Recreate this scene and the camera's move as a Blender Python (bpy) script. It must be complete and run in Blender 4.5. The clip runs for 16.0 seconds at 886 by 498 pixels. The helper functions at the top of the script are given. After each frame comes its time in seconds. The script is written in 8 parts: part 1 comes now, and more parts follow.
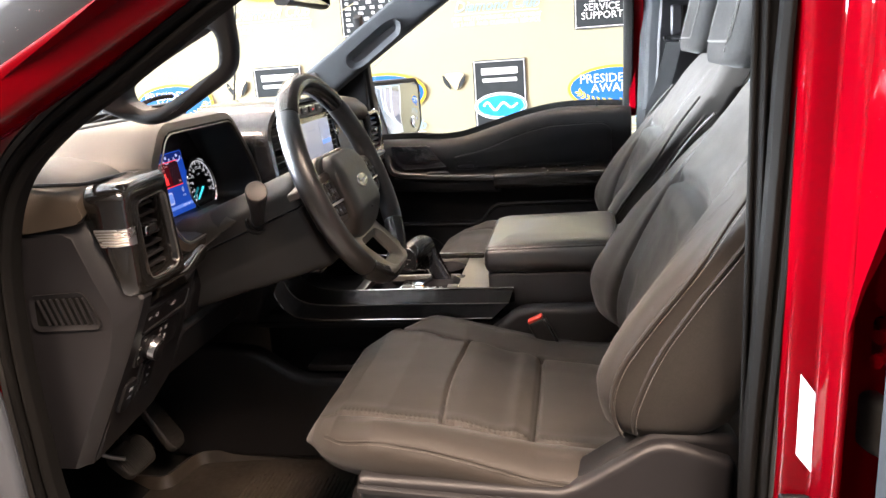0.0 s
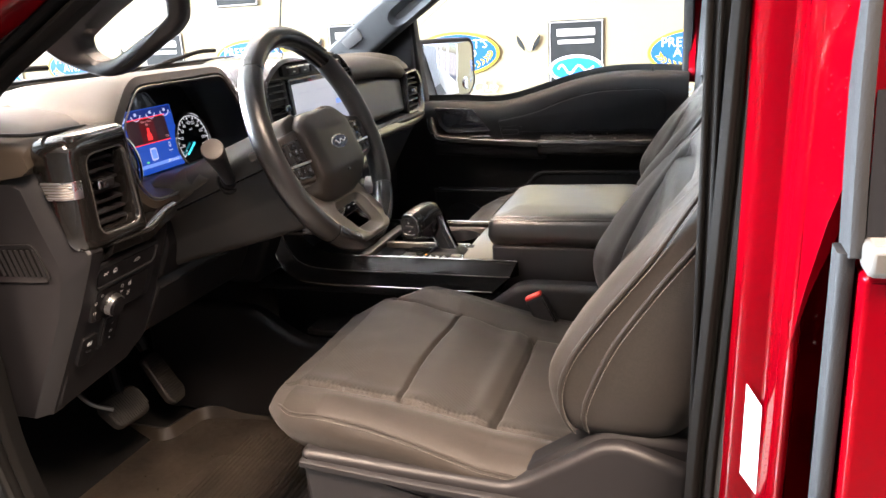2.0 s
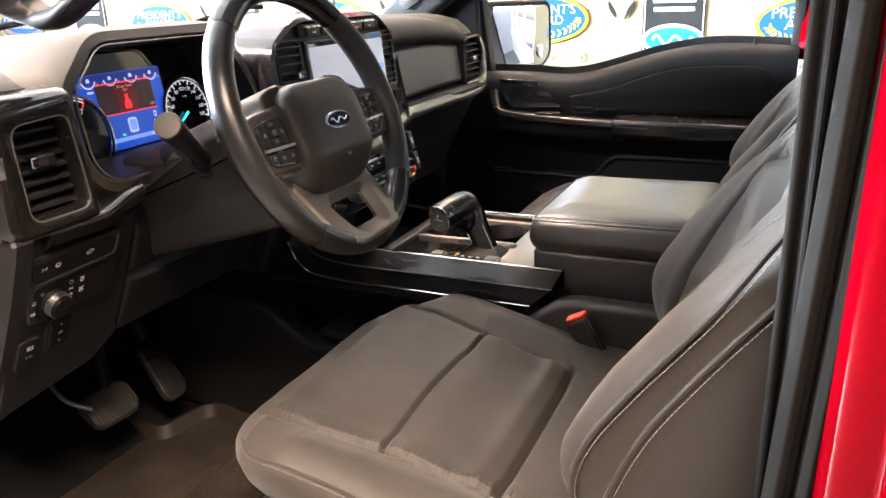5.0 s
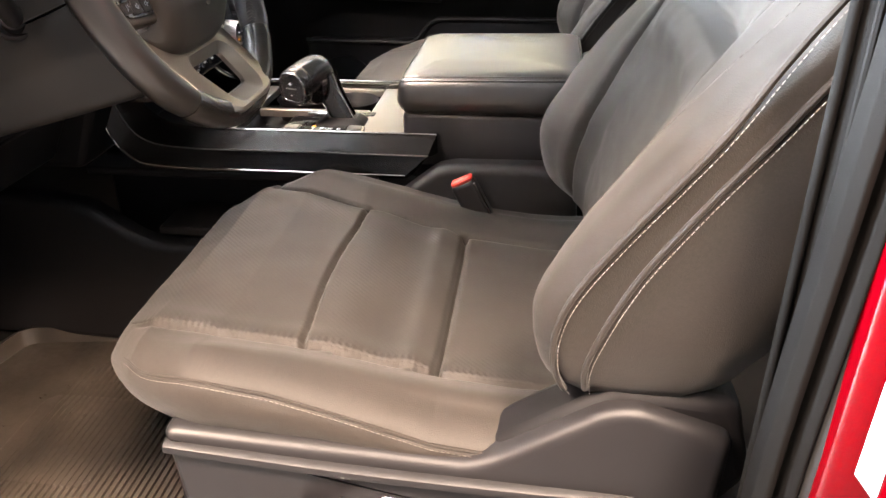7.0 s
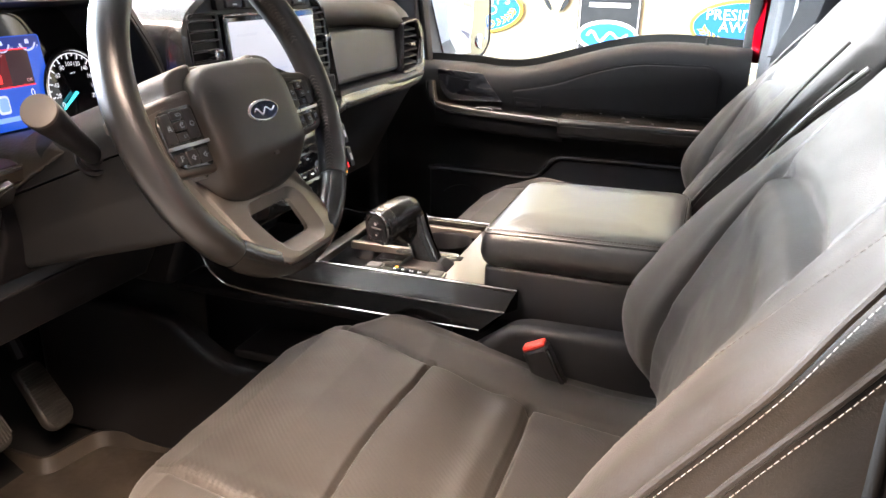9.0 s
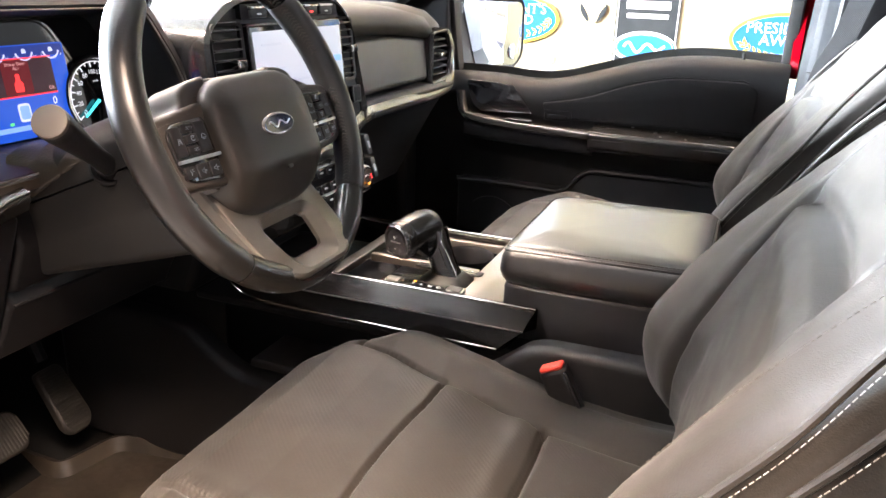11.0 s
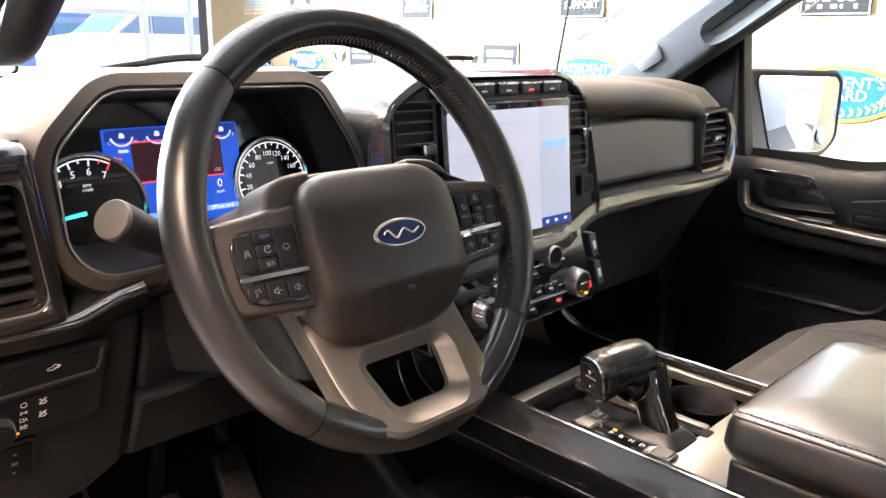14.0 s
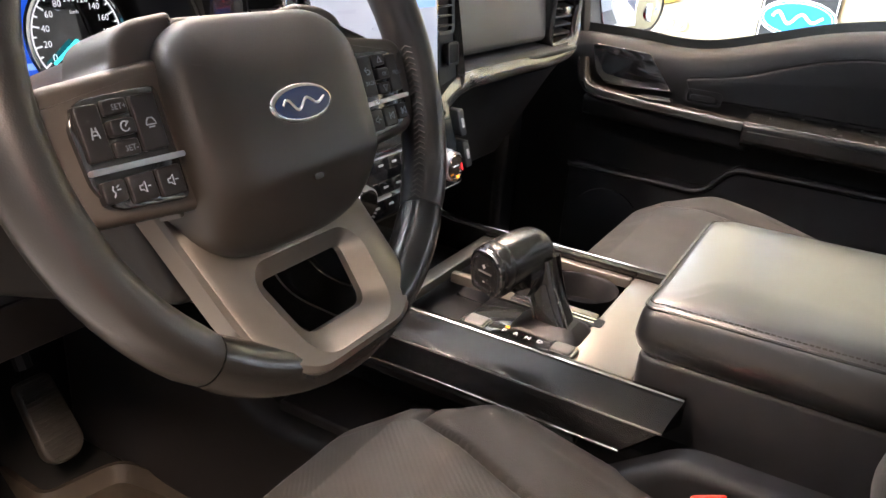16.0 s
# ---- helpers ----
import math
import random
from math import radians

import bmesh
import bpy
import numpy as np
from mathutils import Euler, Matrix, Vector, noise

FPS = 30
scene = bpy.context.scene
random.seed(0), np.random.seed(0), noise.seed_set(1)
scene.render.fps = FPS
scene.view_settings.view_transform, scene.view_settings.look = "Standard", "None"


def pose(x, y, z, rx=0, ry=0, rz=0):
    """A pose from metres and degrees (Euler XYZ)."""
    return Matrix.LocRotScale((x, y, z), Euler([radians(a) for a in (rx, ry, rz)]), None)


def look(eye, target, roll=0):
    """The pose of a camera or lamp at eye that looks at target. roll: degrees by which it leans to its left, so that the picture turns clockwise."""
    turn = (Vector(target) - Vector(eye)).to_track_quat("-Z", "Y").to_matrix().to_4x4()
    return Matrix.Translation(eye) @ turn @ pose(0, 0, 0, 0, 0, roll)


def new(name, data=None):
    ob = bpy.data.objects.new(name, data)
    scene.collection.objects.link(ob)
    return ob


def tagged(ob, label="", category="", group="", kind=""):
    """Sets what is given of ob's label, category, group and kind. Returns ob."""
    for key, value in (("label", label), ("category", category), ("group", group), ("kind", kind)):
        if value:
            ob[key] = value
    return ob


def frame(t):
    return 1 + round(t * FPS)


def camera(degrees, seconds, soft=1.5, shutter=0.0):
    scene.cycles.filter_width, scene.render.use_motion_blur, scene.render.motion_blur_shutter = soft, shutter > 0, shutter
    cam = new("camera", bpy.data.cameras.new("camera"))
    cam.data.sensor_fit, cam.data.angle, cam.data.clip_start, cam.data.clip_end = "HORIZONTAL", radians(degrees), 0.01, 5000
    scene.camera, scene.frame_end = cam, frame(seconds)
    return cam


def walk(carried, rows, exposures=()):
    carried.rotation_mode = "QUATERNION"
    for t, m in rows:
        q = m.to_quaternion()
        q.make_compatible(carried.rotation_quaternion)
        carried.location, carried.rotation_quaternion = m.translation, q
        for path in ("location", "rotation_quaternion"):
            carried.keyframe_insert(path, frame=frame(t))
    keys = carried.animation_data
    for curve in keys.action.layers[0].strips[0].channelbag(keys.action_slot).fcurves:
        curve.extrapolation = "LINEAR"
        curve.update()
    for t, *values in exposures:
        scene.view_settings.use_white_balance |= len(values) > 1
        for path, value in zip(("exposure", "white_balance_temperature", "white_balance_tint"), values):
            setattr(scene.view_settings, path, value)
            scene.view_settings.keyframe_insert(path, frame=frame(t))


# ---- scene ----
# ---- camera ----
cam = camera(59.8, 16.0)
METRES, EYE, TILT, LEAN, TURN = 1.47, (0.347, -1.607, 1.607), -14.654, 3.994, 9.338
ROWS = [
    (0.0, 0.0, 0.0, 0.0, -0.0, 0.0, 0.0),
    (0.5, -0.013, -0.0076, -0.0028, 0.9, -0.26, -0.51),
    (1.0, 0.0053, -0.0014, -0.002, 2.24, -0.82, -1.15),
    (1.5, 0.0642, 0.0241, -0.0004, 4.54, -1.8, -1.82),
    (2.0, 0.1257, 0.0568, 0.0094, 7.33, -2.91, -2.69),
    (2.5, 0.1338, 0.1113, 0.0187, 11.01, -3.92, -3.81),
    (3.0, 0.1303, 0.163, 0.0293, 15.29, -4.78, -4.99),
    (5.5, 0.1673, 0.2332, 0.0377, 12.97, -6.6, -6.15),
    (6.0, 0.0889, 0.2574, 0.0284, 5.02, -9.02, -3.92),
    (6.5, 0.0661, 0.2663, 0.0206, -0.98, -12.0, -2.66),
    (7.0, 0.0585, 0.2783, 0.0102, -3.1, -13.03, -2.72),
    (7.5, 0.051, 0.2838, 0.0278, -2.4, -10.19, -3.81),
    (8.0, 0.0796, 0.2944, 0.0368, 0.53, -8.08, -5.22),
    (8.5, 0.1121, 0.3088, 0.0451, 4.9, -6.74, -6.55),
    (9.0, 0.1163, 0.3285, 0.0528, 8.18, -5.97, -7.46),
    (11.5, 0.1293, 0.3554, 0.0654, 11.9, -5.75, -9.29),
    (12.0, 0.1038, 0.3943, 0.0725, 14.19, -5.52, -10.32),
    (12.5, 0.0934, 0.4282, 0.0722, 18.3, -5.38, -11.2),
    (13.0, 0.1219, 0.4633, 0.0796, 24.3, -5.37, -11.91),
    (13.5, 0.1446, 0.4929, 0.0941, 30.21, -5.27, -12.34),
    (14.0, 0.1563, 0.5135, 0.1085, 33.99, -5.08, -12.57),
    (14.5, 0.1623, 0.5276, 0.116, 35.48, -5.75, -13.04),
    (15.0, 0.152, 0.5394, 0.1145, 32.63, -7.29, -13.9),
    (15.5, 0.1075, 0.5531, 0.0992, 25.86, -8.75, -14.22),
    (16.0, 0.0624, 0.5674, 0.0869, 18.3, -10.3, -13.13),
]
# seconds, stops; the white balance stays a little warm
EXPO = [(t, ev, 6600, 19) for t, ev in ((0.0, 1.62), (1.0, 1.77), (2.0, 1.87), (3.0, 2.0), (5.5, 1.92), (6.0, 2.02), (6.5, 2.3), (7.0, 2.52), (7.5, 2.7), (8.0, 2.75), (8.5, 2.68), (9.0, 2.48), (11.5, 2.45), (12.5, 2.6), (13.0, 2.6), (13.5, 2.5), (14.5, 2.25), (15.0, 2.12), (16.0, 2.35))]
walk(cam, [(t, pose(*EYE, TILT, LEAN, TURN) @ pose(METRES * x, METRES * y, METRES * z, 90 + pitch, roll, yaw)) for t, x, y, z, yaw, pitch, roll in ROWS], EXPO)

# ---- world, daylight and showroom lamps ----
world = bpy.data.worlds.new("sky")
scene.world = world
world.use_nodes = True
wn = world.node_tree
sky = wn.nodes.new("ShaderNodeTexSky")
sky.sky_type, sky.sun_disc = "NISHITA", False
sky.sun_elevation, sky.sun_rotation = radians(51), radians(163)
wn.links.new(sky.outputs[0], wn.nodes["Background"].inputs[0])
wn.nodes["Background"].inputs[1].default_value = 0.09
sun = new("sun", bpy.data.lights.new("sun", "SUN"))
sun.data.energy, sun.data.angle, sun.data.color = 3.0, radians(0.5), (1.0, 0.95, 0.88)
sun.matrix_world = look((-6, -20, 26), (0, 0, 0))


def area_lamp(name, eye, target, w, h, watts, colour=(1, 1, 1)):
    ob = new(name, bpy.data.lights.new(name, "AREA"))
    ob.data.shape, ob.data.size, ob.data.size_y, ob.data.energy, ob.data.color = "RECTANGLE", w, h, watts, colour
    ob.matrix_world = look(eye, target)
    return ob


DAY, WARM, COOLER = (0.78, 0.93, 1.0), (1.0, 0.735, 0.495), (1.0, 0.80, 0.60)
area_lamp("window_light", (-6.9, -0.25, 2.46), (0, 0.1, 1.4), 3.9, 0.9, 700, DAY).data.spread = radians(64)
area_lamp("far_window_light", (5.0, 2.72, 2.75), (5.0, 0, 1.6), 3.6, 0.6, 100, DAY)
LAMPS = [(lx, ly) for lx in (-3.6, -1.2, 1.2, 3.6) for ly in (-1.85, 1.35)]
for lx, ly in LAMPS:
    area_lamp("ceiling_lamp", (lx, ly, 3.28), (lx, ly, 0), 1.2, 0.6, 82 if ly < 0 else 20, COOLER if ly < 0 else WARM).data.spread = radians(112 if ly < 0 else 180)

from mathutils import noise
# ---- materials ----


def material(name, colour, rough=0.5, metal=0.0, vary=0.12, grain=0.0, scale=400.0, wear=0.0, emit=None, power=0.0, coat=0.0, coarse=6.0, spec=0.5):
    """Principled surface with two scales of variation: broad tone shifts and a fine grain in the relief."""
    m = bpy.data.materials.new(name)
    m.use_nodes = True
    nt = m.node_tree
    b = nt.nodes["Principled BSDF"]
    b.inputs["Base Color"].default_value = (*colour, 1)
    b.inputs["Roughness"].default_value, b.inputs["Metallic"].default_value = rough, metal
    b.inputs["Specular IOR Level"].default_value = spec
    if coat:
        b.inputs["Coat Weight"].default_value, b.inputs["Coat Roughness"].default_value = coat, 0.04 if coat > 0.5 else 0.3
    tc = nt.nodes.new("ShaderNodeTexCoord")
    if vary:
        n = nt.nodes.new("ShaderNodeTexNoise")
        n.inputs["Scale"].default_value, n.inputs["Detail"].default_value = coarse, 5
        nt.links.new(tc.outputs["Object"], n.inputs["Vector"])
        r = nt.nodes.new("ShaderNodeMapRange")
        r.inputs[1].default_value, r.inputs[2].default_value = 0.3, 0.7
        r.inputs[3].default_value, r.inputs[4].default_value = 1 - vary, 1 + vary
        nt.links.new(n.outputs[0], r.inputs[0])
        mx = nt.nodes.new("ShaderNodeVectorMath")
        mx.operation = "SCALE"
        mx.inputs[0].default_value = colour
        nt.links.new(r.outputs[0], mx.inputs["Scale"])
        nt.links.new(mx.outputs[0], b.inputs["Base Color"])
        n2 = nt.nodes.new("ShaderNodeTexNoise")
        n2.inputs["Scale"].default_value, n2.inputs["Detail"].default_value = coarse * 7, 4
        nt.links.new(tc.outputs["Object"], n2.inputs["Vector"])
        r2 = nt.nodes.new("ShaderNodeMapRange")
        r2.inputs[3].default_value, r2.inputs[4].default_value = max(rough - 0.035 - wear, 0.02), min(rough + 0.035 + wear, 1)
        nt.links.new(n2.outputs[0], r2.inputs[0])
        nt.links.new(r2.outputs[0], b.inputs["Roughness"])
    if grain:
        v = nt.nodes.new("ShaderNodeTexVoronoi")
        v.inputs["Scale"].default_value = scale
        nt.links.new(tc.outputs["Object"], v.inputs["Vector"])
        bp = nt.nodes.new("ShaderNodeBump")
        bp.inputs["Strength"].default_value, bp.inputs["Distance"].default_value = grain, 0.0006
        nt.links.new(v.outputs[0], bp.inputs["Height"])
        nt.links.new(bp.outputs[0], b.inputs["Normal"])
    if emit:
        b.inputs["Emission Color"].default_value, b.inputs["Emission Strength"].default_value = (*emit, 1), power
    return m


def cloth(name, colour, scale=1500.0, strength=0.3, rib=0.0, rough=0.85, vary=0.15, sheen=0.08, spec=0.5):
    """Woven fabric: a fine mottled thread relief, with ribs across it where rib gives their pitch in metres."""
    m = material(name, colour, rough, 0, vary, 0, coarse=9, spec=spec)
    nt = m.node_tree
    b = nt.nodes["Principled BSDF"]
    b.inputs["Sheen Weight"].default_value, b.inputs["Sheen Roughness"].default_value = sheen, 0.5
    tc = nt.nodes.new("ShaderNodeTexCoord")
    n = nt.nodes.new("ShaderNodeTexNoise")
    n.inputs["Scale"].default_value, n.inputs["Detail"].default_value = scale, 2
    nt.links.new(tc.outputs["Object"], n.inputs["Vector"])
    height = n.outputs[0]
    sp = nt.nodes.new("ShaderNodeTexNoise")
    sp.inputs["Scale"].default_value, sp.inputs["Detail"].default_value = scale * 0.45, 3
    nt.links.new(tc.outputs["Object"], sp.inputs["Vector"])
    sr = nt.nodes.new("ShaderNodeMapRange")
    sr.inputs[1].default_value, sr.inputs[2].default_value, sr.inputs[3].default_value, sr.inputs[4].default_value = 0.3, 0.7, 0.86, 1.14
    nt.links.new(sp.outputs[0], sr.inputs[0])
    big = nt.nodes.new("ShaderNodeTexNoise")
    big.inputs["Scale"].default_value, big.inputs["Detail"].default_value = 11, 4
    nt.links.new(tc.outputs["Object"], big.inputs["Vector"])
    br = nt.nodes.new("ShaderNodeMapRange")
    br.inputs[1].default_value, br.inputs[2].default_value, br.inputs[3].default_value, br.inputs[4].default_value = 0.3, 0.7, 1 - vary, 1 + vary
    nt.links.new(big.outputs[0], br.inputs[0])
    tone = nt.nodes.new("ShaderNodeMath")
    tone.operation = "MULTIPLY"
    nt.links.new(sr.outputs[0], tone.inputs[0]), nt.links.new(br.outputs[0], tone.inputs[1])
    tone_out = tone.outputs[0]
    if rib:
        w = nt.nodes.new("ShaderNodeTexWave")
        w.bands_direction = "DIAGONAL"
        w.inputs["Scale"].default_value, w.inputs["Distortion"].default_value, w.inputs["Detail"].default_value, w.inputs["Detail Scale"].default_value = 0.314 / rib, 1.2, 1, 4
        nt.links.new(tc.outputs["Object"], w.inputs[0])
        a = nt.nodes.new("ShaderNodeMath")
        a.operation = "ADD"
        nt.links.new(n.outputs[0], a.inputs[0]), nt.links.new(w.outputs[1], a.inputs[1])
        height = a.outputs[0]
        r = nt.nodes.new("ShaderNodeMapRange")
        r.inputs[3].default_value, r.inputs[4].default_value = 0.97, 1.03
        nt.links.new(w.outputs[1], r.inputs[0])
        both = nt.nodes.new("ShaderNodeMath")
        both.operation = "MULTIPLY"
        nt.links.new(r.outputs[0], both.inputs[0]), nt.links.new(tone_out, both.inputs[1])
        tone_out = both.outputs[0]
    mx = nt.nodes.new("ShaderNodeVectorMath")
    mx.operation = "SCALE"
    mx.inputs[0].default_value = colour
    nt.links.new(tone_out, mx.inputs["Scale"])
    nt.links.new(mx.outputs[0], b.inputs["Base Color"])
    bp = nt.nodes.new("ShaderNodeBump")
    bp.inputs["Strength"].default_value, bp.inputs["Distance"].default_value = strength, 0.0008
    nt.links.new(height, bp.inputs["Height"])
    nt.links.new(bp.outputs[0], b.inputs["Normal"])
    return m


def glass(name, tint=(1, 1, 1), rough=0.0):
    m = bpy.data.materials.new(name)
    m.use_nodes = True
    nt = m.node_tree
    b = nt.nodes["Principled BSDF"]
    b.inputs["Base Color"].default_value = (*tint, 1)
    b.inputs["Transmission Weight"].default_value, b.inputs["Roughness"].default_value, b.inputs["IOR"].default_value = 1, rough, 1.02
    return m


M_PLASTIC = material("grained dark plastic", (0.0115, 0.0108, 0.0118), 0.42, 0, 0.14, 0.12, 1500, spec=0.32)
# M_PLASTIC made darker: the far door's shade is put into the colour.
M_PLASTICDIM = material("grained dark plastic dimmed for shade", (0.0062, 0.0058, 0.0062), 0.5, 0, 0.14, 0.12, 1500, spec=0.2)
M_PLASTIC2 = material("grained charcoal plastic", (0.0125, 0.0120, 0.0130), 0.42, 0, 0.14, 0.12, 1500, spec=0.34)
M_DASHTOP = material("grained soft dash skin", (0.038, 0.030, 0.0225), 0.50, 0, 0.12, 0.16, 1100, spec=0.22)
M_LOWER = material("dark lower trim plastic", (0.0066, 0.0062, 0.0070), 0.55, 0, 0.15, 0.12, 1500, spec=0.16)
M_GLOSS = material("gloss black trim", (0.012, 0.012, 0.013), 0.08, 0, 0.1, coat=1.0)
M_POD = material("black gloss trim", (0.0085, 0.0078, 0.0072), 0.14, 0.0, 0.08, coat=0.6)
M_SMOKE = material("smoked metallic trim", (0.016, 0.0150, 0.0145), 0.20, 0.1, 0.08, coat=1.0)
M_RAIL = material("gloss black rail lacquer", (0.0075, 0.0070, 0.0068), 0.17, 0.0, 0.08, spec=0.32)
M_STRIP = material("polished smoked metal trim", (0.060, 0.057, 0.053), 0.18, 0.5, 0.08, coat=0.7)
M_COLUMN = material("grey grained column plastic", (0.015, 0.0142, 0.0138), 0.42, 0, 0.10, 0.12, 1500, spec=0.35)
M_SLEEVE = material("crinkled rubber sleeve", (0.030, 0.024, 0.018), 0.45, 0, 0.3, 0.3, 400)
M_CAP = material("satin warm grey cap", (0.065, 0.056, 0.049), 0.5, 0.2, 0.05, 0.08, 1500)
M_SATIN = material("satin grey metal paint", (0.22, 0.20, 0.178), 0.30, 0.85, 0.08, 0.1, 1500)
M_BEZEL = material("dark satin bezel paint", (0.075, 0.064, 0.057), 0.40, 0.45, 0.08, 0.1, 1500)
M_MARK = material("pale blue grey symbol ink", (0.20, 0.23, 0.28), 0.5, 0, 0.0)
M_SATINDARK = material("dark satin plastic", (0.095, 0.090, 0.084), 0.38, 0.4, 0.08, 0.1, 1500)
M_CHROME = material("chrome", (0.75, 0.75, 0.74), 0.12, 1.0, 0.04)
M_SILVER = material("brushed silver", (0.6, 0.6, 0.6), 0.28, 1.0, 0.06)
M_LEATHER = material("black leather", (0.009, 0.0085, 0.0082), 0.32, 0, 0.12, 0.12, 1000, wear=0.03, spec=0.8)
M_LEATHER2 = material("smooth black leather", (0.008, 0.0077, 0.0074), 0.25, 0, 0.12, 0.04, 1000, wear=0.03, spec=0.8)
M_VINYL = material("grained vinyl pad", (0.0075, 0.0074, 0.0078), 0.36, 0, 0.08, 0.08, 1100, spec=0.4, coat=0.5)
M_VINYL.node_tree.nodes["Principled BSDF"].inputs["Coat Weight"].default_value = 1.0
M_VINYL.node_tree.nodes["Principled BSDF"].inputs["Coat IOR"].default_value = 1.95
M_VINYL.node_tree.nodes["Principled BSDF"].inputs["Coat Roughness"].default_value = 0.32
M_HUB = material("grained airbag vinyl", (0.026, 0.0222, 0.0190), 0.42, 0, 0.08, 0.12, 1300)
M_THREAD = material("pale grey thread", (0.15, 0.138, 0.125), 0.85, 0, 0.1)
M_THREADDARK = material("dark grey thread", (0.075, 0.071, 0.066), 0.8, 0, 0.1)
M_CLOTH = cloth("smooth charcoal seat cloth", (0.0158, 0.0126, 0.0101), 800, 0.35, sheen=0.08, rough=0.62, spec=0.31)
# Darker copy of the seat cloth; the roof header's shade is in its colour.
M_CLOTHSHADE = cloth("matt charcoal seat cloth dimmed for shade", (0.0070, 0.0063, 0.0058), 800, 0.4, sheen=0.04, rough=0.8, spec=0.08)
M_CLOTHRIB = cloth("ribbed charcoal seat cloth", (0.0140, 0.0112, 0.0088), 800, 0.13, 0.0034, sheen=0.06, rough=0.62, spec=0.4)
M_NAP = cloth("napped charcoal seat cloth", (0.0132, 0.0113, 0.0094), 500, 0.40, sheen=0.08, rough=0.6, vary=0.2, spec=0.32)
M_RUBBER = material("black rubber", (0.014, 0.0135, 0.013), 0.85, 0, 0.15, 0.2, 900, spec=0.2)
M_PAD = material("worn dusty pedal rubber", (0.019, 0.0165, 0.0140), 0.6, 0, 0.4, 0.2, 700, wear=0.1, coarse=40)
M_SEAL = material("grey weather seal", (0.0048, 0.0045, 0.0043), 0.92, 0, 0.1, 0.15, 900, spec=0.08)
M_MAT = material("dusty rubber floor mat", (0.026, 0.0205, 0.0155), 0.46, 0, 0.45, 0.3, 500, wear=0.12, coarse=14)
M_CARPET = cloth("black carpet", (0.008, 0.0078, 0.0076), 700, 0.8, sheen=0.03, spec=0.1)
M_PILLAR = material("grey pillar trim", (0.0135, 0.0145, 0.0160), 0.7, 0, 0.08, 0.3, 800, spec=0.12)
M_JAMB = material("blue-grey jamb cover plastic", (0.050, 0.056, 0.066), 0.5, 0, 0.08, 0.2, 900, spec=0.3)
M_RED = material("red metallic paint", (0.072, 0.0002, 0.0015), 0.35, 0.0, 0.10, 0.02, 3000, coat=0.501, spec=0.0, coarse=3)
M_RED.node_tree.nodes["Principled BSDF"].inputs["Coat Weight"].default_value = 0.36
M_DROP = material("water drop", (0.10, 0.002, 0.004), 0.02, 0, 0, spec=0.6, coat=1.0)
M_LABEL = material("white paper label", (0.78, 0.78, 0.78), 0.6, 0, 0.04)
M_BUCKLE = material("red plastic button", (0.62, 0.035, 0.02), 0.4, 0, 0.05)
M_BELT = cloth("black belt webbing", (0.02, 0.02, 0.021), 1200, 0.4, 0.002)
M_HEAD = cloth("grey headliner", (0.42, 0.42, 0.41), 900, 0.3)
M_WHITE = material("white ink", (0.8, 0.8, 0.8), 0.5, 0, 0, emit=(0.9, 0.95, 1), power=0.165)
M_INK = material("pale grey ink", (0.45, 0.45, 0.45), 0.5, 0, 0.0)
M_AMBER = material("amber lamp", (0.8, 0.3, 0.02), 0.4, 0, 0, emit=(1, 0.35, 0.03), power=0.450)
M_REDLIT = material("red lit ink", (0.7, 0.02, 0.02), 0.4, 0, 0, emit=(1, 0.03, 0.03), power=0.450)
M_CYAN = material("cyan lit needle", (0.02, 0.5, 0.6), 0.4, 0, 0, emit=(0.03, 0.75, 0.9), power=0.375)
M_BLUELIT = material("blue lit display", (0.01, 0.04, 0.2), 0.15, 0, 0, emit=(0.012, 0.085, 0.55), power=0.225)
M_BLUELIT2 = material("pale blue lit display", (0.1, 0.2, 0.5), 0.15, 0, 0, emit=(0.16, 0.30, 0.8), power=0.300)
M_REDDARK = material("dark red lit display", (0.05, 0.003, 0.006), 0.15, 0, 0, emit=(0.13, 0.003, 0.008), power=0.188)
M_NAVYLIT = material("navy lit display", (0.004, 0.012, 0.06), 0.15, 0, 0, emit=(0.010, 0.03, 0.22), power=0.225)
M_MSGDARK = material("dark lit message field", (0.01, 0.004, 0.006), 0.15, 0, 0, emit=(0.020, 0.006, 0.010), power=0.375)
M_PALELIT = material("pale lit ink", (0.3, 0.35, 0.5), 0.3, 0, 0, emit=(0.55, 0.62, 0.95), power=0.225)
M_PINKLIT = material("pink lit ink", (0.4, 0.2, 0.2), 0.3, 0, 0, emit=(0.9, 0.45, 0.45), power=0.188)
M_GREENLIT = material("green lit ink", (0.05, 0.4, 0.1), 0.3, 0, 0, emit=(0.08, 0.9, 0.2), power=0.225)
M_SCREEN = material("lit white screen", (0.3, 0.32, 0.36), 0.12, 0, 0, emit=(0.62, 0.68, 0.78), power=0.125)
M_SCREEN2 = material("lit pale grey screen", (0.3, 0.32, 0.36), 0.12, 0, 0, emit=(0.50, 0.58, 0.70), power=0.115)
M_SCREENBLUE = material("lit navy screen bar", (0.01, 0.015, 0.05), 0.12, 0, 0, emit=(0.01, 0.02, 0.09), power=0.600)
M_SCREENFRAME = material("black screen glass", (0.006, 0.006, 0.007), 0.06, 0, 0, coat=1.0)
M_MIRROR = material("mirror glass", (0.62, 0.65, 0.68), 0.01, 1.0, 0)
M_GLASS = glass("clear glass")
M_TINT = material("dark tinted glass", (0.01, 0.01, 0.011), 0.03, 0, 0, coat=1.0)
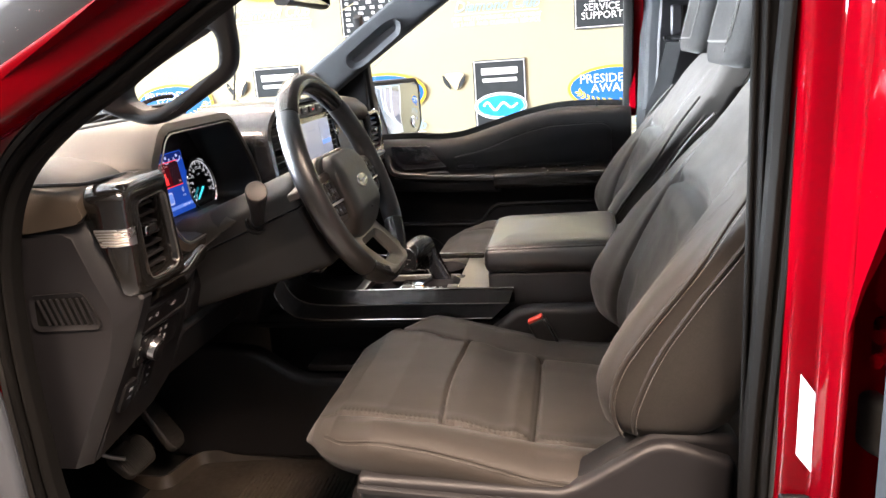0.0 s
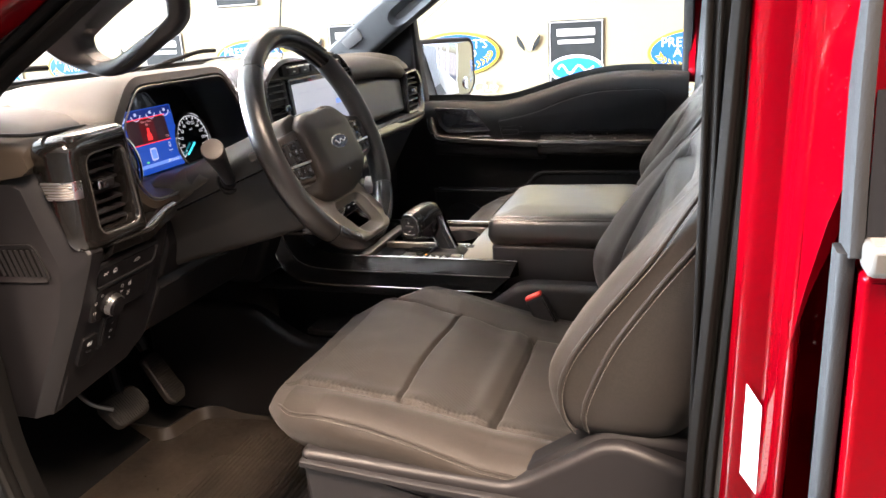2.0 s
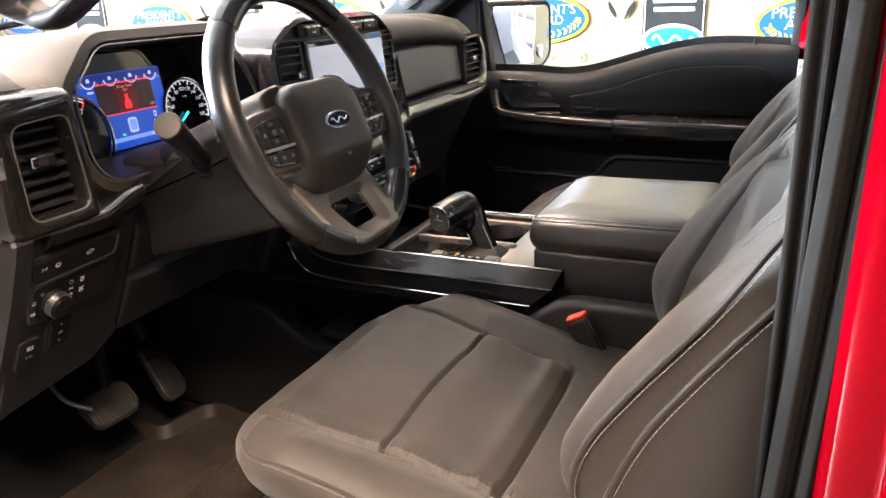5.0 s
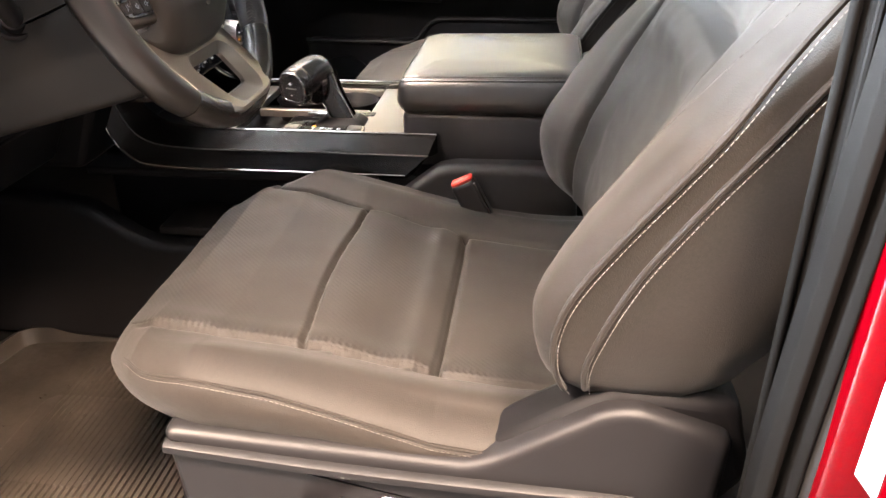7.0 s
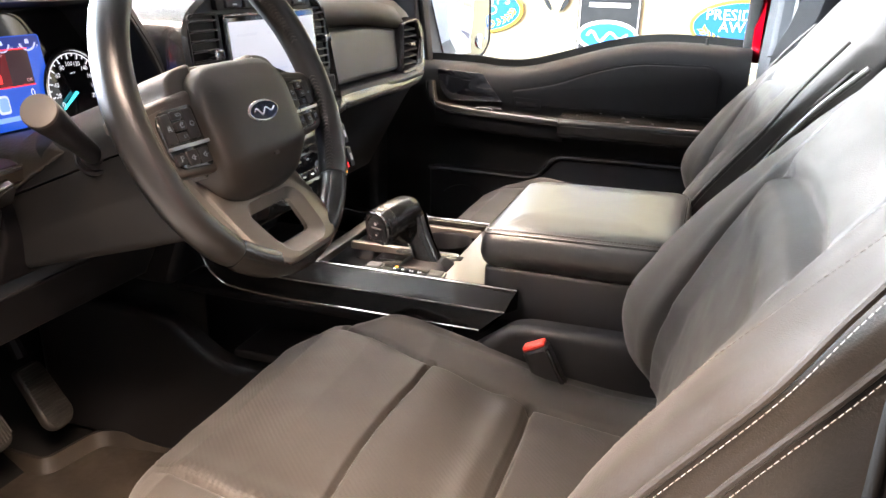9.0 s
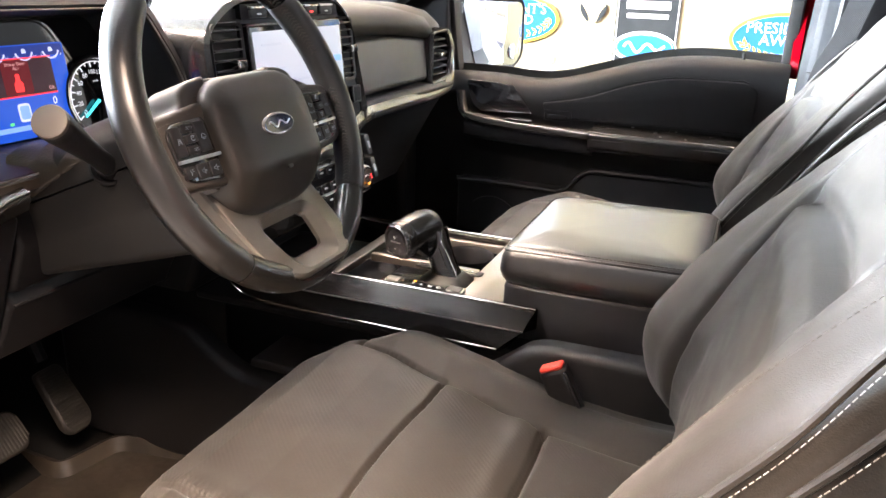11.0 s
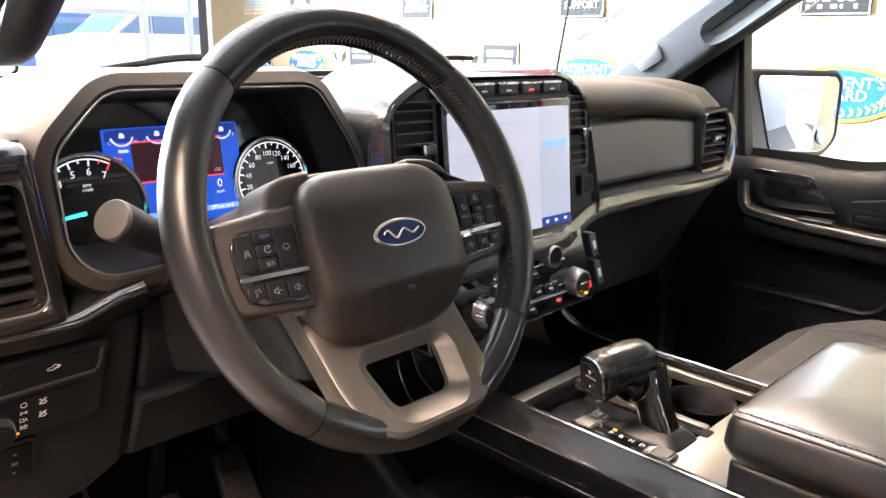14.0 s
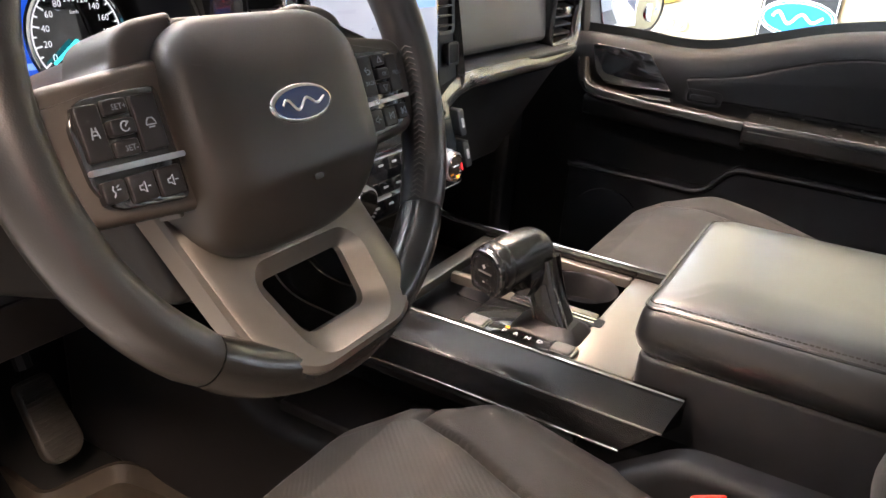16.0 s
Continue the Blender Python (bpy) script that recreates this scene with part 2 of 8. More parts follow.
M_BLUE = material("blue enamel", (0.008, 0.025, 0.11), 0.15, 0, 0.05, coat=1.0)
M_BANNER = material("cream printed banner vinyl", (0.25, 0.221, 0.145), 0.7, 0, 0.03, coarse=1.5, spec=0.1)
M_SIGNBLACK = material("charcoal print", (0.022, 0.024, 0.025), 0.7, 0, 0.15, coarse=12, spec=0.1)
M_SIGNWHITE = material("white print", (0.58, 0.58, 0.56), 0.5, 0, 0.03)
M_SIGNBLUE = material("bright blue print", (0.012, 0.17, 0.42), 0.6, 0, 0.08, coarse=10, spec=0.1)
M_OVALBLUE = material("royal blue print", (0.012, 0.085, 0.28), 0.6, 0, 0.06, spec=0.1)
M_GOLD = material("gold yellow print", (0.55, 0.34, 0.03), 0.6, 0, 0.08, spec=0.1)
M_TAN = material("tan print", (0.55, 0.42, 0.25), 0.5, 0, 0.3, coarse=25)
M_TEAL = material("slate blue print", (0.16, 0.30, 0.40), 0.5, 0, 0.03)
# Unseen floor and closing walls, kept dark so less light bounces into the cab.
M_TILE = material("polished showroom floor", (0.065, 0.062, 0.060), 0.35, 0, 0.12, coarse=3)
M_GREYPAINT = material("grey wall paint", (0.11, 0.11, 0.115), 0.7, 0, 0.05)
M_WALLPAINT = material("white wall paint", (0.78, 0.77, 0.74), 0.7, 0, 0.03)
M_ASPHALT = material("pale concrete", (0.42, 0.40, 0.37), 0.85, 0, 0.25, coarse=8)
M_VANWHITE = material("white car paint", (0.72, 0.72, 0.72), 0.25, 0, 0.03, coat=1.0)
M_CARGLASS = material("car window glass", (0.10, 0.20, 0.32), 0.05, 0, 0, coat=1.0)
M_CARBLUE = material("blue car paint", (0.05, 0.14, 0.35), 0.25, 0, 0.03, coat=1.0)
M_ALU = material("aluminium window frame", (0.55, 0.62, 0.68), 0.4, 0.6, 0.05)
M_TAIL = material("red lamp plastic", (0.6, 0.03, 0.03), 0.25, 0, 0)

# ---- building helpers ----
BASE = {}


def thing(name, loc, label, category, group="", kind=""):
    """An empty at the base of a thing; its parts are built in place and parented to it."""
    ob = new(name)
    ob.empty_display_size = 0.05
    ob.location = loc
    BASE[ob.name] = Matrix.Translation(loc)
    return tagged(ob, label, category, group, kind)


def adopt(ob, parent):
    if parent is not None:
        ob.parent = parent
        ob.matrix_parent_inverse = BASE.get(parent.name, Matrix()).inverted()
    return ob


def part(name, bm, mat, parent=None, label="", sharp=38, bevel=0.0, segs=2):
    """Link a bmesh as one mesh object under a thing or a part."""
    bmesh.ops.recalc_face_normals(bm, faces=bm.faces)
    lim = radians(sharp)
    for f in bm.faces:
        f.smooth = True
    for e in bm.edges:
        if len(e.link_faces) == 2 and e.calc_face_angle(0) > lim:
            e.smooth = False
    me = bpy.data.meshes.new(name)
    bm.to_mesh(me)
    bm.free()
    me.materials.append(mat)
    ob = new(name, me)
    if bevel:
        md = ob.modifiers.new("bevel", "BEVEL")
        md.width, md.segments, md.limit_method, md.angle_limit, md.harden_normals = bevel, segs, "ANGLE", radians(32), False
        for f in me.polygons:
            f.use_smooth = True
    adopt(ob, parent)
    if label:
        tagged(ob, label)
    return ob


def raw(verts, faces):
    bm = bmesh.new()
    vs = [bm.verts.new(v) for v in verts]
    for f in faces:
        bm.faces.new([vs[i] for i in f])
    return bm


def loft(rings, ring_closed=True, caps=True, loop=False):
    """Skin between rings of equal length."""
    bm = bmesh.new()
    vv = [[bm.verts.new(p) for p in r] for r in rings]
    n = len(rings[0])
    pairs = list(zip(vv, vv[1:])) + ([(vv[-1], vv[0])] if loop else [])
    for a, b in pairs:
        for i in range(n if ring_closed else n - 1):
            j = (i + 1) % n
            bm.faces.new((a[i], a[j], b[j], b[i]))
    if caps and ring_closed and not loop:
        bm.faces.new(vv[0])
        bm.faces.new(vv[-1])
    return bm


def box(c, s, m=None):
    bm = bmesh.new()
    bmesh.ops.create_cube(bm, size=1, matrix=(m or Matrix()) @ Matrix.Translation(c) @ Matrix.Diagonal((*s, 1)))
    return bm


def merge(*bms):
    """Join bmeshes into the first."""
    out = bms[0]
    for b in bms[1:]:
        me = bpy.data.meshes.new("t")
        b.to_mesh(me)
        b.free()
        out.from_mesh(me)
        bpy.data.meshes.remove(me)
    return out


def cyl(a, b, r0, r1=None, n=24):
    """A round bar from a to b."""
    a, b = Vector(a), Vector(b)
    q = (b - a).to_track_quat("Z", "Y").to_matrix()
    r1 = r0 if r1 is None else r1
    return loft([[a + q @ Vector((r0 * math.cos(t), r0 * math.sin(t), 0)) for t in [2 * math.pi * i / n for i in range(n)]],
                 [b + q @ Vector((r1 * math.cos(t), r1 * math.sin(t), 0)) for t in [2 * math.pi * i / n for i in range(n)]]])


def spline(pts, n=8, closed=False):
    """Catmull-Rom curve through points of any dimension."""
    p = [Vector(q) for q in pts]
    out = []
    m = len(p)
    for i in range(m if closed else m - 1):
        a, b, c, d = (p[(i - 1) % m], p[i], p[(i + 1) % m], p[(i + 2) % m]) if closed else (p[max(i - 1, 0)], p[i], p[i + 1], p[min(i + 2, m - 1)])
        for k in range(n):
            t = k / n
            out.append(0.5 * ((2 * b) + (c - a) * t + (2 * a - 5 * b + 4 * c - d) * t * t + (3 * b - a - 3 * c + d) * t ** 3))
    if not closed:
        out.append(p[-1])
    return out


def lerp(x, table):
    """Piecewise smooth value from a table of (x, y)."""
    if x <= table[0][0]:
        return table[0][1]
    for (a, fa), (b, fb) in zip(table, table[1:]):
        if x <= b:
            t = (x - a) / (b - a)
            return fa + (fb - fa) * t
    return table[-1][1]


def step(a, b, x):
    t = min(max((x - a) / (b - a), 0), 1)
    return t * t * (3 - 2 * t)


def sweep(path, profile, up=(0, 1, 0), closed=False, caps=True, scale=None):
    """A profile (across, up) swept along a path; 'up' is the direction of the profile's second axis."""
    path = [Vector(p) for p in path]
    upv = Vector(up)
    rings = []
    n = len(path)
    for i, p in enumerate(path):
        d = (path[(i + 1) % n] - path[i - 1]) if closed else (path[min(i + 1, n - 1)] - path[max(i - 1, 0)])
        d.normalize()
        side = d.cross(upv).normalized()
        w = upv - d * upv.dot(d)
        w.normalize()
        k = scale(i / (n - 1)) if scale else 1
        rings.append([p + side * (a * k) + w * (b * k) for a, b in profile])
    return loft(rings, True, caps, closed)


def circle(r, n=12, ry=None):
    ry = r if ry is None else ry
    return [(r * math.cos(2 * math.pi * i / n), ry * math.sin(2 * math.pi * i / n)) for i in range(n)]


def tube(pts, r, n=10, closed=False, smooth=6, up=(0.123, 0.9, 0.31)):
    return sweep(spline(pts, smooth, closed) if smooth else pts, circle(r, n), up, closed)


def rounded(pts, r, n=5):
    """A 2D polygon with rounded corners; r is one radius or one per corner."""
    out = []
    m = len(pts)
    for i in range(m):
        p, a, b = Vector(pts[i]), Vector(pts[i - 1]), Vector(pts[(i + 1) % m])
        rr = r[i] if isinstance(r, (list, tuple)) else r
        da, db = (a - p), (b - p)
        k = min(rr, da.length * 0.48, db.length * 0.48)
        s, e = p + da.normalized() * k, p + db.normalized() * k
        for j in range(n + 1):
            t = j / n
            out.append((1 - t) ** 2 * s + 2 * t * (1 - t) * p + t * t * e)
    return out


def offset(poly, d):
    """Shrink (d > 0) a 2D polygon towards its inside."""
    m = len(poly)
    area = sum(poly[i - 1][0] * poly[i][1] - poly[i][0] * poly[i - 1][1] for i in range(m))
    sg = 1 if area > 0 else -1
    out = []
    for i in range(m):
        e = Vector(poly[(i + 1) % m]) - Vector(poly[i - 1])
        e.normalize()
        out.append(Vector(poly[i]) + Vector((-e.y, e.x)) * d * sg)
    return out


def slab(poly, lift, d0, d1, round_edge=0.0, rsegs=3):
    """A flat plate: 2D polygon mapped by lift(u, v, depth), from depth d0 to d1, its d1 edge rounded."""
    rings = [[lift(p[0], p[1], d0) for p in poly]]
    if round_edge:
        for k in range(rsegs + 1):
            t = math.pi / 2 * k / rsegs
            q = offset(poly, round_edge * (1 - math.cos(t)))
            rings.append([lift(p[0], p[1], d1 - round_edge * (1 - math.sin(t)) * (1 if d1 > d0 else -1)) for p in q])
    else:
        rings.append([lift(p[0], p[1], d1) for p in poly])
    return loft(rings)


def ring_plate(outer, inner, lift, d0, d1, dip=0.0):
    """A frame between two polygons of equal length, with its thickness; dip sinks the inner edge."""
    return loft([[lift(p[0], p[1], d0) for p in outer], [lift(p[0], p[1], d1) for p in outer],
                 [lift(p[0], p[1], d1 - dip) for p in inner], [lift(p[0], p[1], d0) for p in inner]], True, False, True)


def text(name, body, size, place, mat, parent, label="", depth=0.0, align="CENTER", spacing=1.0, shear=0.0, line=1.0):
    """Lettering as a mesh; place is the pose of its baseline plane."""
    cu = bpy.data.curves.new(name, "FONT")
    cu.body, cu.size, cu.align_x, cu.align_y, cu.extrude, cu.resolution_u, cu.space_character, cu.shear, cu.space_line = body, size, align, "CENTER", depth, 2, spacing, shear, line
    tmp = bpy.data.objects.new("t", cu)
    scene.collection.objects.link(tmp)
    me = bpy.data.meshes.new_from_object(tmp.evaluated_get(bpy.context.evaluated_depsgraph_get()))
    bpy.data.objects.remove(tmp)
    bpy.data.curves.remove(cu)
    me.transform(place)
    me.materials.clear()
    me.materials.append(mat)
    me.name = name
    ob = new(name, me)
    adopt(ob, parent)
    if label:
        tagged(ob, label)
    return ob


def facing(o, right, up):
    """A pose at o whose x runs along right and y along up."""
    r, u = Vector(right).normalized(), Vector(up).normalized()
    n = r.cross(u).normalized()
    u = n.cross(r)
    m = Matrix((r, u, n)).transposed().to_4x4()
    return Matrix.Translation(o) @ m


def stitches(path, normal, pitch=0.006, length=0.004, r=0.0006, jitter=0.0004):
    """A row of short thread stitches along a path."""
    pts = [Vector(p) for p in path]
    cum = [0]
    for a, b in zip(pts, pts[1:]):
        cum.append(cum[-1] + (b - a).length)
    rnd = random.Random(7)
    verts, faces = [], []
    s = 0.0
    i = 0
    nv = Vector(normal).normalized()
    while s + length < cum[-1]:
        ends = []
        for q in (s, s + length):
            while i < len(cum) - 2 and cum[i + 1] < q:
                i += 1
            t = (q - cum[i]) / max(cum[i + 1] - cum[i], 1e-9)
            ends.append(pts[i].lerp(pts[i + 1], t))
        a, b = ends
        d = (b - a).normalized()
        side = d.cross(nv).normalized() * r
        j = nv * rnd.uniform(0, jitter)
        k = len(verts)
        verts += [a + side, a - side, b - side, b + side, a + side * 0.4 + nv * r * 2 + j, a - side * 0.4 + nv * r * 2 + j, b - side * 0.4 + nv * r * 2 + j, b + side * 0.4 + nv * r * 2 + j]
        faces += [(k, k + 1, k + 5, k + 4), (k + 1, k + 2, k + 6, k + 5), (k + 2, k + 3, k + 7, k + 6), (k + 3, k, k + 4, k + 7), (k + 4, k + 5, k + 6, k + 7)]
        s += pitch
    return raw(verts, faces)


ICONS = {
    "circle": [[(math.cos(a), math.sin(a)) for a in [math.pi * i / 8 for i in range(17)]]],
    "lamp": [[(0.2, 0.7), (0.9, 0.5), (1.0, 0), (0.9, -0.5), (0.2, -0.7), (0.2, 0.7)], [(-0.2, 0.5), (-1.0, 0.6)], [(-0.2, 0), (-1.0, 0)], [(-0.2, -0.5), (-1.0, -0.6)]],
    "auto": [[(-1, -0.6), (-1, 0.6), (0.0, 0.6), (0.0, -0.6), (-1, -0.6)], [(0.3, -0.6), (0.65, 0.7), (1.0, -0.6)]],
    "side": [[(-1, 0.5), (-0.3, 0), (-1, -0.5)], [(1, 0.5), (0.3, 0), (1, -0.5)], [(-0.2, 0.3), (0.2, -0.3)]],
    "boot": [[(-1.2, -0.3), (-0.9, 0.2), (-0.2, 0.3), (0.2, 0.8), (0.7, 0.4), (1.2, 0.4), (0.9, -0.1), (0.3, -0.1), (0.0, -0.5), (-1.2, -0.3)]],
    "dim": [[(-0.9, -0.5), (-0.5, 0.4), (0.4, 0.4), (0.9, -0.3), (0.2, -0.7), (-0.9, -0.5)], [(-0.2, 0.0), (0.3, 0.9), (0.9, 1.0)], [(-0.9, 0.9), (-0.4, 0.9)]],
    "arrow": [[(-0.7, 0), (0, 0.5), (0.7, 0), (0, -0.5), (-0.7, 0)]],
    "brake": [[(0.62 * math.cos(a), 0.62 * math.sin(a)) for a in [math.pi * i / 8 for i in range(17)]], [(-0.75, 0.75), (-1.05, 0), (-0.75, -0.75)], [(0.75, 0.75), (1.05, 0), (0.75, -0.75)], [(-0.2, -0.3), (-0.2, 0.35), (0.2, 0.2), (-0.2, 0.0)]],
    "speaker": [[(-1, 0.35), (-0.5, 0.35), (0.1, 0.9), (0.1, -0.9), (-0.5, -0.35), (-1, -0.35), (-1, 0.35)], [(0.5, 0), (1.1, 0)]],
    "voice": [[(-0.6, -0.9), (-0.2, -0.2), (-0.6, 0.3), (-0.3, 0.9)], [(0.2, 0.6), (0.7, 0.9)], [(0.2, 0.2), (0.9, 0.2)]],
    "skip": [[(-0.8, 0.8), (-0.8, -0.8)], [(0.8, 0.8), (-0.5, 0), (0.8, -0.8), (0.8, 0.8)]],
    "up": [[(-0.8, -0.6), (0, 0.8), (0.8, -0.6), (-0.8, -0.6)]],
    "down": [[(-0.8, 0.6), (0, -0.8), (0.8, 0.6), (-0.8, 0.6)]],
    "dial": [[(0.8 * math.cos(a), 0.8 * math.sin(a)) for a in [math.pi * (0.2 + i / 8) for i in range(14)]], [(0, 0), (0.8, 0.7)]],
    "lane": [[(-0.7, -0.9), (-0.3, 0.9)], [(0.7, -0.9), (0.3, 0.9)], [(-0.4, 0.3), (0.4, 0.3)], [(-0.5, -0.3), (0.5, -0.3)]],
    "car": [[(-1, -0.5), (-0.8, 0.1), (-0.4, 0.6), (0.4, 0.6), (0.8, 0.1), (1, -0.5), (-1, -0.5)], [(-0.6, -0.9), (0.6, -0.9)]],
    "back": [[(-0.3, 1.0), (-1, 0.4), (-0.3, -0.2)], [(-1, 0.4), (0.5, 0.4), (1, -0.1), (0.5, -0.6), (-0.5, -0.6)]],
}


def line_icon(parent, kind, u, v, size, lift, normal, mat, w=0.11):
    """A small printed symbol of thin lines on a switch; lift maps (u, v) onto its face."""
    bms = []
    for ln in ICONS[kind]:
        bms.append(sweep([lift(u + size * a, v + size * b) for a, b in ln], [(-w * size, -0.0001), (w * size, -0.0001), (w * size, 0.0002), (-w * size, 0.0002)], normal))
    return part("switch_mark", merge(*bms), mat, parent, "small pale symbol")


def px(x):
    """Lift (y, z) onto a plane that faces the rear of the cab, x the depth."""
    return lambda u, v, d: Vector((x + d, u, v))


def py(y, sign=-1):
    """Lift (x, z) onto a plane that faces across the cab."""
    return lambda u, v, d: Vector((u, y + sign * d, v))


def pz(z):
    return lambda u, v, d: Vector((u, v, z + d))

# ---- showroom ----


def setting(name, bm, mat, label, category, bevel=0.0):
    ob = part(name, bm, mat, None, label, bevel=bevel)
    return tagged(ob, label, category, kind="structure")


WALL_Y = 2.75
setting("floor", box((0.0, -1.1, -0.05), (14.4, 8.2, 0.1)), M_TILE, "polished grey showroom floor under the truck", "floor")
setting("ground", box((0, 0, -0.16), (900, 900, 0.1)), M_ASPHALT, "pale concrete car park outside the showroom", "ground")
setting("ceiling", box((0.0, -1.1, 3.45), (14.4, 8.2, 0.1)), M_WALLPAINT, "plain white showroom ceiling", "ceiling")
setting("wall_north", merge(box((-1.5, WALL_Y + 0.11, 1.7), (9.2, 0.2, 3.4)), box((5.15, WALL_Y + 0.11, 0.25), (4.1, 0.2, 0.5)), box((5.15, WALL_Y + 0.11, 3.25), (4.1, 0.2, 0.3))), M_WALLPAINT, "white painted showroom wall behind the printed banner", "wall")
setting("wall_east", box((7.1, -1.1, 1.7), (0.2, 7.8, 3.4)), M_GREYPAINT, "unseen grey wall closing the showroom", "wall")
# the west wall is mostly glass
setting("wall_south", box((0, -5.1, 1.7), (14.4, 0.2, 3.4)), M_GREYPAINT, "unseen grey wall closing the showroom", "wall")
setting("wall_west", merge(box((-7.1, -1.0, 0.12), (0.2, 8.3, 0.24)), box((-7.1, -1.0, 3.2), (0.2, 8.3, 0.4))), M_WALLPAINT, "low wall and header around the glazed shopfront", "wall")
setting("pillar", box((-9.0, 4.47, 1.65), (0.30, 0.34, 3.5)), M_PILLAR, "grey square column outside the glazed corner", "pillar", 0.01)

win = thing("window_1", (-7.1, -1.2, 0.24), "tall shopfront glazing in pale blue aluminium frames", "window", kind="structure")
for wy in (-5.0, -3.6, -2.2, -0.8, 0.55, 1.35, 2.62, 3.08):
    part("mullion", box((-7.06, wy, 1.62), (0.07, 0.06, 2.76)), M_ALU, win, bevel=0.004)
part("transom", box((-7.06, -0.96, 1.80), (0.06, 8.2, 0.05)), M_ALU, win, bevel=0.004)
for a, b in zip((-5.0, -3.6, -2.2, -0.8, 0.55, 1.35, 2.62), (-3.6, -2.2, -0.8, 0.55, 1.35, 2.62, 3.08)):
    g = part("pane", box((-7.06, (a + b) / 2, 1.62), (0.008, b - a - 0.06, 2.76)), M_GLASS, win)
    g.visible_shadow = False

win2 = thing("window_2", (5.1, WALL_Y, 0.5), "wide showroom window in pale aluminium frames", "window", kind="structure")
for wx in (3.14, 4.45, 5.8, 7.0):
    part("mullion", box((wx, WALL_Y + 0.06, 1.8), (0.06, 0.07, 2.6)), M_ALU, win2, bevel=0.004)
for a, b in ((3.14, 4.45), (4.45, 5.8), (5.8, 7.0)):
    g = part("pane", box(((a + b) / 2, WALL_Y + 0.06, 1.8), (b - a - 0.06, 0.008, 2.6)), M_GLASS, win2)
    g.visible_shadow = False

# ceiling light fittings around the lamps
for lx, ly in LAMPS:
        lamp = thing("ceiling_light", (lx, ly, 3.4), "white strip light fitting on the ceiling", "light", "ceiling strip lights")
        part("housing", box((lx, ly, 3.36), (1.3, 0.66, 0.08)), M_WALLPAINT, lamp, bevel=0.006)

# printed banner: a thin stretched sheet that hangs on the wall, with repeated prints
banner = thing("wall_banner", (0, WALL_Y, 0.3), "cream vinyl banner with repeated award and dealer prints", "banner")
verts, faces = [], []
NX = 90
for i in range(NX + 1):
    x = -6.0 + 9.0 * i / NX
    for z in (0.25, 0.9, 1.5, 2.1, 3.1):
        verts.append((x, WALL_Y - 0.0015 * math.sin(x * 5 + z), z))
for i in range(NX):
    for k in range(4):
        a = i * 5 + k
        faces.append((a, a + 5, a + 6, a + 1))
bm = raw(verts, faces)
bm.normal_update()
bmesh.ops.solidify(bm, geom=bm.faces[:], thickness=0.002)
part("sheet", bm, M_BANNER, banner)


def wallpose(x, z, off=0.006):
    return facing((x, WALL_Y - off, z), (1, 0, 0), (0, 0, 1))


def ellipse(cx, cz, rx, rz, n=48):
    return [(cx + rx * math.cos(2 * math.pi * i / n), cz + rz * math.sin(2 * math.pi * i / n)) for i in range(n)]


WP = py(WALL_Y - 0.003)


def ribbon(pts, w):
    """A flat stroke of width w along points (x, z) on the banner."""
    return sweep([(p[0], WALL_Y - 0.0105, p[1]) for p in pts], [(-w / 2, -0.0008), (w / 2, -0.0008), (w / 2, 0.0008), (-w / 2, 0.0008)], (0, -1, 0))


